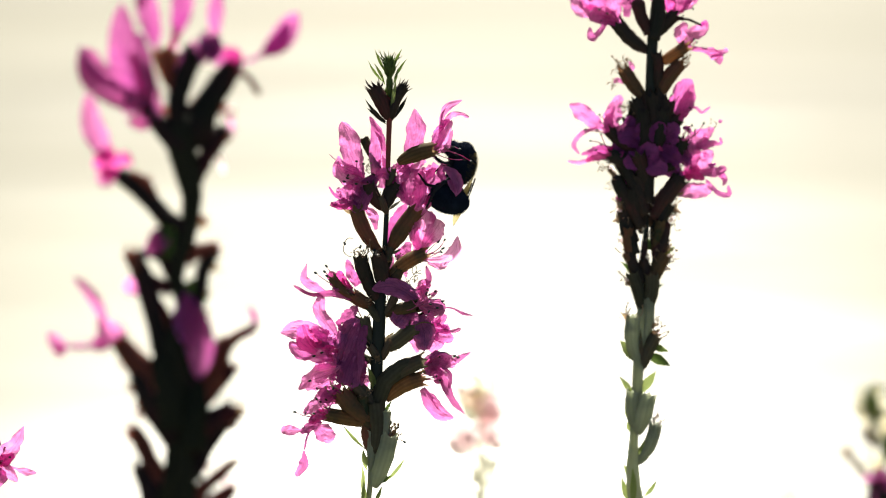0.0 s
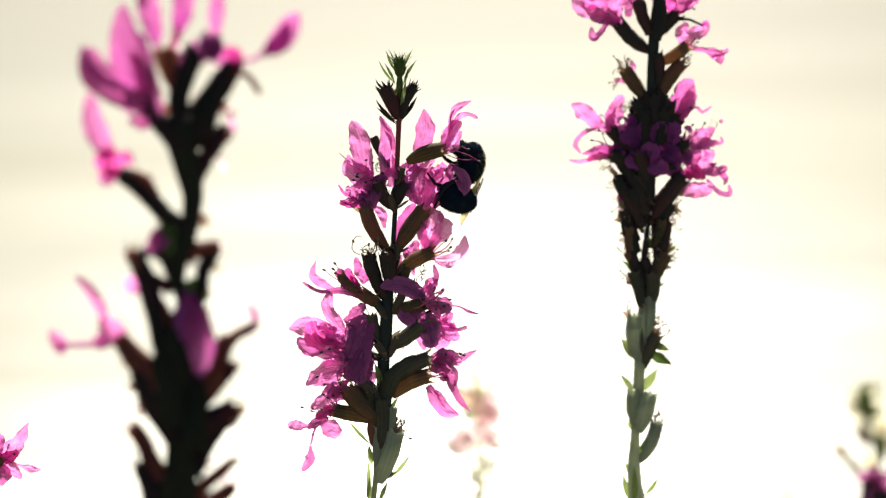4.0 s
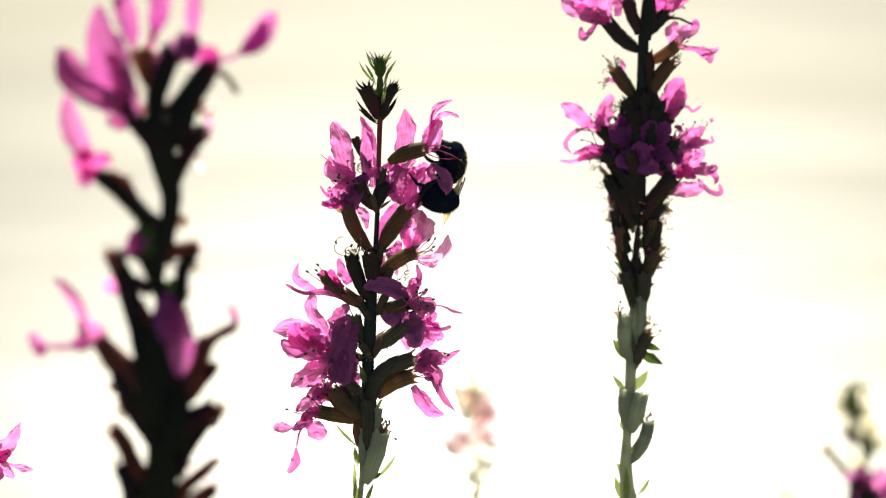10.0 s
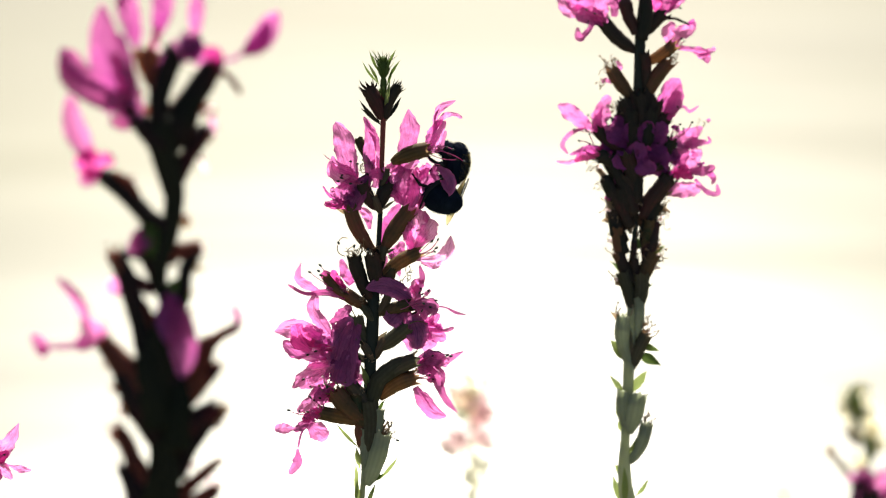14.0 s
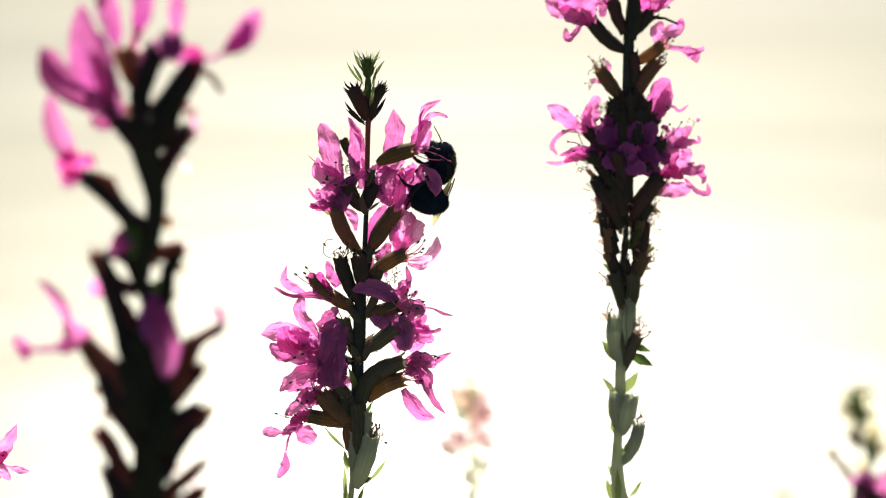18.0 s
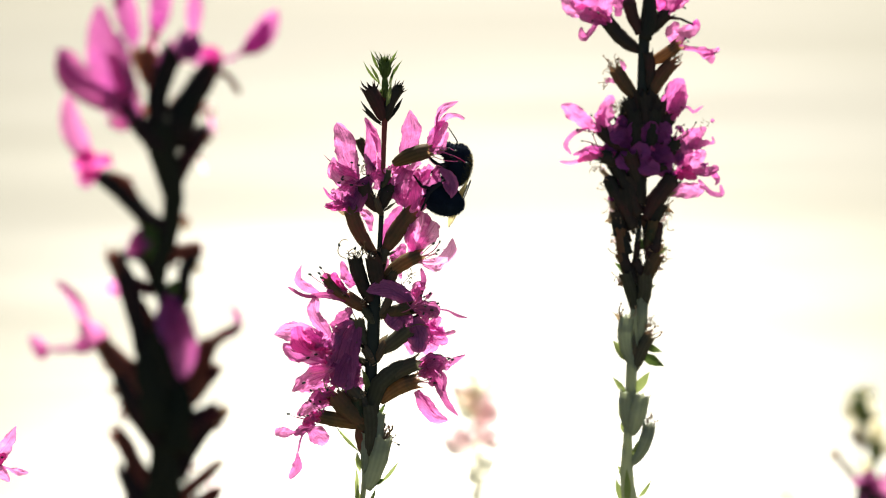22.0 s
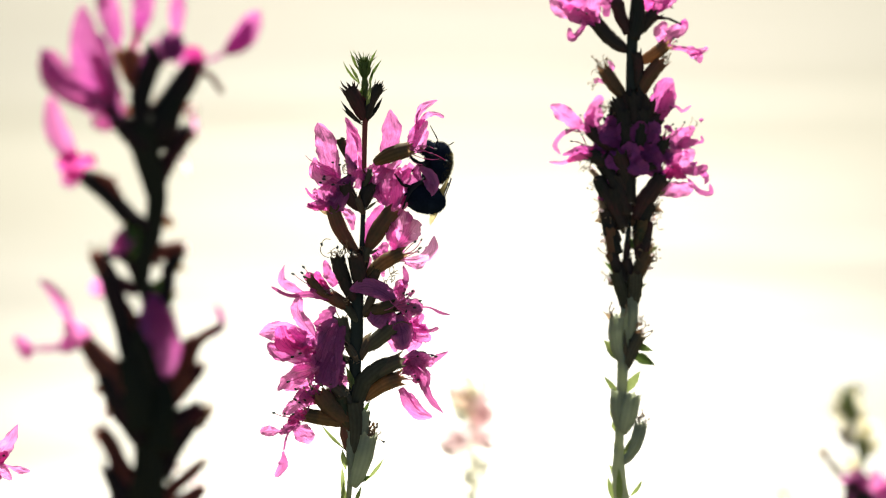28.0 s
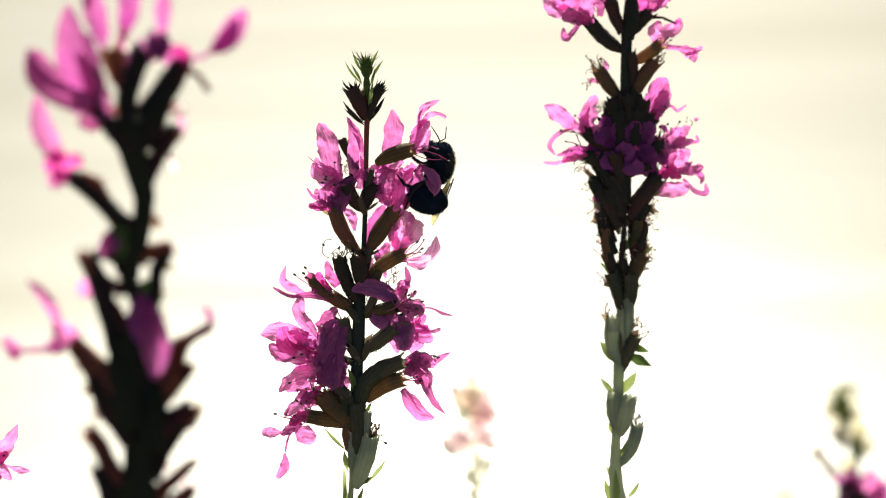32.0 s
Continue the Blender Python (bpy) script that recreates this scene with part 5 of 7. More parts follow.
CLOSE_FOOT = foot_of(290, 905, CLOSE_DEPTH)
CLOSE = Rooted("purple_loosestrife", CLOSE_DEPTH, (310, 420), CLOSE_FOOT,
               "near loosestrife spike with long pink petals on dark tubes", "wildflower", GROUP, 0.35, 1.45)


def close_spike(p):
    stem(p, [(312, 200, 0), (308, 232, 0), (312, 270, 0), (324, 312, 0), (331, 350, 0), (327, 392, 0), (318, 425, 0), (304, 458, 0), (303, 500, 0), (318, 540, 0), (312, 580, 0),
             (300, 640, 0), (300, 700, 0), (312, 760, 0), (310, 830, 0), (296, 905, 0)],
         [16, 32, 28, 26, 21, 19, 20, 21, 15, 18, 29, 40, 44, 30, 31, 44], CLOSE_FOOT, BACKLIT_STEM)
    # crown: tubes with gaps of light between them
    limb(p, [(312, 262, -4), (282, 232, -8), (252, 192, -10)], [18, 15, 9], BACKLIT_CALYX)
    limb(p, [(300, 170, -4), (288, 130, -6), (284, 92, -6)], [6, 8, 9], RUSSET, "calyx", "brown calyx, the light through it put into its colour")
    limb(p, [(304, 240, -4), (304, 170, -6), (330, 92, -8)], [12, 14, 15], BACKLIT_CALYX)
    limb(p, [(312, 240, 4), (326, 206, 4), (346, 176, 0)], [17, 10, 8], BACKLIT_CALYX)
    limb(p, [(334, 246, -4), (356, 186, -8), (394, 124, -10)], [17, 19, 14], BACKLIT_CALYX)
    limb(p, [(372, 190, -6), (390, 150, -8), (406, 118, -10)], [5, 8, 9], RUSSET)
    limb(p, [(356, 246, -2), (366, 190, -2)], [7, 8], BACKLIT_CALYX)
    limb(p, [(330, 330, 4), (354, 280, 6), (386, 232, 8)], [11, 11, 11], BACKLIT_CALYX)
    limb(p, [(318, 262, 0), (350, 246, 4), (378, 238, 6)], [14, 9, 7], BACKLIT_CALYX)
    bud(p, (352, 262), (388, 232), 8, 10, 6, RUSSET, 2)
    bud(p, (356, 196), (402, 112), 10, -12, -6, BACKLIT_CALYX, 1)
    # its petals, folded over one another
    petal(p, (262, 210), (200, 6), 62, -10, -4, None, 0.05, 0.25, 0.0, (192, 116), 0.0, 0.8)
    petal(p, (262, 200), (222, 42), 20, -20, -12, SHADED_PETAL, 0.05, 0.4, 0.0, (250, 110))
    petal(p, (258, 204), (130, 88), 56, -10, -6, SHADED_PETAL, 0.06, 0.3, 0.1, (150, 174))
    fold(p, [(130, 84), (152, 126), (186, 150), (226, 168), (252, 196)], [8, 18, 14, 12, 20], -18, DEEP_SHADE_PETAL, 0.2, -14)
    fold(p, [(128, 100), (138, 142), (152, 166)], [6, 14, 8], -14, SHADED_PETAL, 0.2, -12)
    fold(p, [(226, 92), (244, 132), (256, 176), (268, 214)], [22, 36, 44, 24], -18, SHADED_PETAL, 0.2, -12)
    fold(p, [(236, 60), (250, 110), (262, 150)], [14, 20, 12], -6, DEEP_SHADE_PETAL, 0.2, -4)
    fold(p, [(230, 166), (250, 196), (268, 222)], [26, 36, 16], -22, LIGHT_PETAL)
    petal(p, (254, 204), (196, 168), 40, 6, 0)
    petal(p, (262, 216), (214, 216), 30, -4, 0, None, 0.05, 0.2, 0.0)
    petal(p, (250, 186), (206, 172), 34, -28, -18, SHADED_PETAL)
    petal(p, (266, 96), (236, -28), 38, -12, -8, PETAL, 0.04, 0.3, 0.05, (250, 40))
    petal(p, (250, 8), (232, -6), 26, -20, -16, SHADED_PETAL)
    petal(p, (297, 88), (318, -44), 36, -8, -6, PETAL, 0.04, 0.2, 0.15, (306, 20))
    petal(p, (292, 100), (302, 44), 16, -14, -10, DEEP_PETAL)
    petal(p, (366, 92), (376, -26), 28, -12, -6, None, 0.04, 0.3, 0.1, (370, 30))
    petal(p, (372, 112), (352, 62), 34, -16, -10, SHADED_PETAL)
    petal(p, (352, 112), (326, 84), 30, -18, -12, SHADED_PETAL)
    petal(p, (396, 116), (374, 92), 34, -6, -6)
    petal(p, (388, 122), (408, 84), 36, -18, -12, DEEP_PETAL, 0.1)
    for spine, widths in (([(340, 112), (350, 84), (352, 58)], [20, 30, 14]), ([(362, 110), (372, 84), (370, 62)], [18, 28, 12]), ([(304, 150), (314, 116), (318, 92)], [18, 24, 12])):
        folds(p, spine, widths, -20, DEEP_SHADE_PETAL)
    petal(p, (398, 124), (420, 108), 28, -22, -14, DEEP_PETAL)
    petal(p, (404, 112), (520, 22), 42, -16, -12, None, 0.04, 0.2, 0.40, (466, 106))
    petal(p, (448, 98), (504, 40), 34, -22, -16, DEEP_SHADE_PETAL, 0.05, 0.4, 0.1, (478, 88))
    limb(p, [(404, 124, -8), (430, 136, -8), (448, 164, -8)], [3, 2, 2], RUSSET, "bract")
    petal(p, (392, 186), (404, 240), 10, 6, 4, ROSE_PETAL, 0.02, 0.3, 0.1, (398, 210))
    petal(p, (372, 262), (388, 308), 10, 6, 4, FADED_GLARE_PETAL, 0.02, 0.3, 0.1)
    for spine, widths, w, mat in (([(286, 150), (272, 112), (262, 84)], [12, 18, 12], -10, RUSSET), ([(300, 160), (300, 120), (292, 78)], [12, 20, 10], -12, RUSSET), ([(318, 130), (322, 96), (334, 70)], [14, 22, 10], -16, SHADED_PETAL),
                                  ([(336, 110), (350, 84), (356, 62)], [12, 20, 8], -14, SHADED_PETAL), ([(384, 150), (398, 122), (412, 104)], [12, 18, 10], -18, DEEP_PETAL), ([(270, 210), (256, 186), (250, 160)], [14, 22, 12], -14, SHADED_PETAL),
                                  ([(262, 222), (240, 224), (222, 214)], [10, 16, 8], -6, ROSE_PETAL), ([(300, 206), (284, 196), (268, 196)], [14, 16, 8], -10, RUSSET), ([(330, 200), (336, 180), (348, 166)], [14, 14, 8], -6, RUSSET),
                                  ([(366, 210), (384, 190), (396, 186)], [10, 12, 6], -4, RUSSET), ([(352, 260), (372, 252), (392, 236)], [12, 16, 8], -4, RUSSET)):
        fold(p, spine, widths, w, mat, None, None, 0.6)
    # side flower on its long tube
    limb(p, [(322, 410, -2), (284, 386, -6), (246, 346, -8), (206, 312, -8)], [10, 11, 12, 11], BACKLIT_CALYX)
    limb(p, [(262, 352, -8), (246, 322, -10), (224, 308, -10)], [8, 7, 4], RUSSET)
    petal(p, (200, 308), (142, 166), 38, 6, -2, LIGHT_PETAL, 0.05, 0.2, 0.1, (142, 260))
    petal(p, (206, 314), (162, 270), 46, -18, -10, DEEP_PETAL)
    petal(p, (210, 308), (172, 300), 44, -24, -14, DEEP_PETAL)
    petal(p, (196, 300), (218, 272), 28, -12, -10, DEEP_PETAL)
    petal(p, (206, 318), (160, 314), 30, -8, -6)
    # knot below it
    limb(p, [(332, 410, 4), (306, 398, 2), (280, 402, 0)], [11, 8, 8], RUSSET)
    petal(p, (292, 400), (250, 450), 36, -14, -8, SHADED_PETAL, 0.05, 0.2, 0.0)
    petal(p, (284, 404), (262, 452), 34, -22, -12, SHADED_PETAL, 0.05, 0.3, 0.0)
    bud(p, (298, 470), (288, 406), 11, -8, -2, GREEN)
    limb(p, [(300, 500, 4), (284, 460, 4), (262, 448, 0), (240, 452, -2)], [9, 9, 7, 5], BACKLIT_CALYX)
    limb(p, [(284, 640, -2), (264, 560, -6), (248, 500, -8), (228, 458, -10)], [15, 13, 15, 11], BACKLIT_CALYX)
    limb(p, [(292, 520, 2), (276, 506, -2), (256, 498, -4)], [7, 8, 9], BACKLIT_CALYX)
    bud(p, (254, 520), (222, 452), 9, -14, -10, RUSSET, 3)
    bract(p, (250, 500), (212, 448), 16, -12, BACKLIT_CALYX)
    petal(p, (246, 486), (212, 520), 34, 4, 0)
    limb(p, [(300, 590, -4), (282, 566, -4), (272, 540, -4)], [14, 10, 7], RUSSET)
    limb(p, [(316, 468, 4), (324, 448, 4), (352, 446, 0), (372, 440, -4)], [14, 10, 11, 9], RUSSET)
    limb(p, [(332, 560, 0), (346, 520, -2), (350, 478, -4), (368, 450, -6)], [13, 8, 10, 7], BACKLIT_CALYX)
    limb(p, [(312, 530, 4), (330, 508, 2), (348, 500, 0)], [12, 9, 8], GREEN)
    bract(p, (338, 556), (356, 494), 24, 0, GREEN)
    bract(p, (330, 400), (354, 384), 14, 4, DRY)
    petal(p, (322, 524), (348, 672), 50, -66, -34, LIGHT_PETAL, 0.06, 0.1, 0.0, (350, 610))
    petal(p, (320, 520), (332, 620), 50, -50, -30, DEEP_SHADE_PETAL, 0.06, 0.1, 0.0)
    limb(p, [(330, 690, -4), (334, 640, -4), (330, 590, 0)], [26, 22, 14], BACKLIT_CALYX)
    # lower whorl
    limb(p, [(288, 712, -4), (246, 660, -8), (204, 610, -10)], [34, 22, 12], RUSSET, "calyx", "red-brown calyx")
    bud(p, (256, 668), (202, 606), 11, -16, -10, RUSSET, 2)
    limb(p, [(300, 640, 2), (284, 596, 2)], [14, 8], BACKLIT_CALYX)
    petal(p, (204, 612), (166, 566), 40, -12, -8, ROSE_PETAL, 0.05, 0.2, 0.0)
    petal(p, (200, 614), (152, 608), 30, -20, -12, SHADED_PETAL)
    petal(p, (180, 590), (120, 492), 22, 4, -2, LIGHT_PETAL, 0.04, 0.2, 0.0, (170, 524))
    petal(p, (196, 612), (92, 616), 14, -10, -8, ROSE_PETAL, 0.02, 0.4, 0.0, (140, 618))
    petal(p, (100, 634), (76, 590), 26, -10, -10, None, 0.02, 0.2, 0.0, (96, 610))
    petal(p, (110, 612), (88, 624), 24, -16, -12)
    limb(p, [(336, 720, -4), (368, 660, -8), (392, 606, -8)], [18, 17, 11], RUSSET)
    limb(p, [(384, 620, -8), (412, 596, -8), (444, 578, -8)], [10, 7, 4], RUSSET)
    petal(p, (398, 600), (448, 584), 18, -14, -8, DEEP_PETAL, 0.02, 0.3, 0.0)
    petal(p, (446, 586), (430, 540), 14, -10, -8, None, 0.02, 0.3, 0.0, (446, 560))
    limb(p, [(332, 726, -4), (366, 690, -6), (406, 652, -6)], [18, 14, 7], RUSSET)
    bud(p, (368, 690), (402, 652), 7, -12, -6, BACKLIT_CALYX, 2)
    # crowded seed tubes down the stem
    for points, radii, mat in (([(302, 780, -8), (270, 724, -12), (238, 664, -12)], [20, 24, 16], BACKLIT_CALYX),
                               ([(300, 760, -20), (290, 700, -26), (276, 640, -26)], [24, 24, 14], BACKLIT_STEM),
                               ([(330, 800, -20), (334, 740, -22), (338, 690, -22)], [22, 22, 14], BACKLIT_STEM),
                               ([(316, 800, -4), (352, 758, -8), (398, 730, -8)], [24, 20, 14], BACKLIT_CALYX),
                               ([(332, 850, -2), (352, 800, -4), (390, 752, -6)], [12, 13, 9], BACKLIT_CALYX),
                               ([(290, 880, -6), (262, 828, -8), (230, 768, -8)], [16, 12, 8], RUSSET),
                               ([(298, 830, 0), (300, 780, 2), (292, 748, 2)], [8, 6, 6], BACKLIT_CALYX),
                               ([(284, 930, -6), (264, 880, -8), (244, 836, -8)], [24, 20, 10], BACKLIT_CALYX),
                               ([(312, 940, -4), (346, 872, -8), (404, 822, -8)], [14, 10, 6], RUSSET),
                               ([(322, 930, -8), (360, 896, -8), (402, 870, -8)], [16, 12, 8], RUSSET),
                               ([(318, 900, -24), (322, 850, -28), (316, 790, -28)], [14, 14, 9], BACKLIT_STEM)):
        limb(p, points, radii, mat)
    for base, mouth, r, mat, n in (((360, 760), (404, 726), 12, BACKLIT_CALYX, 4), ((262, 826), (226, 762), 9, RUSSET, 2), ((372, 850), (408, 818), 4, DRY, 1),
                                   ((262, 700), (232, 650), 10, BACKLIT_CALYX, 2), ((372, 900), (404, 868), 7, RUSSET, 3), ((264, 884), (238, 828), 9, BACKLIT_CALYX, 2)):
        bud(p, base, mouth, r, -14, -8, mat, n)
    for base, tip, wide in (((400, 726), (428, 728), 18), ((400, 740), (414, 754), 18), ((404, 734), (424, 740), 14)):
        petal(p, base, tip, wide, -10, -8, DRY)
    petal(p, (380, 872), (404, 846), 24, -6, -4, FADED_GLARE_PETAL)
    bract(p, (330, 892), (346, 856), 20, -14, GREEN)
    petal(p, (252, 846), (236, 826), 18, -4, -4, FADED_GLARE_PETAL)
    # brown husks and torn petals in the crown and along both sides
    rnd = seeded()
    for x, y, side, reach in ((262, 100, -1, 10), (284, 84, 1, 8), (300, 92, -1, 10), (344, 86, 1, 10), (262, 168, -1, 10), (350, 110, -1, 8), (382, 120, -1, 12), (410, 128, 1, 8), (396, 196, 1, 8),
                              (388, 242, 1, 12), (350, 300, 1, 14), (262, 224, -1, 12), (214, 322, -1, 8), (252, 322, 1, 10), (350, 392, 1, 10), (276, 396, -1, 12), (228, 460, -1, 14), (378, 446, 1, 10),
                              (366, 470, 1, 10), (356, 520, 1, 12), (240, 520, -1, 8), (262, 566, -1, 8), (354, 556, 1, 10), (280, 602, -1, 10), (208, 628, -1, 8), (216, 652, -1, 12), (398, 612, 1, 8),
                              (386, 650, 1, 12), (404, 656, 1, 10), (226, 690, -1, 12), (242, 728, -1, 10), (356, 706, 1, 10), (412, 724, 1, 14), (402, 752, 1, 12), (228, 772, -1, 10), (246, 806, -1, 12),
                              (372, 790, 1, 12), (352, 830, 1, 12), (404, 824, 1, 8), (238, 846, -1, 12), (400, 872, 1, 12), (246, 876, -1, 10)):
        for _ in range(3):
            x0, y0 = x + rnd.uniform(-6, 6), y + rnd.uniform(-8, 8)
            fold(p, [(x0 - side * 10, y0 + 6), (x0, y0), (x0 + side * rnd.uniform(0.4, 1.2) * reach, y0 - rnd.uniform(-6, 14))], [6, rnd.uniform(7, 14), 4],
                 rnd.uniform(-14, 8), rnd.choice((DRY, RUSSET, RUSSET, FADED_GLARE_PETAL)))


COUNT[0] = 2000
close_spike(CLOSE)

# ---- a flower of a spike that stands beyond the picture's edge ----
EDGE_DEPTH = 0.470
EDGE_FOOT = foot_of(-60, 905, EDGE_DEPTH)
EDGE = Rooted("purple_loosestrife", EDGE_DEPTH, (0, 810), EDGE_FOOT,
              "loosestrife with a single open magenta flower", "wildflower", GROUP)


def edge_spike(p):
    stem(p, [(-52, 700), (-54, 780), (-58, 850), (-62, 905)], [4, 6, 7, 7], EDGE_FOOT)
    flower(p, (-52, 850), (-12, 814), 11, [], -4, 0, 2, CALYX)
    fold(p, [(-14, 812), (10, 798), (26, 778), (40, 750)], [16, 34, 22, 4], -4)
    fold(p, [(-12, 812), (4, 812), (22, 800)], [14, 24, 10], -12, DEEP_PETAL)
    fold(p, [(-8, 816), (10, 832), (28, 850)], [16, 24, 8], -6, PETAL)
    fold(p, [(-6, 814), (24, 826), (42, 832), (62, 834)], [4, 4, 14, 5], -6, PETAL)
    fold(p, [(-14, 810), (-20, 780), (-30, 756)], [14, 34, 14], 4)
    fold(p, [(-10, 820), (-2, 840), (-10, 862)], [14, 26, 10], -8)


COUNT[0] = 3000
edge_spike(EDGE)

# ---- a budding spike farther off ----
YOUNG_DEPTH = 0.63
YOUNG_FOOT = foot_of(1575, 905, YOUNG_DEPTH)
YOUNG = Rooted("purple_loosestrife", YOUNG_DEPTH, (1540, 760), YOUNG_FOOT,
               "young loosestrife spike, green buds over a pink flower", "wildflower", GROUP, 1.0, 1.6)


def young_spike(p):
    stem(p, [(1540, 736), (1543, 760), (1552, 786), (1560, 812), (1564, 850), (1572, 910)], [3, 2.5, 2.5, 3, 5, 9], YOUNG_FOOT, VEILED_STEM)
    rnd = seeded()
    tip = Shape()
    tip.tube([P(x, y, -2) for x, y in ((1546, 768), (1546, 756), (1545, 744), (1541, 730), (1537, 718), (1535, 706), (1537, 694), (1539, 684))],
             [2, 4, 7, 12, 13, 10, 6, 2], 14, 0, 5, 0.2)
    cluster = tip.part("bud_tip", p, p.thing, [LEAF], "green cluster of shut buds")
    for n in range(36):
        a = rnd.uniform(0, 6.28)
        y = rnd.uniform(692, 742)
        root = P(1538 + 16 * math.cos(a), y, 16 * math.sin(a))
        awl = Shape()
        awl.spike(root, root + Vector((math.cos(a) * rnd.uniform(8, 18), math.sin(a) * 14, rnd.uniform(6, 20))), 3.0)
        awl.part("bract", p, cluster, [THIN_LEAF if n % 3 else LEAF])
    # broad pale leaves added to imitate the tip's halo
    for x, y, bx, by in ((1508, 714, 1530, 742), (1514, 694, 1532, 728), (1550, 678, 1542, 714), (1566, 704, 1546, 736), (1570, 730, 1548, 756), (1512, 736, 1538, 758)):
        bract(p, (bx, by), (x, y), 24, -4 if x < 1545 else 4, HALO_LEAF)
    # shut buds on the stem below, with pale leaves added for its halo
    bud(p, (1546, 794), (1528, 766), 5, -4, 0, LIT_BROWN_CALYX, 1)
    bud(p, (1560, 824), (1562, 784), 6, -6, 0, LEAF, 1)
    bract(p, (1548, 794), (1530, 750), 26, 2, HALO_LEAF)
    bract(p, (1556, 840), (1532, 800), 24, 2, HALO_LEAF)
    bract(p, (1552, 800), (1584, 752), 28, 4, HALO_LEAF)
    for x, y, bx, by, wide in ((1590, 746, 1556, 796, 20), (1598, 778, 1560, 810, 16), (1526, 812, 1556, 830, 12), (1574, 738, 1550, 780, 12)):
        bract(p, (bx, by), (x, y), wide * 1.3, 4, HALO_LEAF)
    # a faded flower on its thin stalk
    twig = Shape()
    twig.tube([P(*q) for q in ((1556, 894, 0), (1536, 858, 0), (1518, 832, 0), (1492, 804, 0))], [8, 7, 6.5, 5], 10, 0, 5, 0.08)
    twig.part("twig", p, p.thing, [LIT_BROWN_CALYX], "thin brown side shoot")
    for x, y in ((1484, 792), (1480, 806), (1496, 790)):
        bract(p, (1500, 812), (x, y), 9, -2, DRY)
    # the open flower
    flower(p, (1560, 930), (1570, 876), 12, [(1534, 842, 34, -1), (1560, 834, 40, -1), (1600, 842, 44, 1), (1540, 884, 36, -1), (1624, 876, 44, -1)], -6, 0, 2, SHADED_CALYX)
    limb(p, [(1556, 930, -8), (1548, 890, -8), (1546, 858, -8)], [16, 17, 11], SHADED_CALYX)
    for tip, wide, mat in (((1600, 852), 40, ROSE_PETAL), ((1616, 868), 40, ROSE_PETAL), ((1590, 900), 40, ROSE_PETAL), ((1556, 850), 34, SHADED_PETAL), ((1548, 872), 34, SHADED_PETAL)):
        petal(p, (1566, 884), tip, wide, -16, -8, mat)


COUNT[0] = 4000
young_spike(YOUNG)

# ---- two spikes far behind, the first with the glare painted into its colours ----
FAR_DEPTH = 0.565
FAR_FOOT = foot_of(842, 905, FAR_DEPTH)
FAR = Rooted("purple_loosestrife", FAR_DEPTH, (845, 740), FAR_FOOT,
             "distant loosestrife spike, its pink flowers painted pale for the glare", "wildflower", GROUP, 0.6, 2.0)


def far_spike(p):
    stem(p, [(842, 690), (846, 740), (842, 790), (843, 820), (846, 850), (842, 910)], [2, 2.5, 2.5, 3, 5, 6], FAR_FOOT, GLARE_LEAF)
    # bracts round the tip, the glare's paleness put into their colour
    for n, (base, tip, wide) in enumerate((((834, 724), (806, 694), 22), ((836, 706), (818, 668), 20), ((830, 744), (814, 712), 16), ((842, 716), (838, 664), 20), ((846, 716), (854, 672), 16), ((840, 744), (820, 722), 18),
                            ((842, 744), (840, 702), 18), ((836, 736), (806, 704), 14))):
        bract(p, base, tip, wide * 1.1, 0, HALO_LEAF if n % 3 == 0 else GLARE_LEAF)
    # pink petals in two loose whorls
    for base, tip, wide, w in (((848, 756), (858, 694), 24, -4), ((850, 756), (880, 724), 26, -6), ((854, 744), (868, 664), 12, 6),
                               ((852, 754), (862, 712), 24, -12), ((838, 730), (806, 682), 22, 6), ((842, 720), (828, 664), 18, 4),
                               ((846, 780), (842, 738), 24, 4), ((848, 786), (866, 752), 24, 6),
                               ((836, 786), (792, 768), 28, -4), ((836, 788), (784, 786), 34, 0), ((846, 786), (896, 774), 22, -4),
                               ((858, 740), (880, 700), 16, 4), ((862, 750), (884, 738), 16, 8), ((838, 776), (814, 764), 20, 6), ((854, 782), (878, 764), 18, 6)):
        petal(p, base, tip, wide * 1.1, w, 0, FADED_GLARE_PETAL, 0.05, 0.2, 0.02)
    # thin leaves below them, paled in colour for the glare
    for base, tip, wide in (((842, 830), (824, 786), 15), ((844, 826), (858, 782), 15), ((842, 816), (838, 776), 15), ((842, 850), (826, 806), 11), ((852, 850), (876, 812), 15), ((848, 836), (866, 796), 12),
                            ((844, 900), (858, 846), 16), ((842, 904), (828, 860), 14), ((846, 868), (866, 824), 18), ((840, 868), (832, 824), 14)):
        bract(p, base, tip, wide * 1.3, 0, GLARE_LEAF)


COUNT[0] = 5000
far_spike(FAR)

LOW_DEPTH = 0.95
LOW_FOOT = foot_of(1392, 905, LOW_DEPTH)
LOW = Rooted("purple_loosestrife", LOW_DEPTH, (1390, 890), LOW_FOOT,
             "distant low tip of a loosestrife, pale in the glare", "wildflower", GROUP)


def low_spike(p):
    stem(p, [(1390, 872), (1392, 890), (1392, 912)], [3, 3, 3.5], LOW_FOOT, THIN_LEAF)
    bud(p, (1390, 888), (1382, 866), 6, 0, 0, THIN_LEAF)
    bud(p, (1391, 890), (1400, 870), 6, 0, 0, THIN_LEAF)
    bract(p, (1390, 896), (1368, 876), 9, 0, THIN_LEAF)
    bract(p, (1392, 896), (1414, 878), 9, 0, THIN_LEAF)


COUNT[0] = 6000
low_spike(LOW)


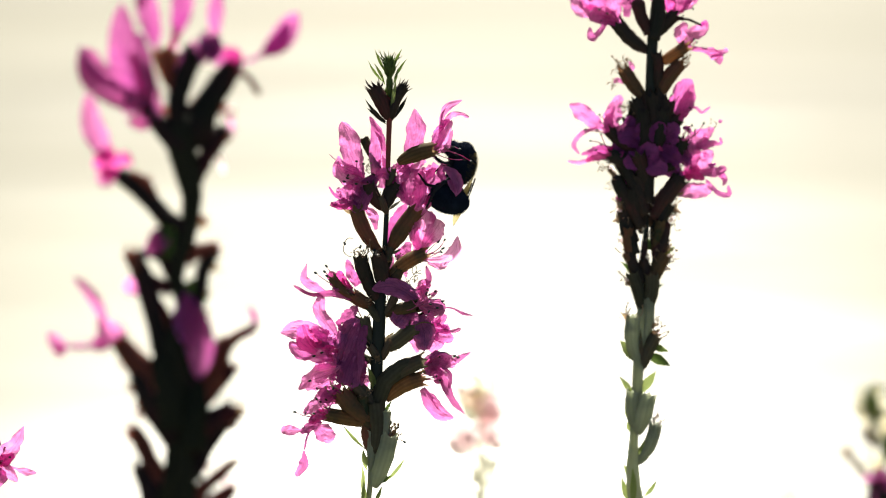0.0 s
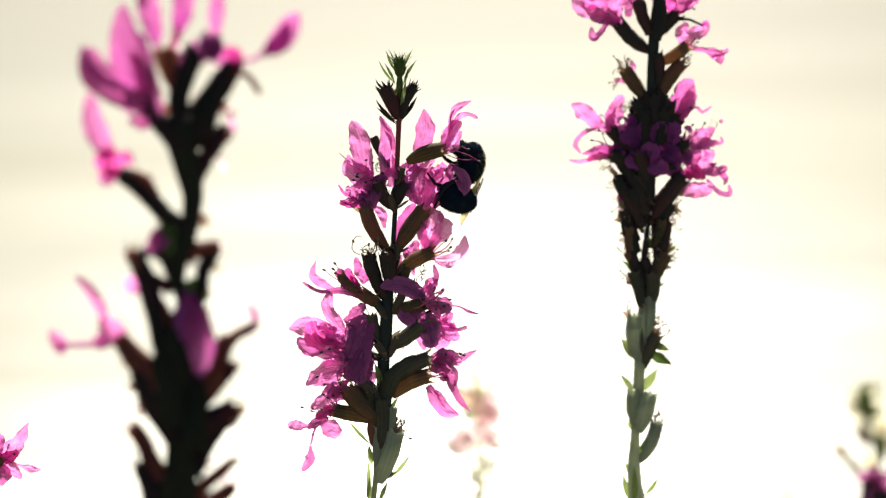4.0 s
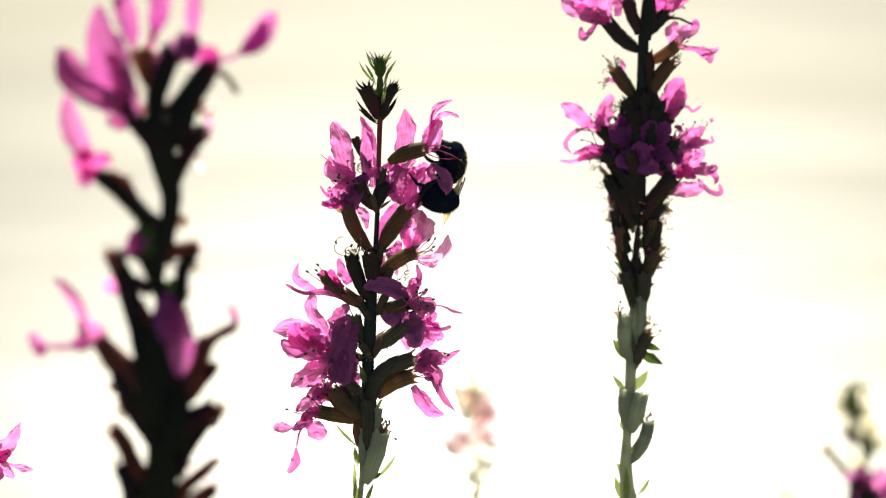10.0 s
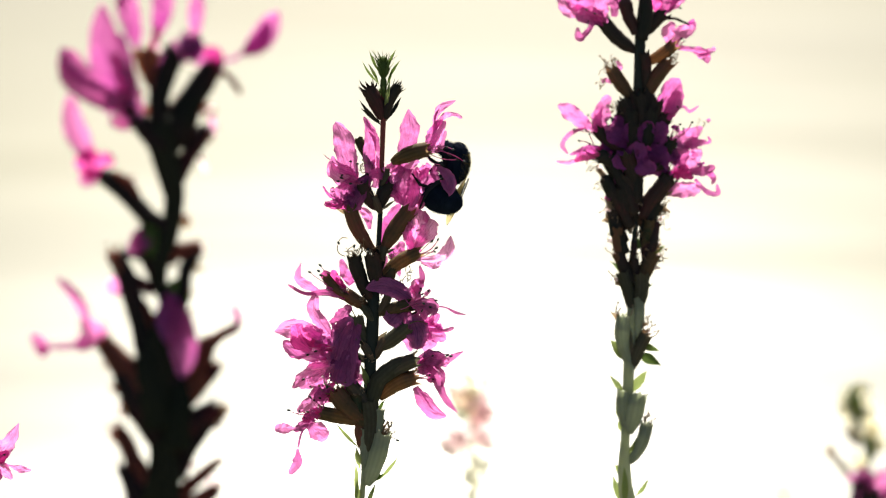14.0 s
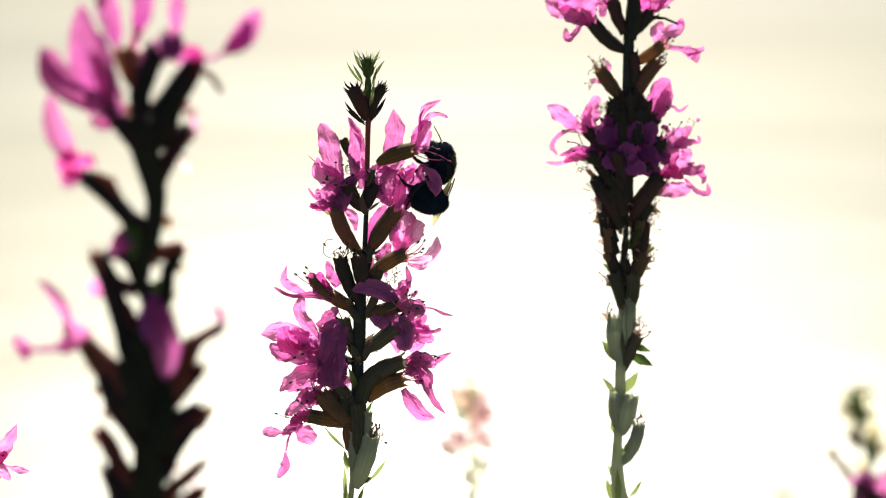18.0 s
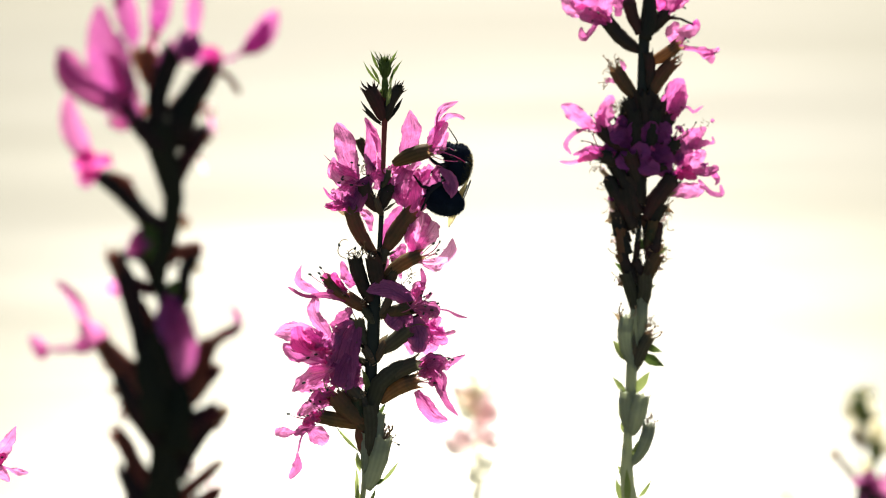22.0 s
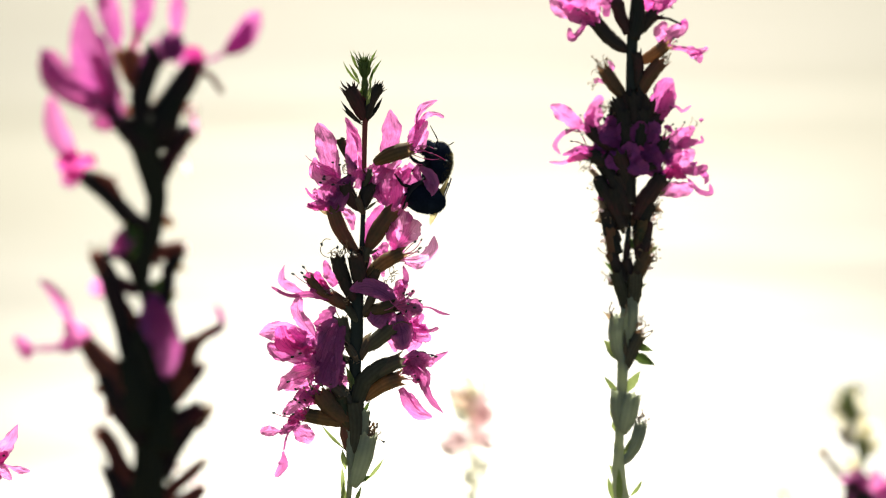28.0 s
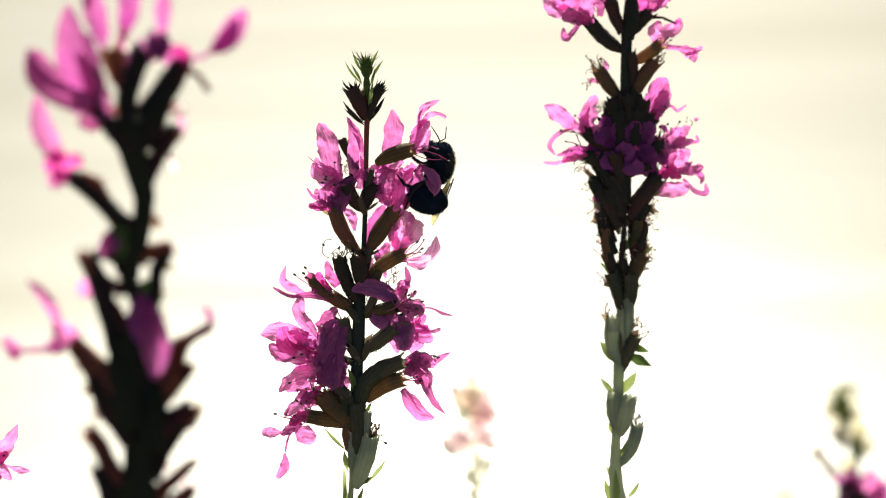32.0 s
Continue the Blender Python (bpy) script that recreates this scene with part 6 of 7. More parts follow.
# ---- what the wind moves: shift to the right and down on the grid, turn, growth by nearness ----
def motions():
    walk(MAIN.thing, [
        (0.0, MAIN.swayed(-2.3, -1.4, -0.42, 0.995)),
        (0.5, MAIN.swayed(-3.5, -0.5, -0.26, 0.995)),
        (1.0, MAIN.swayed(11.2, -2.4, 0.11, 0.993)),
        (1.5, MAIN.swayed(10.4, -1.7, -0.00, 0.991)),
        (2.0, MAIN.swayed(5.6, -2.5, -0.05, 0.991)),
        (2.5, MAIN.swayed(10.8, -2.7, 0.18, 0.989)),
        (3.0, MAIN.swayed(13.9, -4.7, 0.18, 0.988)),
        (3.5, MAIN.swayed(14.3, -4.2, 0.34, 0.985)),
        (5.5, MAIN.swayed(-0.3, -4.9, -0.05, 0.984)),
        (6.0, MAIN.swayed(1.0, -3.6, 0.06, 0.984)),
        (6.5, MAIN.swayed(-10.9, -4.1, -0.30, 0.985)),
        (7.0, MAIN.swayed(-18.5, -2.7, -0.57, 0.987)),
        (7.5, MAIN.swayed(-27.7, -4.7, -0.82, 0.987)),
        (8.0, MAIN.swayed(-22.1, -4.7, -0.67, 0.987)),
        (8.5, MAIN.swayed(-30.5, -4.7, -0.90, 0.987)),
        (9.0, MAIN.swayed(-23.7, -4.5, -0.68, 0.987)),
        (9.5, MAIN.swayed(-22.4, -3.6, -0.67, 0.987)),
        (10.0, MAIN.swayed(-18.3, -3.8, -0.55, 0.986)),
        (10.5, MAIN.swayed(-12.3, -2.8, -0.34, 0.987)),
        (11.0, MAIN.swayed(-13.9, -3.2, -0.33, 0.987)),
        (11.5, MAIN.swayed(1.0, -2.8, 0.06, 0.988)),
        (12.0, MAIN.swayed(-7.8, -3.2, -0.32, 0.988)),
        (12.5, MAIN.swayed(-15.9, -3.0, -0.54, 0.988)),
        (13.0, MAIN.swayed(-19.8, -4.1, -0.57, 0.989)),
        (13.5, MAIN.swayed(-17.2, -3.0, -0.42, 0.988)),
        (14.0, MAIN.swayed(-13.5, -2.4, -0.30, 0.989)),
        (14.5, MAIN.swayed(-9.7, -2.3, -0.30, 0.990)),
        (16.5, MAIN.swayed(-18.4, -2.4, -0.52, 0.991)),
        (17.0, MAIN.swayed(-14.5, -1.2, -0.40, 0.993)),
        (17.5, MAIN.swayed(-25.7, 0.4, -0.66, 0.995)),
        (18.0, MAIN.swayed(-37.8, 0.2, -0.89, 0.995)),
        (18.5, MAIN.swayed(-17.0, 0.7, -0.25, 0.995)),
        (19.0, MAIN.swayed(-23.6, 1.2, -0.47, 0.997)),
        (19.5, MAIN.swayed(-43.5, 4.2, -1.16, 0.999)),
        (20.0, MAIN.swayed(-38.7, 2.1, -0.70, 0.998)),
        (20.5, MAIN.swayed(-22.7, 3.2, -0.21, 0.996)),
        (21.0, MAIN.swayed(-13.0, 0.6, -0.14, 0.996)),
        (21.5, MAIN.swayed(-30.9, 1.4, -0.74, 0.998)),
        (22.0, MAIN.swayed(-11.6, 1.6, -0.19, 0.999)),
        (22.5, MAIN.swayed(-8.1, 0.8, -0.25, 0.998)),
        (23.0, MAIN.swayed(0.0, 0.0, 0.00, 0.995)),
        (23.5, MAIN.swayed(-5.4, -4.1, -0.19, 0.988)),
        (24.0, MAIN.swayed(0.8, -3.4, 0.08, 0.985)),
        (24.5, MAIN.swayed(-4.6, -5.5, -0.28, 0.986)),
        (26.5, MAIN.swayed(-0.1, -3.5, -0.01, 0.986)),
        (27.0, MAIN.swayed(-15.2, -2.8, -0.31, 0.988)),
        (27.5, MAIN.swayed(-18.3, -2.4, -0.49, 0.990)),
        (28.0, MAIN.swayed(-42.8, -0.7, -1.04, 0.992)),
        (28.5, MAIN.swayed(-39.5, -0.6, -0.92, 0.992)),
        (29.0, MAIN.swayed(-32.7, 1.1, -0.76, 0.994)),
        (29.5, MAIN.swayed(-40.6, -0.1, -1.13, 0.995)),
        (30.0, MAIN.swayed(-40.9, 0.9, -1.11, 0.997)),
        (30.5, MAIN.swayed(-60.9, 3.5, -1.30, 0.998)),
        (31.0, MAIN.swayed(-51.1, -0.7, -1.18, 0.996)),
        (31.5, MAIN.swayed(-65.8, 1.9, -1.69, 0.996)),
        (32.0, MAIN.swayed(-39.5, 0.2, -1.03, 0.996)),
    ])
    walk(BEE.thing, [
        (0.0, BEE.swayed(-2.3, -1.4, -0.42, 0.995)),
        (0.5, BEE.swayed(-3.5, -0.5, -0.26, 0.995)),
        (1.0, BEE.swayed(11.2, -2.4, 0.11, 0.993)),
        (1.5, BEE.swayed(10.4, -1.7, -0.00, 0.991)),
        (2.0, BEE.swayed(5.6, -2.5, -0.05, 0.991)),
        (2.5, BEE.swayed(10.8, -2.7, 0.18, 0.989)),
        (3.0, BEE.swayed(13.9, -4.7, 0.18, 0.988)),
        (3.5, BEE.swayed(14.3, -4.2, 0.34, 0.985)),
        (5.5, BEE.swayed(-0.3, -4.9, -0.05, 0.984)),
        (6.0, BEE.swayed(1.0, -3.6, 0.06, 0.984)),
        (6.5, BEE.swayed(-10.9, -4.1, -0.30, 0.985)),
        (7.0, BEE.swayed(-18.5, -2.7, -0.57, 0.987)),
        (7.5, BEE.swayed(-27.7, -4.7, -0.82, 0.987)),
        (8.0, BEE.swayed(-22.1, -4.7, -0.67, 0.987)),
        (8.5, BEE.swayed(-30.5, -4.7, -0.90, 0.987)),
        (9.0, BEE.swayed(-23.7, -4.5, -0.68, 0.987)),
        (9.5, BEE.swayed(-22.4, -3.6, -0.67, 0.987)),
        (10.0, BEE.swayed(-18.3, -3.8, -0.55, 0.986)),
        (10.5, BEE.swayed(-12.3, -2.8, -0.34, 0.987)),
        (11.0, BEE.swayed(-13.9, -3.2, -0.33, 0.987)),
        (11.5, BEE.swayed(1.0, -2.8, 0.06, 0.988)),
        (12.0, BEE.swayed(-7.8, -3.2, -0.32, 0.988)),
        (12.5, BEE.swayed(-15.9, -3.0, -0.54, 0.988)),
        (13.0, BEE.swayed(-19.8, -4.1, -0.57, 0.989)),
        (13.5, BEE.swayed(-17.2, -3.0, -0.42, 0.988)),
        (14.0, BEE.swayed(-13.5, -2.4, -0.30, 0.989)),
        (14.5, BEE.swayed(-9.7, -2.3, -0.30, 0.990)),
        (16.5, BEE.swayed(-18.4, -2.4, -0.52, 0.991)),
        (17.0, BEE.swayed(-14.5, -1.2, -0.40, 0.993)),
        (17.5, BEE.swayed(-25.7, 0.4, -0.66, 0.995)),
        (18.0, BEE.swayed(-37.8, 0.2, -0.89, 0.995)),
        (18.5, BEE.swayed(-17.0, 0.7, -0.25, 0.995)),
        (19.0, BEE.swayed(-23.6, 1.2, -0.47, 0.997)),
        (19.5, BEE.swayed(-43.5, 4.2, -1.16, 0.999)),
        (20.0, BEE.swayed(-38.7, 2.1, -0.70, 0.998)),
        (20.5, BEE.swayed(-22.7, 3.2, -0.21, 0.996)),
        (21.0, BEE.swayed(-13.0, 0.6, -0.14, 0.996)),
        (21.5, BEE.swayed(-30.9, 1.4, -0.74, 0.998)),
        (22.0, BEE.swayed(-11.6, 1.6, -0.19, 0.999)),
        (22.5, BEE.swayed(-8.1, 0.8, -0.25, 0.998)),
        (23.0, BEE.swayed(0.0, 0.0, 0.00, 0.995)),
        (23.5, BEE.swayed(-5.4, -4.1, -0.19, 0.988)),
        (24.0, BEE.swayed(0.8, -3.4, 0.08, 0.985)),
        (24.5, BEE.swayed(-4.6, -5.5, -0.28, 0.986)),
        (26.5, BEE.swayed(-0.1, -3.5, -0.01, 0.986)),
        (27.0, BEE.swayed(-15.2, -2.8, -0.31, 0.988)),
        (27.5, BEE.swayed(-18.3, -2.4, -0.49, 0.990)),
        (28.0, BEE.swayed(-42.8, -0.7, -1.04, 0.992)),
        (28.5, BEE.swayed(-39.5, -0.6, -0.92, 0.992)),
        (29.0, BEE.swayed(-32.7, 1.1, -0.76, 0.994)),
        (29.5, BEE.swayed(-40.6, -0.1, -1.13, 0.995)),
        (30.0, BEE.swayed(-40.9, 0.9, -1.11, 0.997)),
        (30.5, BEE.swayed(-60.9, 3.5, -1.30, 0.998)),
        (31.0, BEE.swayed(-51.1, -0.7, -1.18, 0.996)),
        (31.5, BEE.swayed(-65.8, 1.9, -1.69, 0.996)),
        (32.0, BEE.swayed(-39.5, 0.2, -1.03, 0.996)),
    ])
    walk(TALL.thing, [
        (0.0, TALL.swayed(9.1, 0.6, 0.23, 1.001)),
        (0.5, TALL.swayed(9.3, 1.4, 0.16, 1.000)),
        (1.0, TALL.swayed(10.8, 0.0, 0.02, 1.000)),
        (1.5, TALL.swayed(13.6, -0.2, 0.34, 1.000)),
        (2.0, TALL.swayed(11.5, -0.3, 0.27, 1.000)),
        (2.5, TALL.swayed(13.7, -0.1, 0.22, 0.998)),
        (3.0, TALL.swayed(14.3, -0.9, 0.29, 0.997)),
        (3.5, TALL.swayed(12.4, -0.9, 0.26, 0.996)),
        (5.5, TALL.swayed(7.9, -1.6, 0.19, 0.996)),
        (6.0, TALL.swayed(-1.0, -1.3, -0.10, 0.997)),
        (6.5, TALL.swayed(-2.0, -1.5, 0.05, 0.997)),
        (7.0, TALL.swayed(-10.4, -1.3, -0.26, 0.998)),
        (7.5, TALL.swayed(-11.1, -1.2, -0.24, 0.998)),
        (8.0, TALL.swayed(-7.8, -1.5, 0.01, 0.997)),
        (8.5, TALL.swayed(-11.5, -1.3, -0.26, 0.997)),
        (9.0, TALL.swayed(-9.5, -1.3, -0.22, 0.997)),
        (9.5, TALL.swayed(-7.2, -1.2, -0.11, 0.998)),
        (10.0, TALL.swayed(-5.2, -1.3, -0.06, 0.999)),
        (10.5, TALL.swayed(-5.6, -1.2, -0.11, 0.999)),
        (11.0, TALL.swayed(-8.4, -1.1, -0.23, 0.998)),
        (11.5, TALL.swayed(-4.0, -0.6, -0.06, 0.998)),
        (12.0, TALL.swayed(-6.7, -0.6, -0.22, 0.999)),
        (12.5, TALL.swayed(-5.2, -1.3, -0.06, 0.999)),
        (13.0, TALL.swayed(-2.5, -1.3, 0.08, 0.999)),
        (13.5, TALL.swayed(-4.1, -0.7, -0.08, 0.999)),
        (14.0, TALL.swayed(-9.8, -0.3, -0.29, 1.000)),
        (14.5, TALL.swayed(-9.2, -0.2, -0.09, 1.001)),
        (16.5, TALL.swayed(-13.6, -0.1, -0.60, 1.001)),
        (17.0, TALL.swayed(-12.4, -0.2, -0.38, 1.002)),
        (17.5, TALL.swayed(-17.9, 0.7, -0.52, 1.002)),
        (18.0, TALL.swayed(-26.6, 0.7, -0.87, 1.003)),
        (18.5, TALL.swayed(-26.6, 0.3, -0.82, 1.003)),
        (19.0, TALL.swayed(-27.8, 0.8, -0.77, 1.005)),
        (19.5, TALL.swayed(-23.0, 2.1, -0.58, 1.006)),
        (20.0, TALL.swayed(-15.9, 2.0, -0.34, 1.006)),
        (20.5, TALL.swayed(-22.4, 1.8, -0.55, 1.005)),
        (21.0, TALL.swayed(-15.4, 0.6, -0.43, 1.004)),
        (21.5, TALL.swayed(-17.1, 1.0, -0.43, 1.004)),
        (22.0, TALL.swayed(-4.0, 0.8, -0.11, 1.004)),
        (22.5, TALL.swayed(1.5, 1.0, 0.01, 1.002)),
        (23.0, TALL.swayed(-0.0, 0.0, -0.00, 1.000)),
        (23.5, TALL.swayed(5.4, -0.8, 0.14, 0.999)),
        (24.0, TALL.swayed(5.8, -0.8, 0.19, 0.997)),
        (24.5, TALL.swayed(1.9, -1.3, 0.10, 0.997)),
        (26.5, TALL.swayed(1.3, -0.5, 0.10, 0.998)),
        (27.0, TALL.swayed(-8.5, -0.4, -0.14, 0.999)),
        (27.5, TALL.swayed(-6.1, 0.0, 0.00, 1.000)),
        (28.0, TALL.swayed(-22.0, -0.1, -0.58, 1.001)),
        (28.5, TALL.swayed(-29.4, 0.0, -0.80, 1.003)),
        (29.0, TALL.swayed(-30.5, 0.8, -0.88, 1.005)),
        (29.5, TALL.swayed(-31.3, 0.8, -1.04, 1.007)),
        (30.0, TALL.swayed(-24.8, 1.7, -0.67, 1.008)),
        (30.5, TALL.swayed(-45.4, 1.4, -1.32, 1.008)),
        (31.0, TALL.swayed(-40.8, 0.2, -1.23, 1.007)),
        (31.5, TALL.swayed(-45.1, 1.4, -1.20, 1.006)),
        (32.0, TALL.swayed(-30.2, 0.8, -0.93, 1.006)),
    ])
    walk(CLOSE.thing, [
        (0.0, CLOSE.swayed(9.2, -1.1, 0.20, 0.996)),
        (0.5, CLOSE.swayed(5.1, -0.7, 0.22, 0.996)),
        (1.0, CLOSE.swayed(7.9, -1.0, 0.07, 0.995)),
        (1.5, CLOSE.swayed(18.7, -0.8, 0.42, 0.994)),
        (2.0, CLOSE.swayed(23.6, -1.5, 0.35, 0.994)),
        (2.5, CLOSE.swayed(12.0, -0.9, 0.09, 0.993)),
        (3.0, CLOSE.swayed(22.0, -2.3, 0.28, 0.994)),
        (3.5, CLOSE.swayed(11.1, -2.9, 0.27, 0.993)),
        (5.5, CLOSE.swayed(4.7, -2.0, 0.08, 0.991)),
        (6.0, CLOSE.swayed(-5.1, -1.3, -0.01, 0.991)),
        (6.5, CLOSE.swayed(-10.3, -1.8, -0.09, 0.994)),
        (7.0, CLOSE.swayed(-36.8, -1.9, -0.75, 0.995)),
        (7.5, CLOSE.swayed(-28.2, -2.1, -0.34, 0.994)),
        (8.0, CLOSE.swayed(-42.7, -2.6, -0.59, 0.993)),
        (8.5, CLOSE.swayed(-36.9, -2.0, -0.41, 0.994)),
        (9.0, CLOSE.swayed(-33.9, -2.0, -0.41, 0.995)),
        (9.5, CLOSE.swayed(-30.2, -2.1, -0.39, 0.995)),
        (10.0, CLOSE.swayed(-26.7, -2.1, -0.34, 0.995)),
        (10.5, CLOSE.swayed(-34.6, -1.7, -0.68, 0.995)),
        (11.0, CLOSE.swayed(-20.6, -1.9, -0.31, 0.995)),
        (11.5, CLOSE.swayed(-20.0, -1.7, -0.40, 0.996)),
        (12.0, CLOSE.swayed(-17.3, -1.2, -0.25, 0.996)),
        (12.5, CLOSE.swayed(-15.7, -2.3, -0.24, 0.995)),
        (13.0, CLOSE.swayed(-19.8, -1.8, -0.35, 0.995)),
        (13.5, CLOSE.swayed(-13.1, -1.6, -0.05, 0.995)),
        (14.0, CLOSE.swayed(-21.8, -1.7, -0.26, 0.995)),
        (14.5, CLOSE.swayed(-26.2, -1.0, -0.29, 0.996)),
        (16.5, CLOSE.swayed(-22.1, -1.4, -0.37, 0.996)),
        (17.0, CLOSE.swayed(-20.9, -0.9, -0.36, 0.997)),
        (17.5, CLOSE.swayed(-31.0, -0.6, -0.38, 1.000)),
        (18.0, CLOSE.swayed(-53.3, -0.1, -0.79, 1.003)),
        (18.5, CLOSE.swayed(-48.6, 0.2, -0.74, 1.003)),
        (19.0, CLOSE.swayed(-47.6, -0.2, -0.92, 1.003)),
        (19.5, CLOSE.swayed(-60.6, 0.3, -1.02, 1.005)),
        (20.0, CLOSE.swayed(-49.5, 1.4, -0.62, 1.004)),
        (20.5, CLOSE.swayed(-39.3, 0.8, -0.64, 1.003)),
        (21.0, CLOSE.swayed(-50.2, -0.1, -0.79, 1.003)),
        (21.5, CLOSE.swayed(-41.0, -0.0, -0.53, 1.003)),
        (22.0, CLOSE.swayed(-23.3, 0.3, -0.56, 1.002)),
        (22.5, CLOSE.swayed(-17.8, -0.1, -0.26, 1.001)),
        (23.0, CLOSE.swayed(-0.0, 0.0, -0.00, 0.999)),
        (23.5, CLOSE.swayed(-10.9, -1.2, -0.19, 0.996)),
        (24.0, CLOSE.swayed(-0.9, -2.3, 0.08, 0.995)),
        (24.5, CLOSE.swayed(-16.1, -2.4, -0.20, 0.994)),
        (26.5, CLOSE.swayed(1.8, -0.2, 0.29, 0.995)),
        (27.0, CLOSE.swayed(-13.2, -0.1, 0.01, 0.996)),
        (27.5, CLOSE.swayed(-33.4, -0.8, -0.35, 0.997)),
        (28.0, CLOSE.swayed(-52.2, -0.4, -0.79, 0.998)),
        (28.5, CLOSE.swayed(-37.7, -1.0, -0.46, 0.998)),
        (29.0, CLOSE.swayed(-62.3, -0.3, -0.89, 0.999)),
        (29.5, CLOSE.swayed(-66.4, -0.5, -1.06, 1.001)),
        (30.0, CLOSE.swayed(-52.5, -0.0, -0.95, 1.002)),
        (30.5, CLOSE.swayed(-48.0, 0.9, -0.64, 1.003)),
        (31.0, CLOSE.swayed(-90.0, -0.2, -1.42, 1.003)),
        (31.5, CLOSE.swayed(-79.0, -0.2, -1.34, 1.002)),
        (32.0, CLOSE.swayed(-73.8, -0.3, -1.29, 1.002)),
    ])
    walk(EDGE.thing, [
        (0.0, EDGE.swayed(3.1, 3.1, 0.00, 1.000)),
        (0.5, EDGE.swayed(6.1, 1.5, 0.00, 1.000)),
        (1.0, EDGE.swayed(9.2, 1.5, 0.00, 1.000)),
        (1.5, EDGE.swayed(9.2, 1.5, 0.00, 1.000)),
        (2.0, EDGE.swayed(10.7, 1.5, 0.00, 1.000)),
        (2.5, EDGE.swayed(10.7, 0.0, 0.00, 1.000)),
        (3.0, EDGE.swayed(10.7, 0.0, 0.00, 1.000)),
        (3.5, EDGE.swayed(10.7, -1.5, 0.00, 1.000)),
        (5.5, EDGE.swayed(7.7, -3.0, 0.00, 1.000)),
        (6.0, EDGE.swayed(4.6, -3.0, 0.00, 1.000)),
        (6.5, EDGE.swayed(-1.5, -3.0, 0.00, 1.000)),
        (7.0, EDGE.swayed(-4.6, -3.0, 0.00, 1.000)),
        (7.5, EDGE.swayed(-4.6, -3.0, 0.00, 1.000)),
        (8.0, EDGE.swayed(-3.1, -3.0, 0.00, 1.000)),
        (8.5, EDGE.swayed(0.0, -3.0, 0.00, 1.000)),
        (9.0, EDGE.swayed(-1.5, -3.0, 0.00, 1.000)),
        (9.5, EDGE.swayed(-1.5, -3.0, 0.00, 1.000)),
        (10.0, EDGE.swayed(-3.1, -3.0, 0.00, 1.000)),
        (10.5, EDGE.swayed(-1.5, -1.5, 0.00, 1.000)),
        (11.0, EDGE.swayed(0.0, -1.5, 0.00, 1.000)),
        (11.5, EDGE.swayed(3.1, -1.5, 0.00, 1.000)),
        (12.0, EDGE.swayed(1.5, -1.5, 0.00, 1.000)),
        (12.5, EDGE.swayed(1.5, -1.5, 0.00, 1.000)),
        (13.0, EDGE.swayed(1.5, -1.5, 0.00, 1.000)),
        (13.5, EDGE.swayed(0.0, -1.5, 0.00, 1.000)),
        (14.0, EDGE.swayed(-6.1, -1.5, 0.00, 1.000)),
        (14.5, EDGE.swayed(-3.1, -1.5, 0.00, 1.000)),
        (16.5, EDGE.swayed(-3.1, 0.0, 0.00, 1.000)),
        (17.0, EDGE.swayed(-4.6, 0.0, 0.00, 1.000)),
        (17.5, EDGE.swayed(-7.7, 0.0, 0.00, 1.000)),
        (18.0, EDGE.swayed(-9.2, 0.0, 0.00, 1.000)),
        (18.5, EDGE.swayed(-10.7, 0.0, 0.00, 1.000)),
        (19.0, EDGE.swayed(-9.2, 0.0, 0.00, 1.000)),
        (21.0, EDGE.swayed(-13.8, 0.0, 0.00, 1.000)),
        (22.0, EDGE.swayed(-10.7, 3.1, 0.00, 1.000)),
        (22.5, EDGE.swayed(1.5, 1.5, 0.00, 1.000)),
        (23.0, EDGE.swayed(0.0, 0.0, 0.00, 1.000)),
        (23.5, EDGE.swayed(-1.5, -1.5, 0.00, 1.000)),
        (24.0, EDGE.swayed(4.6, -1.5, 0.00, 1.000)),
        (24.5, EDGE.swayed(3.1, -1.5, 0.00, 1.000)),
        (26.5, EDGE.swayed(3.1, 0.0, 0.00, 1.000)),
        (27.0, EDGE.swayed(1.5, -1.5, 0.00, 1.000)),
        (27.5, EDGE.swayed(-4.6, 0.0, 0.00, 1.000)),
        (28.0, EDGE.swayed(-7.7, 0.0, 0.00, 1.000)),
        (28.5, EDGE.swayed(-7.7, 0.0, 0.00, 1.000)),
        (29.0, EDGE.swayed(-10.7, 0.0, 0.00, 1.000)),
        (29.5, EDGE.swayed(-7.7, 0.0, 0.00, 1.000)),
        (30.0, EDGE.swayed(-10.7, 1.5, 0.00, 1.000)),
        (30.5, EDGE.swayed(-12.2, 0.0, 0.00, 1.000)),
        (31.0, EDGE.swayed(-12.2, -1.5, 0.00, 1.000)),
        (31.5, EDGE.swayed(-13.8, 0.0, 0.00, 1.000)),
        (32.0, EDGE.swayed(-7.7, 0.0, 0.00, 1.000)),
    ])
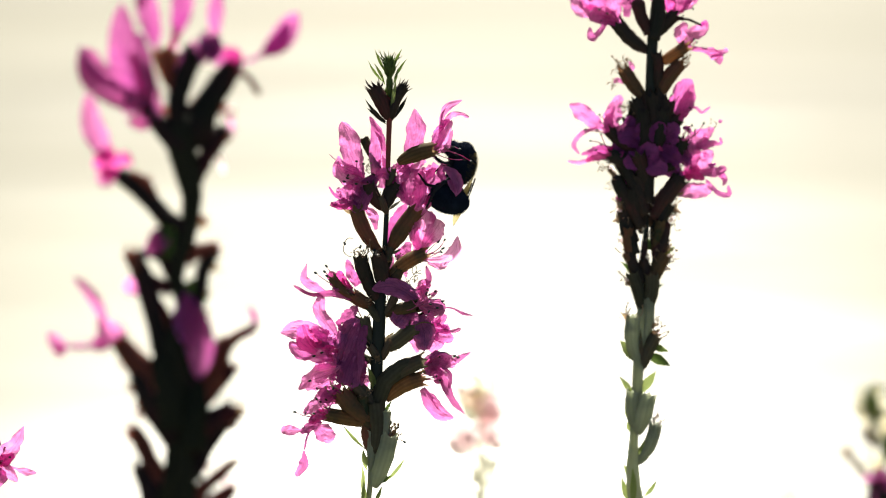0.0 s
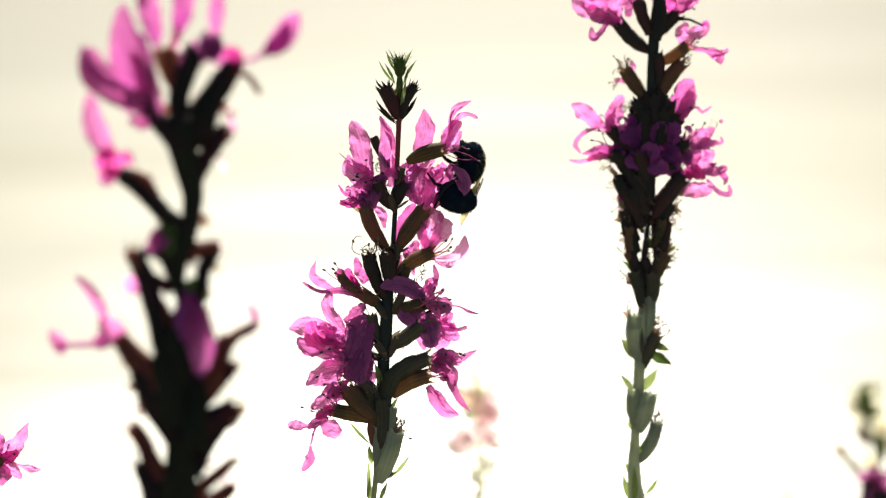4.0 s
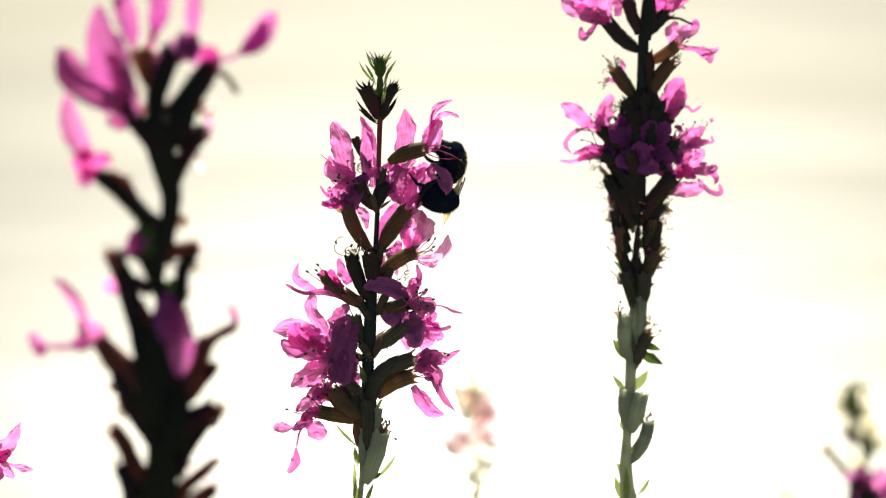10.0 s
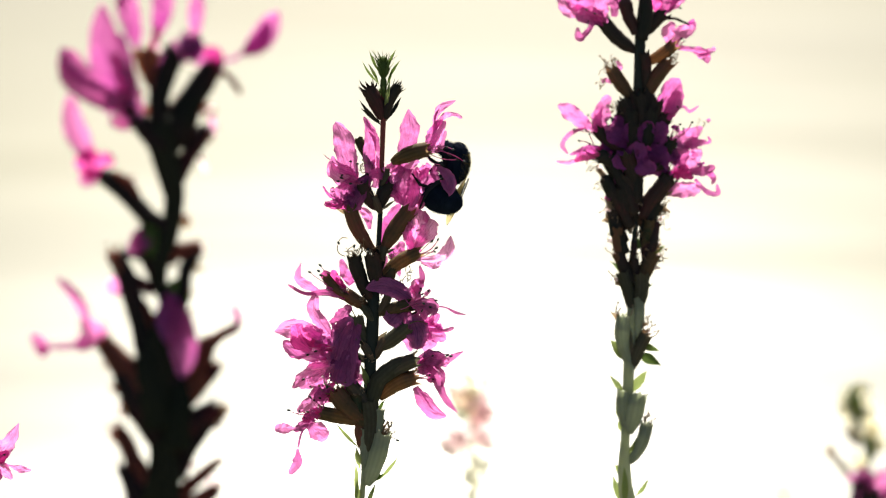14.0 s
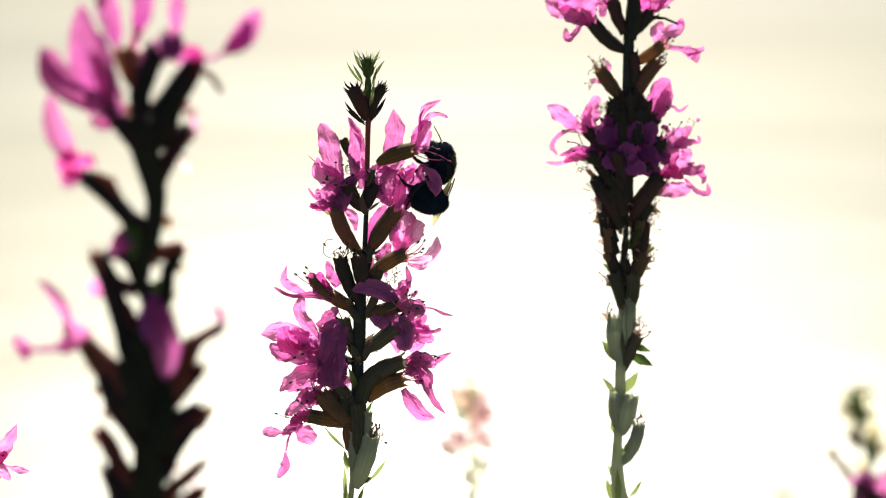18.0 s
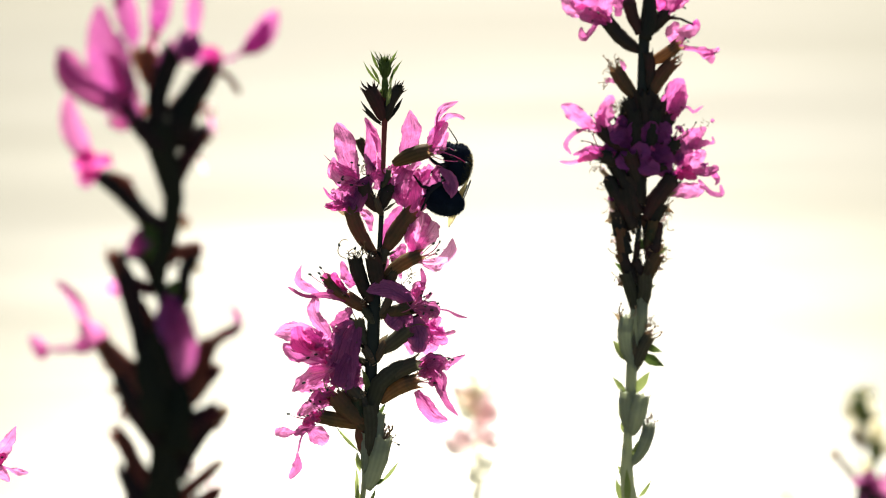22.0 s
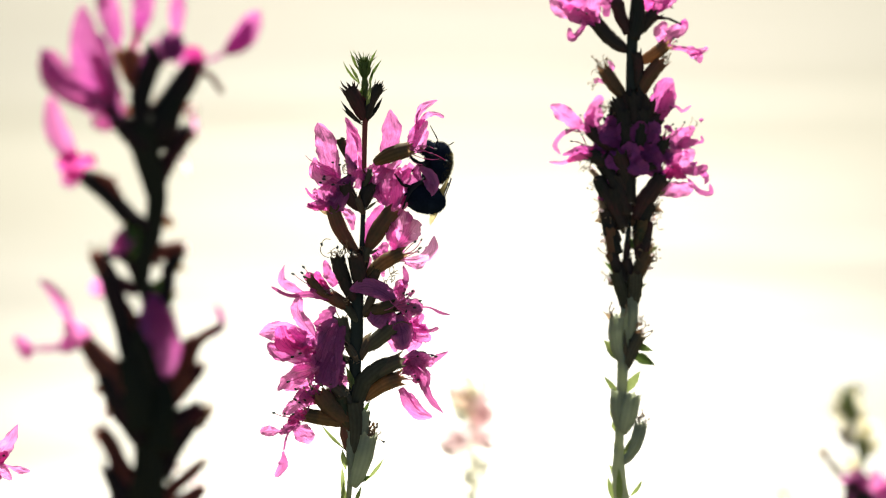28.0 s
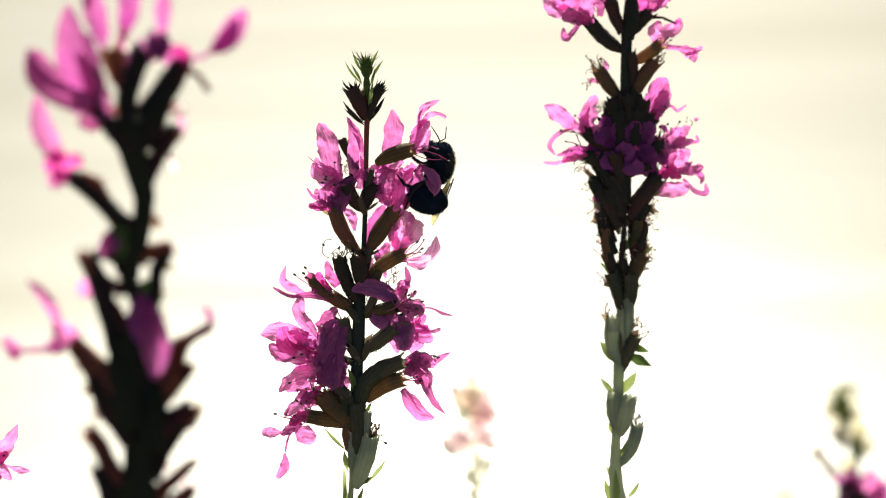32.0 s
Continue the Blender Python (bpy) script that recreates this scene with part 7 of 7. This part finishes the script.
    walk(YOUNG.thing, [
        (0.0, YOUNG.swayed(4.6, -3.1, 0.00, 1.000)),
        (0.5, YOUNG.swayed(6.2, -1.5, 0.00, 1.000)),
        (1.0, YOUNG.swayed(6.2, -3.1, 0.00, 1.000)),
        (1.5, YOUNG.swayed(7.7, -3.1, 0.00, 1.000)),
        (2.0, YOUNG.swayed(10.8, -3.1, 0.00, 1.000)),
        (2.5, YOUNG.swayed(1.6, -4.6, 0.00, 1.000)),
        (3.0, YOUNG.swayed(3.1, -4.6, 0.00, 1.000)),
        (3.5, YOUNG.swayed(-3.0, -6.1, 0.00, 1.000)),
        (5.5, YOUNG.swayed(-10.7, -6.1, 0.00, 1.000)),
        (6.0, YOUNG.swayed(-18.3, -6.1, 0.00, 1.000)),
        (6.5, YOUNG.swayed(-21.4, -6.1, 0.00, 1.000)),
        (7.0, YOUNG.swayed(-30.6, -4.6, 0.00, 1.000)),
        (7.5, YOUNG.swayed(-33.7, -6.1, 0.00, 1.000)),
        (8.0, YOUNG.swayed(-41.3, -6.1, 0.00, 1.000)),
        (8.5, YOUNG.swayed(-39.8, -6.1, 0.00, 1.000)),
        (9.0, YOUNG.swayed(-39.8, -6.1, 0.00, 1.000)),
        (9.5, YOUNG.swayed(-33.7, -6.1, 0.00, 1.000)),
        (10.0, YOUNG.swayed(-29.1, -6.1, 0.00, 1.000)),
        (10.5, YOUNG.swayed(-24.5, -4.6, 0.00, 1.000)),
        (11.0, YOUNG.swayed(-19.9, -4.6, 0.00, 1.000)),
        (11.5, YOUNG.swayed(-15.3, -3.1, 0.00, 1.000)),
        (12.0, YOUNG.swayed(-13.7, -4.6, 0.00, 1.000)),
        (12.5, YOUNG.swayed(-15.3, -4.6, 0.00, 1.000)),
        (13.0, YOUNG.swayed(-19.9, -4.6, 0.00, 1.000)),
        (13.5, YOUNG.swayed(-22.9, -4.6, 0.00, 1.000)),
        (14.0, YOUNG.swayed(-24.5, -4.6, 0.00, 1.000)),
        (14.5, YOUNG.swayed(-24.5, -3.1, 0.00, 1.000)),
        (16.5, YOUNG.swayed(-26.0, -3.1, 0.00, 1.000)),
        (17.0, YOUNG.swayed(-22.9, -1.5, 0.00, 1.000)),
        (17.5, YOUNG.swayed(-19.9, 0.0, 0.00, 1.000)),
        (18.0, YOUNG.swayed(-21.4, 0.0, 0.00, 1.000)),
        (18.5, YOUNG.swayed(-26.0, 0.0, 0.00, 1.000)),
        (19.0, YOUNG.swayed(-30.6, 0.0, 0.00, 1.000)),
        (19.5, YOUNG.swayed(-26.0, 3.1, 0.00, 1.000)),
        (20.0, YOUNG.swayed(-32.1, 1.5, 0.00, 1.000)),
        (20.5, YOUNG.swayed(-24.5, 3.1, 0.00, 1.000)),
        (21.0, YOUNG.swayed(-24.5, 1.5, 0.00, 1.000)),
        (21.5, YOUNG.swayed(-21.4, 0.0, 0.00, 1.000)),
        (22.0, YOUNG.swayed(-15.3, 1.5, 0.00, 1.000)),
        (22.5, YOUNG.swayed(-12.2, 0.0, 0.00, 1.000)),
        (23.0, YOUNG.swayed(0.0, 0.0, 0.00, 1.000)),
        (23.5, YOUNG.swayed(-13.7, -3.1, 0.00, 1.000)),
        (24.0, YOUNG.swayed(-10.7, -3.1, 0.00, 1.000)),
        (24.5, YOUNG.swayed(-21.4, -6.1, 0.00, 1.000)),
        (26.5, YOUNG.swayed(-15.3, -1.5, 0.00, 1.000)),
        (27.0, YOUNG.swayed(-21.4, -3.1, 0.00, 1.000)),
        (27.5, YOUNG.swayed(-32.1, -3.1, 0.00, 1.000)),
        (28.0, YOUNG.swayed(-36.7, -1.5, 0.00, 1.000)),
        (28.5, YOUNG.swayed(-36.7, -3.1, 0.00, 1.000)),
        (29.0, YOUNG.swayed(-38.2, -1.5, 0.00, 1.000)),
        (29.5, YOUNG.swayed(-39.8, -1.5, 0.00, 1.000)),
        (30.0, YOUNG.swayed(-36.7, 0.0, 0.00, 1.000)),
        (30.5, YOUNG.swayed(-27.5, 1.5, 0.00, 1.000)),
        (31.0, YOUNG.swayed(-59.7, -1.5, 0.00, 1.000)),
        (31.5, YOUNG.swayed(-45.9, -1.5, 0.00, 1.000)),
        (32.0, YOUNG.swayed(-47.4, -1.5, 0.00, 1.000)),
    ])
    walk(FAR.thing, [
        (0.0, FAR.swayed(6.9, -0.4, 0.00, 1.000)),
        (0.5, FAR.swayed(5.4, 1.1, 0.00, 1.000)),
        (1.0, FAR.swayed(5.4, -0.4, 0.00, 1.000)),
        (1.5, FAR.swayed(5.4, -0.4, 0.00, 1.000)),
        (2.0, FAR.swayed(5.4, 1.1, 0.00, 1.000)),
        (2.5, FAR.swayed(5.4, -2.0, 0.00, 1.000)),
        (3.0, FAR.swayed(6.9, -0.4, 0.00, 1.000)),
        (3.5, FAR.swayed(3.9, -0.4, 0.00, 1.000)),
        (5.5, FAR.swayed(3.9, -0.4, 0.00, 1.000)),
        (6.0, FAR.swayed(-2.3, 1.1, 0.00, 1.000)),
        (6.5, FAR.swayed(-0.7, -0.4, 0.00, 1.000)),
        (7.0, FAR.swayed(-2.3, 1.1, 0.00, 1.000)),
        (7.5, FAR.swayed(-2.3, -0.4, 0.00, 1.000)),
        (8.0, FAR.swayed(-3.8, -0.4, 0.00, 1.000)),
        (8.5, FAR.swayed(-5.3, 2.6, 0.00, 1.000)),
        (9.0, FAR.swayed(-2.3, -2.0, 0.00, 1.000)),
        (9.5, FAR.swayed(-2.3, 1.1, 0.00, 1.000)),
        (10.0, FAR.swayed(-0.7, -0.4, 0.00, 1.000)),
        (10.5, FAR.swayed(2.3, -0.4, 0.00, 1.000)),
        (11.0, FAR.swayed(2.3, -2.0, 0.00, 1.000)),
        (11.5, FAR.swayed(-3.8, -2.0, 0.00, 1.000)),
        (12.0, FAR.swayed(-6.9, 2.6, 0.00, 1.000)),
        (12.5, FAR.swayed(-5.3, -2.0, 0.00, 1.000)),
        (13.0, FAR.swayed(-5.3, 1.1, 0.00, 1.000)),
        (13.5, FAR.swayed(-4.5, -4.6, 0.00, 1.000)),
        (14.0, FAR.swayed(-7.6, 0.0, 0.00, 1.000)),
        (14.5, FAR.swayed(-7.6, 0.0, 0.00, 1.000)),
        (16.5, FAR.swayed(-9.1, 0.0, 0.00, 1.000)),
        (17.0, FAR.swayed(-4.5, 0.0, 0.00, 1.000)),
        (17.5, FAR.swayed(-10.7, 0.0, 0.00, 1.000)),
        (18.0, FAR.swayed(-7.6, 0.0, 0.00, 1.000)),
        (18.5, FAR.swayed(-7.6, 0.0, 0.00, 1.000)),
        (19.0, FAR.swayed(-9.1, 0.0, 0.00, 1.000)),
        (19.5, FAR.swayed(-10.7, 6.1, 0.00, 1.000)),
        (20.0, FAR.swayed(-6.1, 1.5, 0.00, 1.000)),
        (20.5, FAR.swayed(-7.6, 0.0, 0.00, 1.000)),
        (21.0, FAR.swayed(-7.6, 0.0, 0.00, 1.000)),
        (21.5, FAR.swayed(-3.0, 0.0, 0.00, 1.000)),
        (22.0, FAR.swayed(0.0, -1.5, 0.00, 1.000)),
        (22.5, FAR.swayed(1.6, 0.0, 0.00, 1.000)),
        (23.0, FAR.swayed(0.0, 0.0, 0.00, 1.000)),
        (23.5, FAR.swayed(0.0, 0.0, 0.00, 1.000)),
        (24.0, FAR.swayed(0.0, 0.0, 0.00, 1.000)),
        (24.5, FAR.swayed(0.0, -1.5, 0.00, 1.000)),
        (26.5, FAR.swayed(0.8, -0.4, 0.00, 1.000)),
        (27.0, FAR.swayed(-6.9, 1.1, 0.00, 1.000)),
        (27.5, FAR.swayed(-6.9, -0.4, 0.00, 1.000)),
        (28.0, FAR.swayed(-8.4, 1.1, 0.00, 1.000)),
        (28.5, FAR.swayed(-11.5, 1.1, 0.00, 1.000)),
        (29.0, FAR.swayed(-9.9, 2.6, 0.00, 1.000)),
        (29.5, FAR.swayed(-8.4, 1.1, 0.00, 1.000)),
        (30.0, FAR.swayed(-9.9, 1.1, 0.00, 1.000)),
        (30.5, FAR.swayed(-13.0, 1.1, 0.00, 1.000)),
        (31.0, FAR.swayed(-11.5, 2.6, 0.00, 1.000)),
        (31.5, FAR.swayed(-6.9, 1.1, 0.00, 1.000)),
        (32.0, FAR.swayed(-3.8, -0.4, 0.00, 1.000)),
    ])
    walk(LOW.thing, [
        (0.0, LOW.swayed(4.8, 0.0, 0.00, 1.000)),
        (0.5, LOW.swayed(3.8, 0.0, 0.00, 1.000)),
        (1.0, LOW.swayed(3.8, 0.0, 0.00, 1.000)),
        (1.5, LOW.swayed(3.8, 0.0, 0.00, 1.000)),
        (2.0, LOW.swayed(3.8, 0.0, 0.00, 1.000)),
        (2.5, LOW.swayed(3.8, 0.0, 0.00, 1.000)),
        (3.0, LOW.swayed(4.8, 0.0, 0.00, 1.000)),
        (3.5, LOW.swayed(2.7, 0.0, 0.00, 1.000)),
        (5.5, LOW.swayed(2.7, 0.0, 0.00, 1.000)),
        (6.0, LOW.swayed(-1.6, 0.0, 0.00, 1.000)),
        (6.5, LOW.swayed(-0.5, 0.0, 0.00, 1.000)),
        (7.0, LOW.swayed(-1.6, 0.0, 0.00, 1.000)),
        (7.5, LOW.swayed(-1.6, 0.0, 0.00, 1.000)),
        (8.0, LOW.swayed(-2.7, 0.0, 0.00, 1.000)),
        (8.5, LOW.swayed(-3.7, 0.0, 0.00, 1.000)),
        (9.0, LOW.swayed(-1.6, 0.0, 0.00, 1.000)),
        (9.5, LOW.swayed(-1.6, 0.0, 0.00, 1.000)),
        (10.0, LOW.swayed(-0.5, 0.0, 0.00, 1.000)),
        (10.5, LOW.swayed(1.6, 0.0, 0.00, 1.000)),
        (11.0, LOW.swayed(1.6, 0.0, 0.00, 1.000)),
        (11.5, LOW.swayed(-2.7, 0.0, 0.00, 1.000)),
        (12.0, LOW.swayed(-4.8, 0.0, 0.00, 1.000)),
        (12.5, LOW.swayed(-3.7, 0.0, 0.00, 1.000)),
        (13.0, LOW.swayed(-3.7, 0.0, 0.00, 1.000)),
        (13.5, LOW.swayed(-3.1, 0.0, 0.00, 1.000)),
        (14.0, LOW.swayed(-5.3, 0.0, 0.00, 1.000)),
        (14.5, LOW.swayed(-5.3, 0.0, 0.00, 1.000)),
        (16.5, LOW.swayed(-6.4, 0.0, 0.00, 1.000)),
        (17.0, LOW.swayed(-3.1, 0.0, 0.00, 1.000)),
        (17.5, LOW.swayed(-7.5, 0.0, 0.00, 1.000)),
        (18.0, LOW.swayed(-5.3, 0.0, 0.00, 1.000)),
        (18.5, LOW.swayed(-5.3, 0.0, 0.00, 1.000)),
        (19.0, LOW.swayed(-6.4, 0.0, 0.00, 1.000)),
        (19.5, LOW.swayed(-7.5, 0.0, 0.00, 1.000)),
        (20.0, LOW.swayed(-4.3, 0.0, 0.00, 1.000)),
        (20.5, LOW.swayed(-5.3, 0.0, 0.00, 1.000)),
        (21.0, LOW.swayed(-5.3, 0.0, 0.00, 1.000)),
        (21.5, LOW.swayed(-2.1, 0.0, 0.00, 1.000)),
        (22.0, LOW.swayed(0.0, 0.0, 0.00, 1.000)),
        (22.5, LOW.swayed(1.1, 0.0, 0.00, 1.000)),
        (23.0, LOW.swayed(0.0, 0.0, 0.00, 1.000)),
        (23.5, LOW.swayed(0.0, 0.0, 0.00, 1.000)),
        (24.0, LOW.swayed(0.0, 0.0, 0.00, 1.000)),
        (24.5, LOW.swayed(0.0, 0.0, 0.00, 1.000)),
        (26.5, LOW.swayed(0.6, 0.0, 0.00, 1.000)),
        (27.0, LOW.swayed(-4.8, 0.0, 0.00, 1.000)),
        (27.5, LOW.swayed(-4.8, 0.0, 0.00, 1.000)),
        (28.0, LOW.swayed(-5.9, 0.0, 0.00, 1.000)),
        (28.5, LOW.swayed(-8.0, 0.0, 0.00, 1.000)),
        (29.0, LOW.swayed(-6.9, 0.0, 0.00, 1.000)),
        (29.5, LOW.swayed(-5.9, 0.0, 0.00, 1.000)),
        (30.0, LOW.swayed(-6.9, 0.0, 0.00, 1.000)),
        (30.5, LOW.swayed(-9.1, 0.0, 0.00, 1.000)),
        (31.0, LOW.swayed(-8.0, 0.0, 0.00, 1.000)),
        (31.5, LOW.swayed(-4.8, 0.0, 0.00, 1.000)),
        (32.0, LOW.swayed(-2.7, 0.0, 0.00, 1.000)),
    ])
    walk(FEELERS[0][0], [(0.0, folded(0, -125)), (15.4, folded(0, -125)), (16.0, folded(0, -60)), (16.6, folded(0, -6)), (19.5, folded(0, 6)), (21.0, folded(0, -4)),
                         (23.0, folded(0, 0)), (26.0, folded(0, -4)), (28.5, folded(0, 4)), (32.0, folded(0, 0))])
    walk(FEELERS[1][0], [(0.0, folded(1, 130)), (26.0, folded(1, 130)), (27.0, folded(1, 62)), (30.0, folded(1, 50)), (31.4, folded(1, 0)), (32.0, folded(1, 0))])
    walk(WATER_SHEET, [(0.0, pose(0, 0, 0)), (32.0, pose(0.8, -4.0, 0))])


motions()
